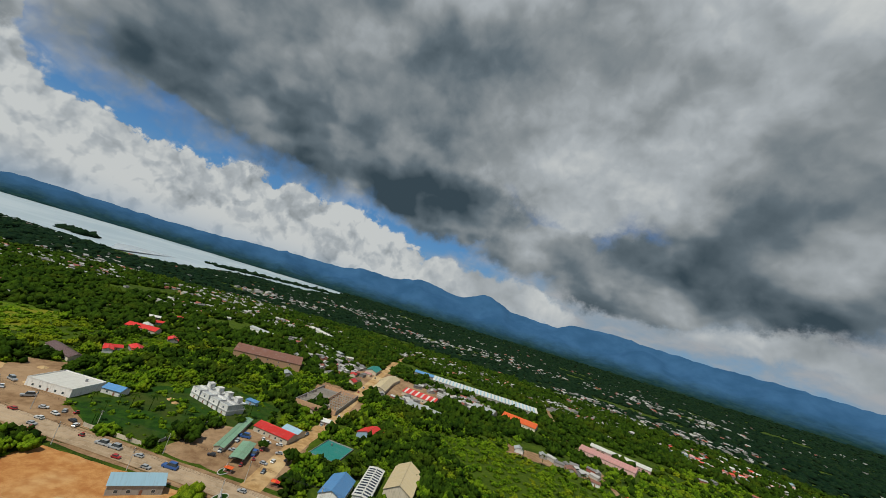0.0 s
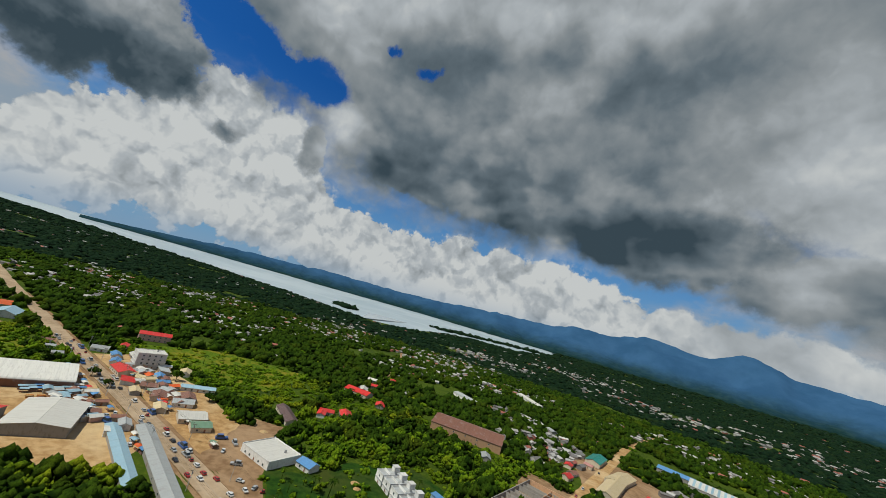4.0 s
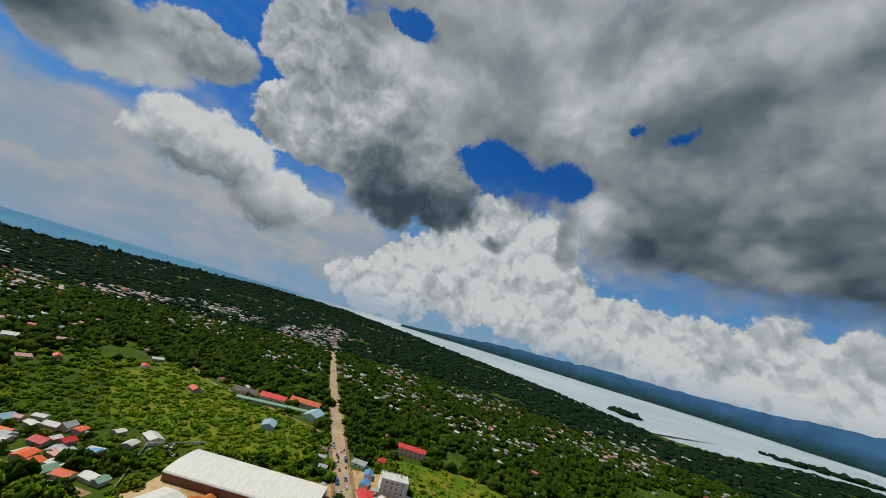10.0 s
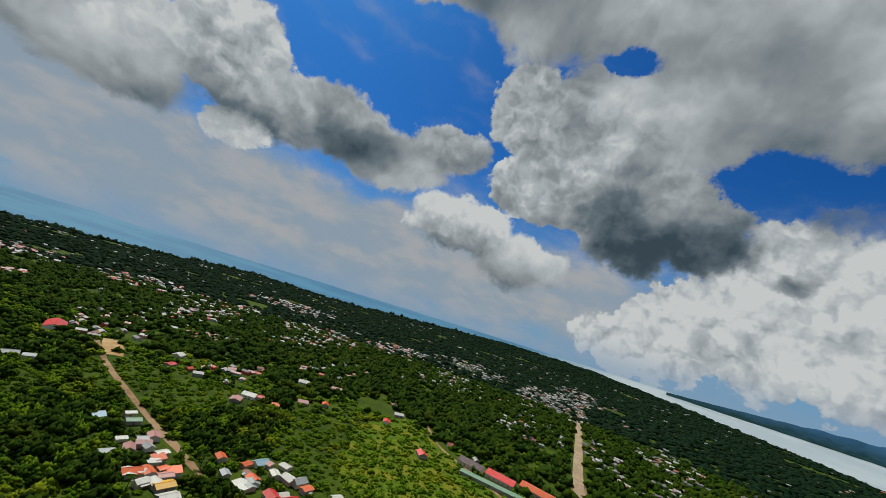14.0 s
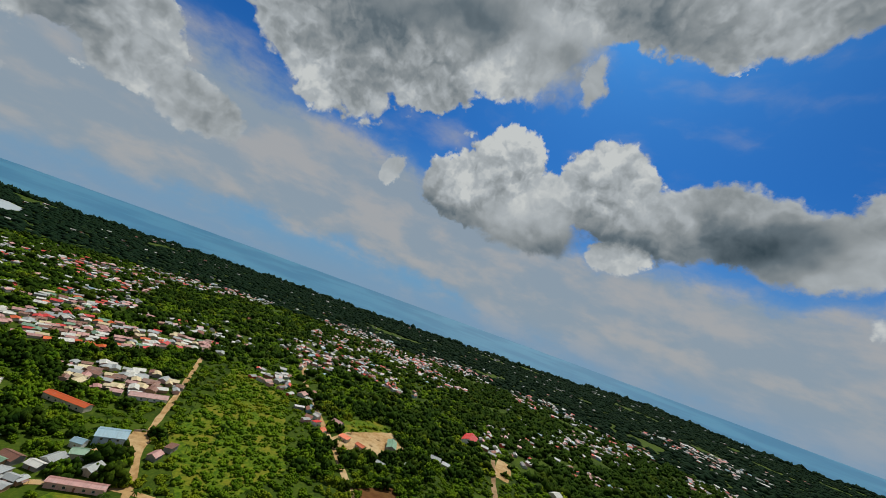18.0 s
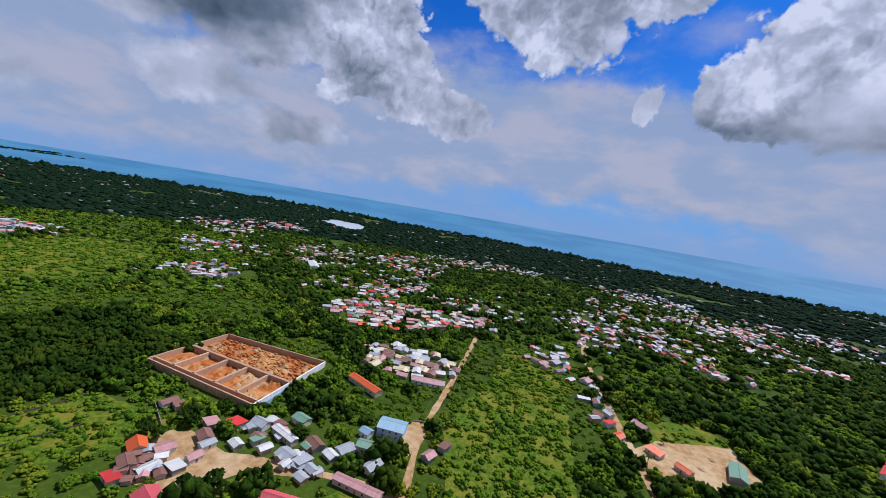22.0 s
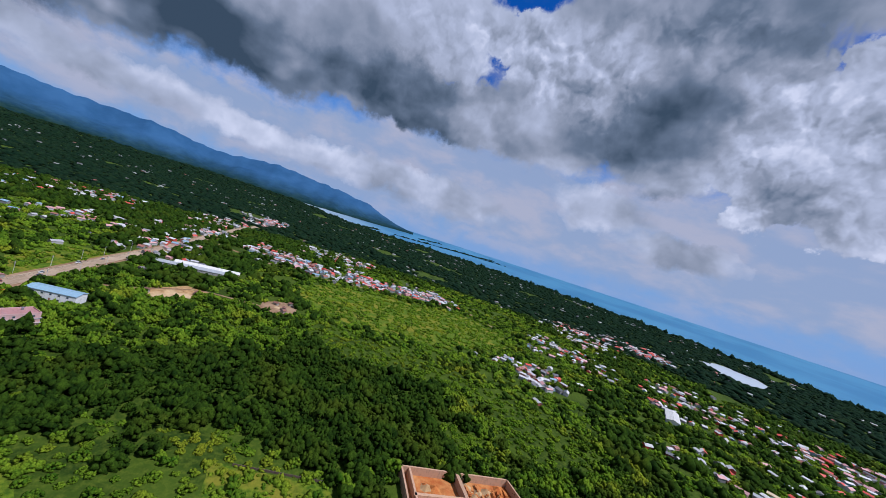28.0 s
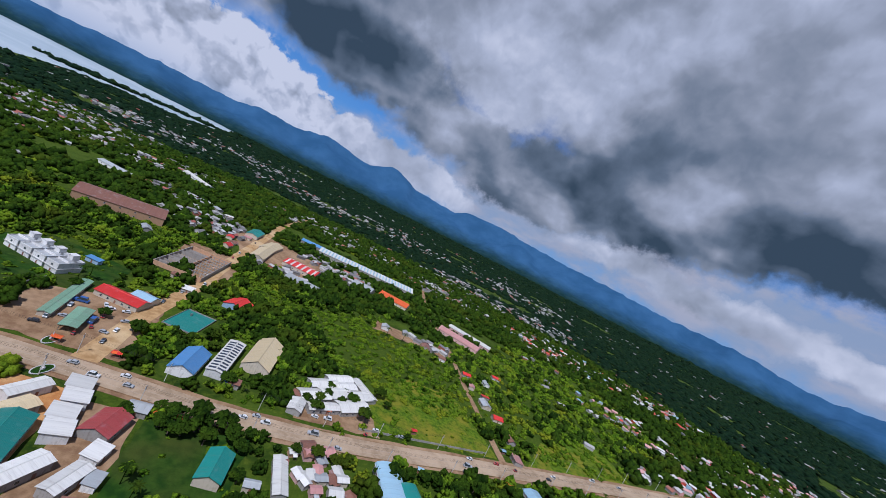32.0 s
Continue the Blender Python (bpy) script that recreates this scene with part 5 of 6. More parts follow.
hamlet(-310, 172, 42, 9, 4, (6.0, 5.5), (5.2, 3.8), "stalls at the market yard", (WHITE_ROOF, GREY_ROOF, RUST_ROOF, SKY_ROOF), 12, 0.3, "low {} market stall of boards")
hamlet(-352, 34, 10, 36, -16, (9, 9), (9, 7), "village houses by the lane", (WHITE_ROOF, GREY_ROOF, ORANGE_ROOF, GREEN_ROOF, WHITE_ROOF), 13, 0.45)

hamlet(-346, -68, 17, 34, -18, (9.5, 9), (7.5, 5.5), "village houses by the lane", (WHITE_ROOF, GREY_ROOF, ORANGE_ROOF, PINK_ROOF, WHITE_ROOF), 14, 0.3)
hamlet(-388, 2, 26, 44, -18, (11, 11), (8, 6), "village houses by the lane", (WHITE_ROOF, GREY_ROOF, ORANGE_ROOF, RUST_ROOF, PINK_ROOF), 15, 0.55)
building("school_hall", -158, 460, 74, 44, 16, 8, "gable", RUST_ROOF, EARTH_WALL, "big old hall with rusty grey roof", "hall", storeys=2, pitch=0.1)
building("roof_ruin", -14, 536, 46, 18, 78, 6.5, "gable", CREAM_ROOF, CREAM_WALL, "cream-roofed long market building with weathered walls", "hall", pitch=0.14)
building("far_white_hall", -195, 826, 90, 16, -46, 6, "gable", WHITE_ROOF, WHITE_WALL, "far long white-roofed hall with weathered walls", "hall", pitch=0.14)
building("far_white_hall", -238, 624, 52, 16, -25, 6, "gable", GREY_ROOF, WHITE_WALL, "grey-roofed long hall with weathered walls", "hall", pitch=0.14)
building("far_red_hall", -290, 428, 30, 17, 12, 6, "gable", RED_ROOF, CREAM_WALL, "broad bright red-roofed house with garden", "house", pitch=0.16)
building("far_white_hall", 305, -500, 54, 16, -40, 6, "gable", WHITE_ROOF, WHITE_WALL, "white-roofed long school with weathered walls", "building", pitch=0.12)
building("blue_shed", -106, 306, 9, 4, -15, 3, "shed", BLUE_ROOF, BLUE_WALL, "small blue shed behind the white homes", "shed")


# ---- the unfinished building beside the branch road ----
def unfinished():
    thing = base("unfinished_building", -60, 374, 84, "roofless concrete building with bare dividing walls", "building site")
    half, deep, high = 36.0, 19.0, 4.2
    part("floor_slab", box(-half, -deep, 0.1, half, deep, 0.3), TAN, thing)
    for s in (-1, 1):
        part("wall", box(-half, s * deep - 0.25, 0.3, half, s * deep + 0.25, high), GREY_WALL, thing)
        part("wall", box(s * half - 0.25, -deep, 0.3, s * half + 0.25, deep, high), EARTH_WALL, thing)
    part("middle_wall", box(-half, -0.2, 0.3, half, 0.2, high - 0.8), EARTH_WALL, thing)
    for k in range(1, 9):
        x = -half + k * 2 * half / 9
        part("cross_wall", box(x - 0.15, 0.2, 0.3, x + 0.15, deep, high - (k % 3) * 0.7), GREY_WALL, thing)
        for y in (-15, -10, -5):
            part("column", box(x - 0.3, y - 0.3, 0.3, x + 0.3, y + 0.3, high + 0.8), GREY_WALL, thing)
        part("beam", box(x - 0.2, -deep, high - 0.05, x + 0.2, -0.2, high + 0.35), GREY_WALL, thing)
    rng = random.Random(8)
    for k in range(26):
        x, y = rng.uniform(-half + 3, half - 3), rng.uniform(-deep + 2, deep - 2)
        w, d, h = rng.uniform(0.6, 2.6), rng.uniform(0.5, 1.6), rng.uniform(0.3, 1.4)
        part("block_stack", box(x - w, y - d, 0.3, x + w, y + d, 0.3 + h), rng.choice((EARTH_WALL, CREAM_WALL, RUST_ROOF)), thing)


unfinished()


# ---- market yard: goods, vans, heaps and awnings ----
def timber_stack(x, y, turn):
    thing = base("timber_stack", x, y, turn, "orange stacked timber and crates in the yard", "timber", "timber stacks")
    rng = random.Random(int(x * 3 + y))
    for layer in range(3):
        for k in range(4):
            part("plank", box(-1.8, -1.3 + k * 0.66, layer * 0.5 + 0.02, 1.8 - rng.uniform(0, 0.5), -0.75 + k * 0.66, layer * 0.5 + 0.46), RED_DIRT if rng.random() < 0.6 else DIRT, thing)


for k in range(12):
    timber_stack(-318 + (k % 2) * 8 + (k // 2) * 0.4, 156 + (k // 2) * 5.2, 80 + (k * 37) % 20)


def awning(x, y, turn, mat, word):
    thing = base("awning", x, y, turn, word + " cloth awning on thin poles", "awning", "market awnings")
    part("cloth", prism([(-1.7, 2.5), (0, 3.0), (1.7, 2.5), (1.7, 2.56), (0, 3.08), (-1.7, 2.56)], -2.2, 2.2), mat, thing)
    for sx in (-1, 1):
        for sy in (-1, 1):
            part("pole", tube(sx * 2.1, sy * 1.6, 0, 2.54, 0.05, 0.05, 5), METAL, thing)
    part("counter", box(-1.8, -1.2, 0.0, 1.8, -0.4, 0.9), RUST_ROOF, thing)


AWNINGS = ((SKY_ROOF, "pale blue"), (WHITE_ROOF, "white"), (BLUE_ROOF, "blue"), (RED_ROOF, "red"), (ORANGE_ROOF, "orange"), (GREEN_ROOF, "green"))
rng = random.Random(31)
for k in range(16):
    mat, word = rng.choice(AWNINGS[:3])
    awning(-333 + (k % 2) * 5.0 + rng.uniform(-1, 1), 155 + (k // 2) * 4.0, 84 + rng.uniform(-8, 8), mat, word)
for k in range(30):
    mat, word = rng.choice(AWNINGS)
    side = rng.choice((-1, 1))
    x = rng.uniform(-440, -215)
    awning(x, 204 - (x + 300) * 0.035 + side * rng.uniform(15, 19), rng.uniform(-10, 10), mat, word)
for k in range(12):
    mat, word = rng.choice(AWNINGS)
    x = rng.uniform(-90, 230)
    awning(x, 186 + max(0.0, x - 80) * 0.07 + (18 if rng.random() < 0.6 else -18), rng.uniform(-15, 15), mat, word)


def earth_mound(x, y, r, h, mat, word):
    hrng = random.Random(int(x * 5 + y * 3))
    verts, faces = [], []
    for ring, (q, z) in enumerate(((1.0, -0.05), (0.72, 0.42), (0.38, 0.82), (0.1, 1.0))):
        for i in range(12):
            a = i * math.pi / 6
            d = r * q * hrng.uniform(0.82, 1.15)
            verts.append((d * math.cos(a), d * math.sin(a), h * z * hrng.uniform(0.88, 1.1)))
    for ring in range(3):
        for i in range(12):
            a, b = ring * 12 + i, ring * 12 + (i + 1) % 12
            faces.append((a, b, b + 12, a + 12))
    faces.append(tuple(range(36, 48)))
    ob = new("earth_mound", mesh("earth_mound", verts, faces, mat))
    ob.matrix_world = pose(x, y, 0.1)
    tagged(ob, word + " heap of dumped earth and sand", "heap", "earth heaps")


for x, y, r, h in ((-336, 96, 6, 2.2), (-330, 104, 5, 1.8), (-338, 110, 6, 2.0), (-324, 112, 5, 1.6), (-330, 120, 6, 2.4), (-342, 100, 4, 1.5), (-318, 104, 4, 1.4), (-344, 118, 5, 1.8)):
    earth_mound(x, y, r, h, RED_DIRT, "rust-orange")
for x, y, r, h in ((-148, 272, 3, 1.1), (-143, 268, 2.4, 0.9), (-232, 262, 3, 1.1), (-214, 236, 2.5, 1.0), (286, 118, 4, 1.6), (302, 108, 3.5, 1.2), (330, 22, 3.5, 1.2), (316, 30, 3, 1.0), (-110, 150, 4, 1.5), (-80, 140, 3, 1.2),
                   (-290, -270, 3, 1.2), (-300, -290, 3.4, 1.3), (-276, -262, 2.5, 1.0), (-60, 356, 3, 1.0), (-105, -165, 2.6, 0.9)):
    earth_mound(x, y, r, h, DIRT, "pale yellow")

# low shelters and the clearing's huts
for x, y, r in ((328, 14, 10), (340, 26, 60), (318, 12, -20), (272, 128, 40), (300, 96, 15), (352, 12, 30)):
    building("hut", x, y, 5.5, 4.2, r, 2.6, "gable", RUST_ROOF, GREY_WALL, "small rusty-roofed hut on bare earth", "hut", "huts on the clearing", pitch=0.2)


# ---- walls and fences round plots ----
def fence_line(a, b, mat, label, high=2.0, step=4.0, name="block_fence"):
    a, b = Vector(a), Vector(b)
    d = b - a
    thing = base(name, a.x, a.y, math.degrees(math.atan2(d.y, d.x)), label, "fence", "plot fences")
    count = max(1, int(d.length / step))
    for k in range(count):
        x0, x1 = d.length * k / count, d.length * (k + 1) / count
        part("fence_panel", box(x0 + 0.16, -0.08, 0, x1 - 0.16, 0.08, high), mat, thing)
        part("fence_post", box(x0 - 0.16, -0.16, 0, x0 + 0.16, 0.16, high + 0.25), mat, thing)


fence_line((-114, 212), (-108, 262), GREY_WALL, "grey block wall beside the grass plot")
fence_line((-152, 207), (-116, 205), CREAM_WALL, "pale block wall along the highway")
fence_line((88, 196), (190, 206), GREY_WALL, "low grey wall along the field", 1.4)
fence_line((5, -82), (32, -92), GREY_WALL, "dark block wall round the meadow", 1.8)
fence_line((66, -78), (66, -30), BARK, "post fence along the meadow", 1.2)
fence_line((34, -58), (40, -28), BARK, "post fence across the meadow", 1.2)
fence_line((-400, 62), (-330, 70), WHITE_WALL, "white block wall behind the warehouse", 2.4)
fence_line((-400, 62), (-420, 96), WHITE_WALL, "white block wall behind the warehouse", 2.4)
fence_line((-120, -192), (-104, -184), CREAM_WALL, "low wall beside the blue house", 1.4)
fence_line((-262, -152), (-318, -158), BARK, "post fence round the bare plot", 1.2)


# ---- the planted island at the junction ----
def junction_island(x, y, turn):
    thing = base("traffic_island", x, y, turn, "small planted traffic island with worn kerb", "traffic island", "traffic islands")
    ring = [(5.0 * math.cos(i * math.pi / 8), 2.6 * math.sin(i * math.pi / 8)) for i in range(16)]
    kerb = [(a, b, 0.2) for a, b in ring] + [(a, b, 0.5) for a, b in ring] + [(a * 0.9, b * 0.85, 0.5) for a, b in ring] + [(a * 0.9, b * 0.85, 0.3) for a, b in ring]
    part("kerb_ring", (kerb, [(16 * r + i, 16 * r + (i + 1) % 16, 16 * r + 16 + (i + 1) % 16, 16 * r + 16 + i) for r in range(3) for i in range(16)]), TRIM, thing)
    part("planting", ([(a * 0.9, b * 0.85, 0.4) for a, b in ring], [tuple(range(16))]), DARK_FIELD, thing)
    part("monument", join(box(-0.6, -0.6, 0.4, 0.6, 0.6, 1.4), tube(0, 0, 1.4, 4.2, 0.35, 0.2, 8)), WHITE_WALL, thing)


junction_island(-72, 204, 80)
junction_island(-62, 181, 70)


# ---- where nothing may grow: a map of the ground in cells of 3 m ----
CELL, HALF = 3.0, 1500.0
SIDE_CELLS = int(2 * HALF / CELL)
taken = np.zeros((SIDE_CELLS, SIDE_CELLS), np.uint8)  # 1: built, 2: open grass, 3: bare earth
GX, GY = np.meshgrid(np.arange(SIDE_CELLS) * CELL - HALF + CELL / 2 + MID.x, np.arange(SIDE_CELLS) * CELL - HALF + CELL / 2 + MID.y)


def mark(x, y, radius, value):
    i0, i1 = int((y - radius - MID.y + HALF) / CELL), int((y + radius - MID.y + HALF) / CELL) + 1
    j0, j1 = int((x - radius - MID.x + HALF) / CELL), int((x + radius - MID.x + HALF) / CELL) + 1
    if i0 < 0 or j0 < 0 or i1 > SIDE_CELLS or j1 > SIDE_CELLS:
        return
    near = (GX[i0:i1, j0:j1] - x) ** 2 + (GY[i0:i1, j0:j1] - y) ** 2 < radius ** 2
    taken[i0:i1, j0:j1][near] = value


for edge, mat in PATCHES:
    ex, ey = np.array([e.x for e in edge]), np.array([e.y for e in edge])
    inside = np.zeros(taken.shape, bool)
    box_mask = (GX > ex.min()) & (GX < ex.max()) & (GY > ey.min()) & (GY < ey.max())
    gx, gy = GX[box_mask], GY[box_mask]
    hit = np.zeros(len(gx), bool)
    for i in range(len(ex)):
        x0, y0, x1, y1 = ex[i], ey[i], ex[i - 1], ey[i - 1]
        cross = ((y0 > gy) != (y1 > gy)) & (gx < (x1 - x0) * (gy - y0) / (y1 - y0 + 1e-9) + x0)
        hit ^= cross
    inside[box_mask] = hit
    taken[inside] = 2 if mat in (FIELD, DARK_FIELD) else 3
for road_name, (line, width, lift), mat, label in ROADS:
    for a, b in zip(line, line[1:]):
        for k in range(int((b - a).length / 4) + 1):
            p = a.lerp(b, k * 4 / max(4.0, (b - a).length))
            mark(p.x, p.y, width / 2 + (5.0 if road_name == "road_highway" else 1.2), 3)
for ob in list(scene.collection.objects):
    if ob.type == "EMPTY" and ob.parent is None and ob.name != "walled_compound":
        for child in ob.children:
            if child.name.startswith("wall"):
                xs = [v.co.x for v in child.data.vertices]
                ys = [v.co.y for v in child.data.vertices]
                for i in range(int(min(xs)), int(max(xs)) + 4, 4):
                    for j in range(int(min(ys)), int(max(ys)) + 4, 4):
                        p = ob.matrix_world @ Vector((min(i, max(xs)), min(j, max(ys)), 0))
                        mark(p.x, p.y, 4.5, 1)
for i in range(0, 100, 4):
    for j in range(0, 78, 4):
        a = Vector((85, -114)).lerp(Vector((-18, -123)), i / 96)
        b = Vector((92, -182)).lerp(Vector((-5, -202)), i / 96)
        p = a.lerp(b, j / 76)
        mark(p.x, p.y, 5.0, 1)


def state(x, y):
    i, j = int((y - MID.y + HALF) / CELL), int((x - MID.x + HALF) / CELL)
    return int(taken[i, j]) if 0 <= i < SIDE_CELLS and 0 <= j < SIDE_CELLS else 0


def inside_land(x, y):
    dx, dy = x - MID.x, y - MID.y
    r = math.hypot(dx, dy)
    return r < 0.985 * shore(math.degrees(math.atan2(-dx, dy)))


# ---- the far town: hundreds of small houses ----
CLUSTERS_SOUTH = [(150, -560, 80, 60), (-40, -530, 80, 40), (190, -680, 70, 60), (200, -420, 40, 50), (-185, -385, 40, 35), (-240, -650, 90, 110),
                  (-310, -640, 70, 90), (-400, -880, 120, 120), (-300, -1080, 130, 110), (-470, -730, 90, 80), (-215, -310, 22, 26), (380, -640, 120, 130), (480, -480, 80, 60), (340, -330, 50, 60), (250, -760, 110, 110)]
CLUSTERS_VILLAGES = [(720, -40, 60, 40), (640, -85, 50, 40), (730, -205, 60, 40), (665, -255, 50, 40), (480, -380, 30, 25), (315, -305, 25, 20), (330, -524, 40, 25), (650, -590, 70, 50),
                     (110, -524, 60, 45), (16, -499, 50, 35), (-154, -422, 25, 30), (-177, -579, 40, 60), (-241, -822, 80, 90), (-165, -372, 25, 25), (-209, -520, 40, 50), (-350, -532, 50, 50),
                     (820, -840, 120, 90), (181, -971, 110, 80), (66, -1064, 100, 70), (-680, -502, 60, 50), (-946, -658, 90, 60)]
CLUSTERS_EAST = [(700, 250, 70, 40), (550, -440, 70, 50), (300, -300, 30, 20), (790, -650, 120, 120), (350, -290, 50, 30), (480, 238, 90, 18), (480, 238, 90, 18), (480, 238, 90, 18), (480, 205, 80, 14), (480, 205, 80, 14), (620, 290, 110, 45),
                 (900, 330, 120, 60), (1240, 300, 180, 60), (880, 20, 90, 110), (510, 370, 70, 60), (590, 620, 130, 110), (760, 520, 120, 80), (420, 165, 45, 25)]
CLUSTERS_NORTH = [(-400, 680, 70, 60), (-450, 1000, 110, 140), (-520, 1420, 160, 180), (-290, 760, 70, 40), (-210, 890, 80, 50), (100, 900, 160, 120), (350, 760, 120, 90), (500, 1000, 160, 120), (0, 1500, 250, 200),
                  (400, 1700, 300, 250), (-300, 2000, 250, 250), (1000, 1500, 300, 300), (-80, 520, 30, 80), (-80, 520, 30, 80), (-80, 520, 30, 80), (80, 560, 60, 50), (80, 560, 60, 50), (80, 560, 60, 50), (20, 455, 40, 30), (20, 455, 40, 30), (190, 385, 40, 16), (190, 385, 40, 16), (-110, 560, 50, 60), (-160, 640, 60, 40), (700, 900, 200, 120)]
CLUSTERS_WEST = [(-800, 360, 90, 50), (-700, 400, 80, 50), (-630, 470, 100, 80), (-700, 700, 120, 100), (-770, 890, 110, 80), (-640, 790, 80, 60), (-480, 900, 120, 120), (-350, 820, 100, 80), (-950, 600, 120, 110),
                 (-1050, 400, 130, 60), (-860, 260, 120, 30), (-720, 300, 90, 30), (-1350, 200, 250, 60), (-1350, 120, 250, 50), (-1800, 260, 300, 90), (-900, 140, 120, 60), (-1060, -60, 110, 80), (-1450, -120, 250, 150)]
CLUSTERS_SOUTHWEST = [(-850, -830, 140, 120), (-800, -580, 90, 70), (-850, -340, 110, 60), (-1000, -370, 100, 60), (-1270, -300, 150, 90), (-1450, -860, 200, 150), (-530, -440, 60, 40), (-480, -370, 60, 40), (-760, -520, 90, 60),
                      (-620, -360, 60, 40), (-540, -200, 60, 40), (-740, -190, 90, 50), (-600, -1000, 140, 120), (-450, -860, 90, 80), (-1050, -460, 120, 90)]


def small_house(rng, x, y, verts, faces, scale=1.0):
    l, w, h = rng.uniform(7, 13) * scale, rng.uniform(5.5, 8) * scale, rng.uniform(2.8, 4.2) * scale
    rise, a = w * rng.uniform(0.12, 0.28), rng.uniform(0, 3.14)
    c, s = math.cos(a), math.sin(a)
    z = ground_z(x, y)
    walls, slopes, cap = gable(l, w, h, rise / w, 0.4, 0.12)
    for v, f in (walls, join(*slopes)):
        k = len(verts)
        verts.extend((x + c * px - s * py, y + s * px + c * py, z + pz) for px, py, pz in v)
        faces.extend(tuple(i + k for i in q) for q in f)


def far_town():
    rng = random.Random(11)
    for group_name, clusters in (("south", CLUSTERS_SOUTH + CLUSTERS_VILLAGES), ("east", CLUSTERS_EAST), ("north", CLUSTERS_NORTH), ("west", CLUSTERS_WEST), ("southwest", CLUSTERS_SOUTHWEST)):
        verts, faces = [], []
        for x, y, rx, ry in clusters:
            count = int(min(110, max(8, rx * ry / 115)))
            for k in range(count):
                a, r = rng.uniform(0, 6.283), rng.random() ** 0.6
                px, py = x + rx * r * math.cos(a), y + ry * r * math.sin(a)
                if state(px, py) in (1,) or not inside_land(px, py):
                    continue
                far = math.hypot(px - MID.x, py - MID.y)
                small_house(rng, px, py, verts, faces, 0.9 + min(0.6, max(0.0, far - 700) / 2000))
                mark(px, py, 5.5, 1)
        if group_name == "east":
            for u in range(52):
                for v in range(7):
                    s = u / 51
                    p = Vector((620, 170)).lerp(Vector((560, 20)), s * 2.4) if s < 0.4 else Vector((560, 30)).lerp(Vector((640, -240)), (s - 0.4) / 0.6)
                    px, py = p.x + 14 + v * (13 + 6 * (1 - s)) + rng.uniform(-3, 3), p.y + rng.uniform(-3, 3)
                    if rng.random() < 0.24 or state(px, py) in (1, 3):
                        continue
                    small_house(rng, px, py, verts, faces, 1.05)
                    mark(px, py, 10.0, 1)
        ob = mesh_object("far_houses", verts, faces, PALE_TOWN if group_name in ("north", "west") else TOWN)
        tagged(ob, "crowd of small far houses with white, grey and rusty roofs", "houses", kind="stuff")
    verts, faces = [], []
    for k in range(3600):
        az, r = rng.uniform(0, 360), 450 + 2700 * rng.random() ** 0.8
        p = polar(az, r)
        if state(p.x, p.y) or not inside_land(p.x, p.y) or noise.noise((p.x * 0.004, p.y * 0.004, 7.0)) + 0.6 * noise.noise((p.x * 0.017, p.y * 0.017, 2.0)) < 0.05:
            continue
        small_house(rng, p.x, p.y, verts, faces, 0.9 + min(0.5, max(0.0, r - 900) / 2500))
        mark(p.x, p.y, 6.0, 1)
    tagged(mesh_object("scattered_houses", verts, faces, PALE_TOWN), "scattered small houses among the trees", "houses", kind="stuff")


far_town()


# ---- trees ----
def clump(rng):
    """A ragged tuft of leaves, eight faces."""
    v = [np.array(d, float) for d in ((1, 0, 0), (-1, 0, 0), (0, 1, 0), (0, -1, 0), (0, 0, 1), (0, 0, -1))]
    v = np.array([d * rng.uniform(0.65, 1.35) + np.array([rng.uniform(-0.25, 0.25) for _ in range(3)]) for d in v])
    f = np.array([(0, 2, 4), (2, 1, 4), (1, 3, 4), (3, 0, 4), (2, 0, 5), (1, 2, 5), (3, 1, 5), (0, 3, 5)])
    return v, f


def crown(rng, tufts, size=0.42, flat=0.8):
    """Tufts spread over an uneven dome of radius 1."""
    verts, faces = [], []
    lobes = [(rng.uniform(-0.45, 0.45), rng.uniform(-0.45, 0.45), rng.uniform(0.5, 1.0)) for _ in range(4)]
    for k in range(tufts):
        a, u = rng.uniform(0, 6.283), rng.uniform(-0.15, 1.0)
        r = math.sqrt(max(0.0, 1 - u * u)) * rng.uniform(0.75, 1.0)
        lobe = lobes[k % 4]
        c = np.array([r * math.cos(a) * 0.75 + lobe[0], r * math.sin(a) * 0.75 + lobe[1], u * flat * lobe[2]])
        v, f = clump(rng)
        faces.append(f + 6 * len(verts))
        verts.append(v * size * rng.uniform(0.7, 1.3) + c)
    return np.concatenate(verts), np.concatenate(faces)


def scatter(name, spots, protos, mat, label, category="trees"):
    """Many copies of a few crowns as one mesh. A spot: x, y, z, radius, height of the dome's foot, tallness."""
    if not spots:
        return
    verts, faces, total = [], [], 0
    rng = random.Random(len(spots))
    for x, y, z, radius, foot, tall in spots:
        v, f = rng.choice(protos)
        a = rng.uniform(0, 6.283)
        c, s = math.cos(a), math.sin(a)
        w = np.empty_like(v)
        w[:, 0] = x + radius * (c * v[:, 0] - s * v[:, 1])
        w[:, 1] = y + radius * (s * v[:, 0] + c * v[:, 1])
        w[:, 2] = z + foot + radius * tall * v[:, 2]
        verts.append(w)
        faces.append(f + total)
        total += len(v)
    verts, faces = np.concatenate(verts), np.concatenate(faces)
    me = bpy.data.meshes.new(name)
    me.vertices.add(len(verts))
    me.vertices.foreach_set("co", verts.ravel())
    me.loops.add(faces.size)
    me.loops.foreach_set("vertex_index", faces.ravel().astype(np.int32))
    me.polygons.add(len(faces))
    me.polygons.foreach_set("loop_start", np.arange(0, faces.size, 3, dtype=np.int32))
    me.materials.append(mat)
    me.update(calc_edges=True)
    tagged(new(name, me), label, category, kind="stuff")


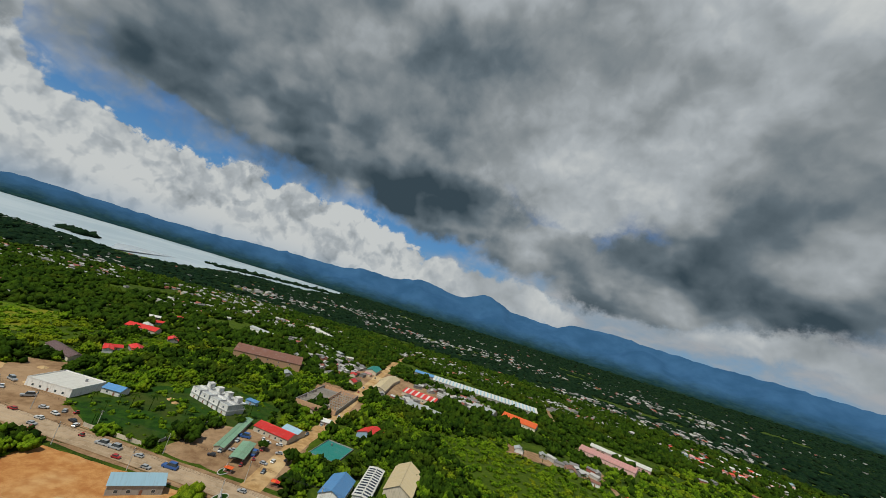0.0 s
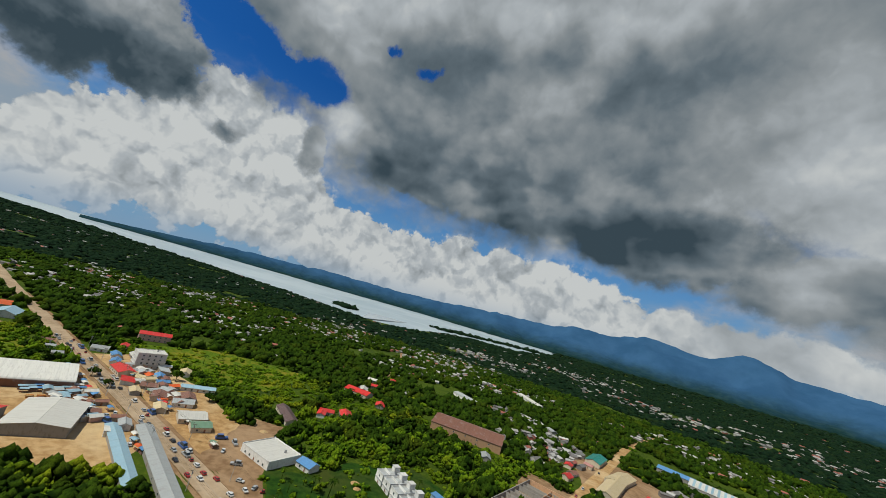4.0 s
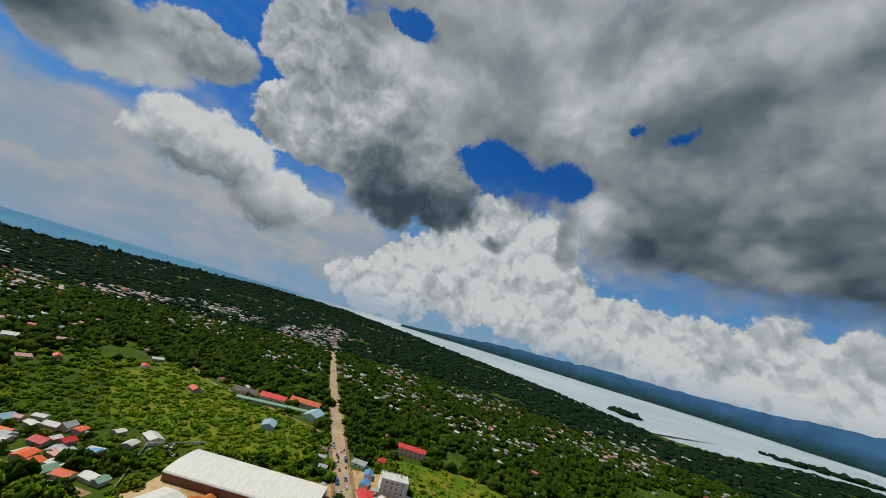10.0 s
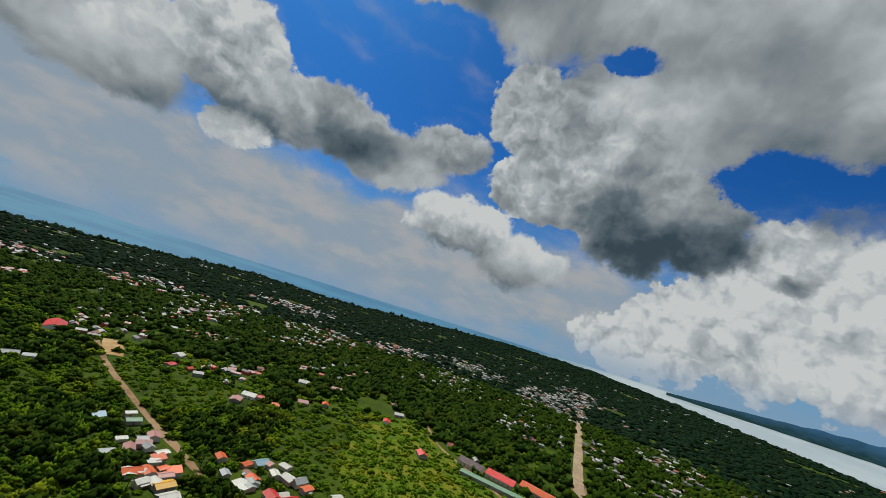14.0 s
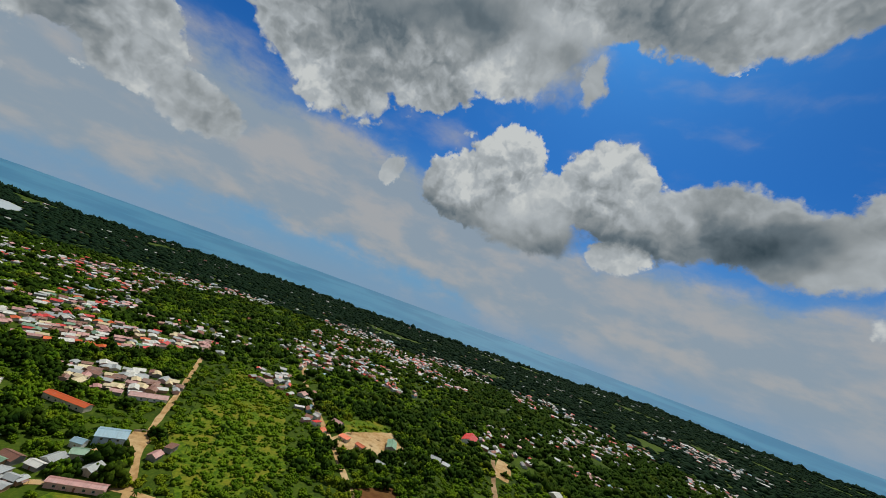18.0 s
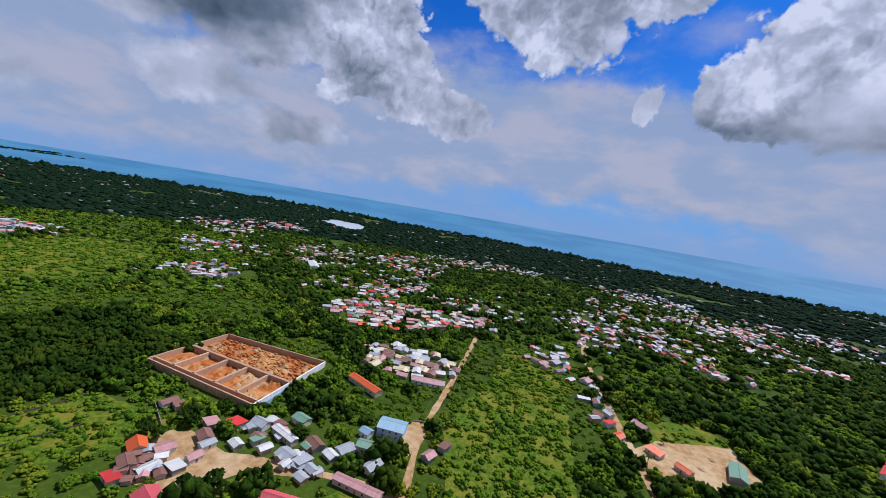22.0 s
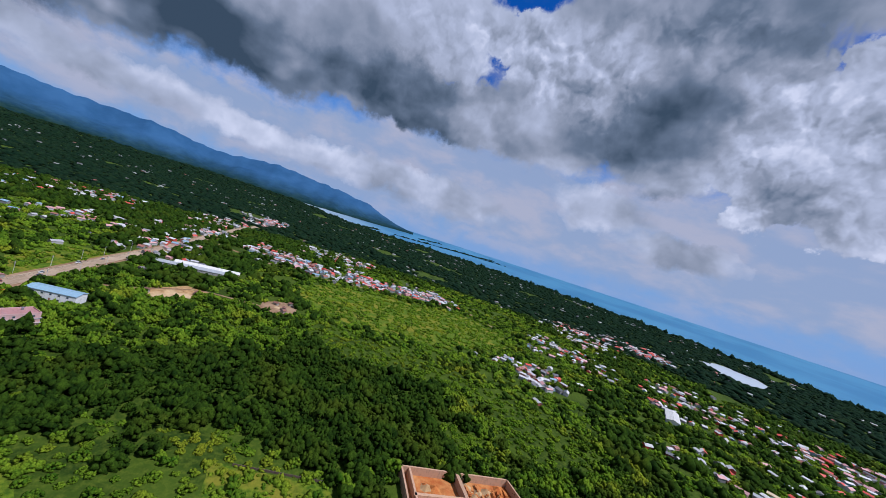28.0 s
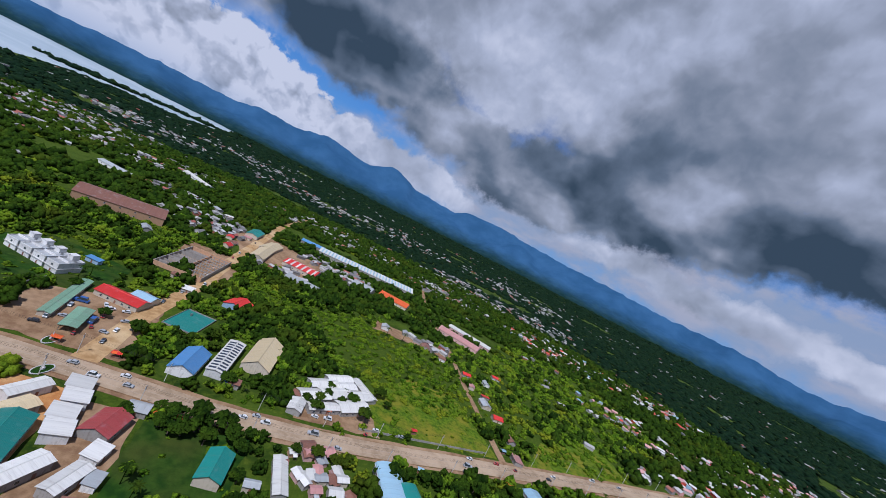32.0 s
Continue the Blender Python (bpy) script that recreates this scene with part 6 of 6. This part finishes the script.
# stretches of bright low scrub: x, y, radius
SCRUB = [(-150, -260, 80), (-140, -350, 70), (-190, -140, 60), (-500, 60, 120), (-560, -20, 90), (330, -120, 110), (380, -230, 90), (30, 44, 34), (150, 330, 90), (300, 330, 120), (20, -40, 60),
         (230, -260, 70), (160, -235, 45), (430, -350, 100), (450, -150, 110), (430, -60, 80), (300, -210, 80), (-470, -200, 90), (420, 400, 130), (-330, 330, 60), (700, -120, 110), (800, -350, 130), (600, -450, 90), (640, -370, 90), (570, -20, 60), (530, -250, 100), (30, -215, 30)]


def scrub(x, y):
    return any((x - a) ** 2 + (y - b) ** 2 < r * r for a, b, r in SCRUB)


def plant():
    rng = random.Random(21)
    near_protos = [crown(rng, 34, 0.34, rng.uniform(0.7, 1.1)) for _ in range(8)]
    mid_protos = [crown(rng, 8, 0.62) for _ in range(6)]
    far_protos = [crown(rng, 3, 0.95, 0.6) for _ in range(6)]
    near, bright, mid, far, bushes, light = [], [], [], [], [], []
    step = 7.0
    for i in range(-62, 63):
        for j in range(-62, 63):
            x, y = MID.x + (i + rng.uniform(-0.5, 0.5)) * step, MID.y + (j + rng.uniform(-0.5, 0.5)) * step
            if math.hypot(x - MID.x, y - MID.y) > 430:
                continue
            s = state(x, y)
            d = noise.noise((x * 0.018, y * 0.018, 0.0)) + 0.5 * noise.noise((x * 0.06, y * 0.06, 3.0))
            if s == 2:
                for k in range(4 if scrub(x, y) else 2):
                    if rng.random() < (0.85 if scrub(x, y) else 0.25 + 0.9 * max(0.0, noise.noise((x * 0.03, y * 0.03, 6.0)))):
                        bushes.append((x + rng.uniform(-4, 4), y + rng.uniform(-4, 4), 0, rng.choice((0.8, 1.1, 1.5, 2.6)) * rng.uniform(0.8, 1.2), 0.15, 0.8))
            elif s == 0:
                if scrub(x, y):
                    if rng.random() < 0.9:
                        r = rng.uniform(1.6, 3.8)
                        bright.append((x, y, 0, r, r * 0.15, 0.75))
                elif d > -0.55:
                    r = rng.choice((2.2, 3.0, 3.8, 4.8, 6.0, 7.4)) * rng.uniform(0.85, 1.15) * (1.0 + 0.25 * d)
                    # dark wood only: partly real groves, partly cloud shadow painted with foliage
                    dense_shaded = math.hypot((x - 95) / 1.35, y + 5) < 75 or math.hypot(x - 78, y - 92) < 58 or math.hypot((x - 190) / 1.5, y + 85) < 72
                    open_wood = not dense_shaded and rng.random() < (0.8 if d < 0.0 or x > 150 else 0.36)
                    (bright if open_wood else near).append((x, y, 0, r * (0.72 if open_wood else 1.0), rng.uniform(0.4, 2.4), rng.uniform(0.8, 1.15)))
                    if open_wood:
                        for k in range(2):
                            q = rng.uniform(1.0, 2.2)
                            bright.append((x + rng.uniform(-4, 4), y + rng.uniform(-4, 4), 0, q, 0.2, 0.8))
                else:
                    for k in range(4):
                        q = rng.uniform(0.9, 2.4)
                        bright.append((x + rng.uniform(-4, 4), y + rng.uniform(-4, 4), 0, q, 0.2, 0.8))
    step = 12.5
    for i in range(-90, 91):
        for j in range(-90, 91):
            x, y = MID.x + (i + rng.uniform(-0.5, 0.5)) * step, MID.y + (j + rng.uniform(-0.5, 0.5)) * step
            r0 = math.hypot(x - MID.x, y - MID.y)
            if not 430 < r0 < 1100 or not inside_land(x, y):
                continue
            if state(x, y) == 2:
                for k in range(4 if scrub(x, y) else 1):
                    light.append((x + rng.uniform(-6, 6), y + rng.uniform(-6, 6), 0, rng.uniform(1.2, 3.2), 0.15, 0.75))
            if state(x, y):
                continue
            d = noise.noise((x * 0.009, y * 0.009, 0.0)) + 0.4 * noise.noise((x * 0.03, y * 0.03, 3.0))
            if d > -0.42:
                r = rng.uniform(5.0, 9.0)
                # few bright shrubs north and west: overcast shade, put into the foliage colour
                if scrub(x, y) or rng.random() < ((0.8 if d < 0.0 else 0.5) if y < 100 and x > -500 else 0.14):
                    for k in range(3):
                        q = rng.uniform(2.0, 4.5)
                        light.append((x + rng.uniform(-6, 6), y + rng.uniform(-6, 6), 0, q, 0.2, 0.75))
                    if rng.random() < 0.5:
                        mid.append((x + rng.uniform(-6, 6), y + rng.uniform(-6, 6), 0, r * 0.6, 1.0, 0.9))
                else:
                    mid.append((x, y, 0, r, rng.uniform(0, 1.5), rng.uniform(0.7, 1.0)))
    step = 24.0
    for i in range(-130, 131):
        for j in range(-130, 131):
            x, y = MID.x + (i + rng.uniform(-0.5, 0.5)) * step, MID.y + (j + rng.uniform(-0.5, 0.5)) * step
            r0 = math.hypot(x - MID.x, y - MID.y)
            if not 1100 < r0 < 3100 or state(x, y) or not inside_land(x, y):
                continue
            if noise.noise((x * 0.004, y * 0.004, 0.0)) > -0.42:
                r = rng.uniform(9.0, 15.0)
                far.append((x, y, ground_z(x, y), r, 0.0, rng.uniform(0.3, 0.5)))
    for i in range(-115, 116):
        for j in range(-115, 116):
            x, y = MID.x + (i + rng.uniform(-0.5, 0.5)) * 40.0, MID.y + (j + rng.uniform(-0.5, 0.5)) * 40.0
            if 3100 < math.hypot(x - MID.x, y - MID.y) < 4600 and inside_land(x, y):
                far.append((x, y, ground_z(x, y), rng.uniform(17, 29), 0.0, rng.uniform(0.2, 0.32)))
    scatter("woods", near, near_protos, LEAF_DEEP, "thick dark green tropical trees, parts kept dark as cloud shadow")
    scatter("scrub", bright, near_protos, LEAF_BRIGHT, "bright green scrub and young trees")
    scatter("bushes", bushes, mid_protos, LEAF_BRIGHT, "low bushes in the grass", "bushes")
    scatter("middle_scrub", light, mid_protos, LEAF_BRIGHT, "bright green scrub beyond the road")
    scatter("middle_woods", mid, mid_protos, LEAF_DEEP, "dark green woods between the houses")
    scatter("far_woods", far, far_protos, LEAF_HAZED, "far dark green woods with bluish haze in their colour")
    # coconut palms standing out of the woods
    palm_protos = []
    for k in range(4):
        verts, faces = [], []
        lean = rng.uniform(-0.12, 0.12)
        v, f = tube(0, 0, 0, 1.0, 0.028, 0.018, 5)
        verts += [(a + lean * c * c, b, c) for a, b, c in v]
        for q in f:
            faces += [(q[0], q[i], q[i + 1]) for i in range(1, len(q) - 1)]
        for i in range(11):
            a, droop = i * 0.571 + rng.uniform(-0.2, 0.2), rng.uniform(0.16, 0.4)
            c, s = math.cos(a), math.sin(a)
            start = len(verts)
            for t, w in ((0.0, 0.015), (0.14, 0.055), (0.28, 0.05), (0.4, 0.008)):
                z = 1.0 + 0.5 * t - droop * (t / 0.4) ** 2
                for e in (-1, 1):
                    verts.append((lean + c * t - s * w * e, s * t + c * w * e, z - 0.02 * abs(e)))
            for r in range(3):
                p = start + r * 2
                faces += [(p, p + 1, p + 3), (p, p + 3, p + 2)]
        palm_protos.append((np.array(verts), np.array(faces)))
    palms = []
    for k in range(900):
        x, y = rng.uniform(-420, 420), rng.uniform(-440, 420)
        if state(x, y) in (0, 2) and noise.noise((x * 0.012, y * 0.012, 9.0)) > -0.1:
            palms.append((x, y, 0, rng.uniform(6.0, 9.5), 0.0, 1.0))
    scatter("palm_trees", palms, palm_protos, LEAF_DEEP, "tall coconut palms among the trees")
    # a dark belt of trees along the open coast
    belt = []
    for k in range(900):
        az = rng.uniform(100, 284)
        r = shore(az) * rng.uniform(0.955, 0.99)
        p = polar(az, r)
        belt.append((p.x, p.y, p.z, rng.uniform(9, 17), 0.0, rng.uniform(0.6, 1.0)))
    scatter("coast_trees", belt, far_protos, LEAF_HAZED, "dark belt of trees along the coast")
    # the islet and the spit in the bay
    spit = []
    for k in range(110):
        s = k / 109
        p = polar(41.5, 2330) if k < 34 else polar(35 - 22 * s, 2450 + 900 * s)
        spit.append((p.x + rng.uniform(-70, 70), p.y + rng.uniform(-30, 30), p.z - 2, rng.uniform(14, 30), 0.0, 0.5))
    scatter("mangrove_spit", spit, far_protos, LEAF_HAZED, "dark wooded islet and spit in the bay")
    # low wooded strips in the eastern bay
    strips = []
    for a, b in (((3260, 91), (3462, -53)), ((3458, -216), (4000, -1411)), ((3938, -493), (4220, -794)), ((3789, -966), (3798, -1477)), ((2900, 300), (3200, 140))):
        a, b = Vector(a), Vector(b)
        for k in range(int((b - a).length / 26)):
            p = a.lerp(b, k * 26 / (b - a).length)
            strips.append((p.x + rng.uniform(-14, 14), p.y + rng.uniform(-14, 14), ground_z(p.x, p.y) - 4.5, rng.uniform(14, 26), 0.0, 0.35))
    scatter("sandbar_trees", strips, far_protos, LEAF_HAZED, "low wooded sandbars in the bay")
    # single trees beside the roads
    made = []
    for k in range(3):
        tree = base("tree", 0, 0, 0, "roadside tree with a ragged dark green crown", "tree", "roadside trees", z=-50)
        v, f = crown(rng, 60, 0.30)
        trunk = join(tube(0, 0, 0, 2.6, 0.32, 0.2, 7), tube(0.1, 0, 2.4, 4.4, 0.2, 0.1, 6))
        limbs = join(tube(0.5, 0.4, 2.6, 4.6, 0.13, 0.06, 5), tube(-0.5, 0.3, 2.5, 4.4, 0.12, 0.06, 5), tube(0.1, -0.6, 2.6, 4.5, 0.12, 0.05, 5))
        part("trunk", trunk, BARK, tree)
        part("limbs", limbs, BARK, tree)
        leaves = [(3.4 * a, 3.4 * b, 4.0 + 3.0 * c) for a, b, c in v]
        part("crown", (leaves, [tuple(int(i) for i in q) for q in f]), LEAF_DEEP, tree)
        made.append(tree)
    spots = []
    for x in range(-30, 240, 9):
        if rng.random() < 0.75:
            spots.append((x + rng.uniform(-3, 3), 163 + 0.0 * x + rng.uniform(-4, 2)))
    for k in range(46):
        x, y = rng.uniform(-95, 5), rng.uniform(-128, -50)
        if state(x, y) != 1:
            spots.append((x, y))
    for k in range(60):
        x, y = rng.choice(((60, -360), (-50, -270), (-40, -430), (-360, 0), (-340, 230), (62, 145)))
        x, y = x + rng.uniform(-55, 55), y + rng.uniform(-40, 40)
        if state(x, y) != 1:
            spots.append((x, y))
    spots += [(0, 160), (6, 166), (14, 167), (20, 163), (10, 157), (-5, 169), (25, 157), (29, 167), (2, 172), (-12, 171), (16, 171), (-10, 162), (30, 128), (28, 140), (54, 210), (62, 214), (68, 220), (76, 218), (80, 228), (86, 222), (70, 232), (60, 203), (92, 205), (-20, 240), (-12, 248), (38, 262), (36, 228), (8, 205), (-66, 238), (-48, 228), (30, 210), (-95, 262), (106, 240), (112, 228)]
    for n, (x, y) in enumerate(spots):
        k = rng.uniform(0.8, 1.4)
        m = pose(x, y, 0, 0, 0, rng.uniform(0, 360)) @ Matrix.Diagonal((k, k, k * rng.uniform(0.85, 1.15), 1))
        if n < 3:
            made[n].matrix_world = pose(x, y, 0, 0, 0, 30 * n)
        else:
            copy_thing(made[n % 3], m)


plant()


# ---- vehicles ----
def vehicle(name, paint, length, width, low, high, label, category):
    thing = base(name, 0, 0, 0, label, category, "vehicles on the highway", z=0.24)
    b = length / 2
    part("body", prism([(-b, 0.35), (b, 0.35), (b, low * 0.85), (b - 0.15, low), (-b + 0.1, low), (-b, low * 0.9)], -width / 2, width / 2), paint, thing)
    part("cabin", prism([(-b * 0.85, low), (b * 0.45, low), (b * 0.2, high), (-b * 0.7, high)], -width / 2 + 0.1, width / 2 - 0.1), GLASS, thing)
    part("roof", box(-width / 2 + 0.12, -b * 0.68, high, width / 2 - 0.12, b * 0.18, high + 0.07), paint, thing)
    for s in (-1, 1):
        for e in (-1, 1):
            v, f = tube(0, 0, -0.11, 0.11, 0.34, 0.34, 10)
            part("wheel", ([(s * (width / 2 - 0.1) + z, e * b * 0.62 + x, 0.34 + y) for x, y, z in v], f), RUBBER, thing)
        part("headlight", box(s * width * 0.33 - 0.15, b - 0.02, low * 0.6, s * width * 0.33 + 0.15, b + 0.03, low * 0.75), WHITE_WALL, thing)
    return thing


def traffic():
    rng = random.Random(5)
    kinds = [vehicle("car", CAR_PAINTS[0], 4.4, 1.8, 0.95, 1.5, "white car on the highway", "car"), vehicle("car", CAR_PAINTS[1], 4.4, 1.8, 0.95, 1.5, "silver car on the highway", "car"),
             vehicle("car", CAR_PAINTS[2], 4.4, 1.8, 0.95, 1.5, "dark car on the highway", "car"), vehicle("jeepney", CAR_PAINTS[1], 6.6, 2.1, 1.2, 2.5, "long silver passenger jeepney", "bus"),
             vehicle("van", CAR_PAINTS[0], 5.2, 1.9, 1.1, 2.1, "plain white passenger van", "van"), vehicle("truck", CAR_PAINTS[4], 7.6, 2.4, 1.5, 2.9, "blue truck with boxy cab", "truck"),
             vehicle("car", CAR_PAINTS[3], 4.2, 1.7, 0.95, 1.5, "small red car on the road", "car"), vehicle("tricycle", CAR_PAINTS[3], 2.6, 1.5, 0.8, 1.6, "small motor tricycle with sidecar", "tricycle")]
    spots = []
    for x0, x1, count in ((-470, -330, 34), (-330, -160, 36), (-160, -40, 14), (-40, 200, 14), (200, 600, 10)):
        for k in range(count):
            x = rng.uniform(x0, x1)
            p = min(HIGHWAY[0], key=lambda q: abs(q.x - x))
            lane = rng.choice((-5.2, -1.9, 1.9, 5.2))
            spots.append((x, p.y + lane + rng.uniform(-0.5, 0.5), -90 if lane < 0 else 90))
    for k in range(8):
        spots.append((-58 + rng.uniform(-14, 10), 232 + rng.uniform(-12, 28), rng.uniform(0, 360)))
    for k in range(8):
        p = rng.choice(BRANCH[0][2:30])
        spots.append((p.x + rng.choice((-2.2, 2.2)), p.y, rng.choice((0, 180))))
    spots += [(60, 197, 80), (68, 198, 85), (100, 199, 80), (118, 199, 84), (92, 192, 80)]
    for k in range(14):
        spots.append((-270 + rng.uniform(-60, 40), 186 + rng.uniform(-6, 3), rng.uniform(60, 110)))
    for k in range(13):
        x = rng.uniform(-250, -150)
        spots.append((x, 214 + rng.uniform(-1, 14) - (x + 200) * 0.3, rng.uniform(0, 360)))
    for k in range(12):
        spots.append((rng.uniform(-95, -55), rng.uniform(212, 250), rng.choice((8, 98, 188)) + rng.uniform(-6, 6)))
    for k in range(10):
        spots.append((-398 + rng.uniform(-10, 10), 75 + rng.uniform(-12, 12), 70 + rng.uniform(-8, 8)))
    placed = []
    for n, (x, y, rot) in enumerate(spots):
        if any((x - a) ** 2 + (y - b) ** 2 < 22 for a, b in placed):
            continue
        placed.append((x, y))
        m = pose(x, y, 0.24, 0, 0, rot)
        k = len(placed) - 1
        if k < len(kinds):
            kinds[k].matrix_world = m
        else:
            copy_thing(rng.choice(kinds[:5] + kinds[:2] + kinds[6:] + kinds[5:6]), m)


traffic()


# ---- power poles and wires along the highway ----
def poles():
    first = base("power_pole", 0, 0, 0, "grey concrete power pole with crossarm and transformer", "pole", "power poles")
    part("shaft", tube(0, 0, 0, 10.5, 0.17, 0.11, 8), TRIM, first)
    part("crossarm", box(-1.1, -0.07, 9.6, 1.1, 0.07, 9.78), BARK, first)
    part("transformer", tube(0.35, 0, 7.9, 8.9, 0.28, 0.28, 8), METAL, first)
    for s in (-0.9, 0.0, 0.9):
        part("insulator", tube(s, 0, 9.78, 9.98, 0.05, 0.04, 6), WHITE_WALL, first)
    tops, n = [], 0
    for side in (-1, 1):
        tops.append([])
        for x in range(-440, 440, 42):
            i = min(range(len(HIGHWAY[0])), key=lambda q: abs(HIGHWAY[0][q].x - x))
            p, q = HIGHWAY[0][i], HIGHWAY[0][min(i + 1, len(HIGHWAY[0]) - 1)]
            d = (q - p).normalized()
            spot = p + Vector((-d.y, d.x)) * side * 11.0
            m = pose(spot.x, spot.y, 0.1, 0, 0, math.degrees(math.atan2(d.y, d.x)) + 90)
            if n == 0:
                first.matrix_world = m
            else:
                copy_thing(first, m)
            n += 1
            tops[-1].append((m @ Vector((-0.9, 0, 9.98)), m @ Vector((0, 0, 9.98)), m @ Vector((0.9, 0, 9.98))))
    for row in tops:
        verts, faces = [], []
        for a, b in zip(row, row[1:]):
            for u, v in zip(a, b):
                last = None
                for k in range(9):
                    s = k / 8
                    p = u.lerp(v, s) - Vector((0, 0, 1.1 * 4 * s * (1 - s)))
                    c = len(verts)
                    verts += [(p.x, p.y, p.z + 0.025), (p.x, p.y - 0.025, p.z - 0.02), (p.x, p.y + 0.025, p.z - 0.02)]
                    if last is not None:
                        faces += [(last + i, last + (i + 1) % 3, c + (i + 1) % 3, c + i) for i in range(3)]
                    last = c
        tagged(mesh_object("power_lines", verts, faces, RUBBER), "thin dark overhead wires", "wires", kind="stuff")


poles()
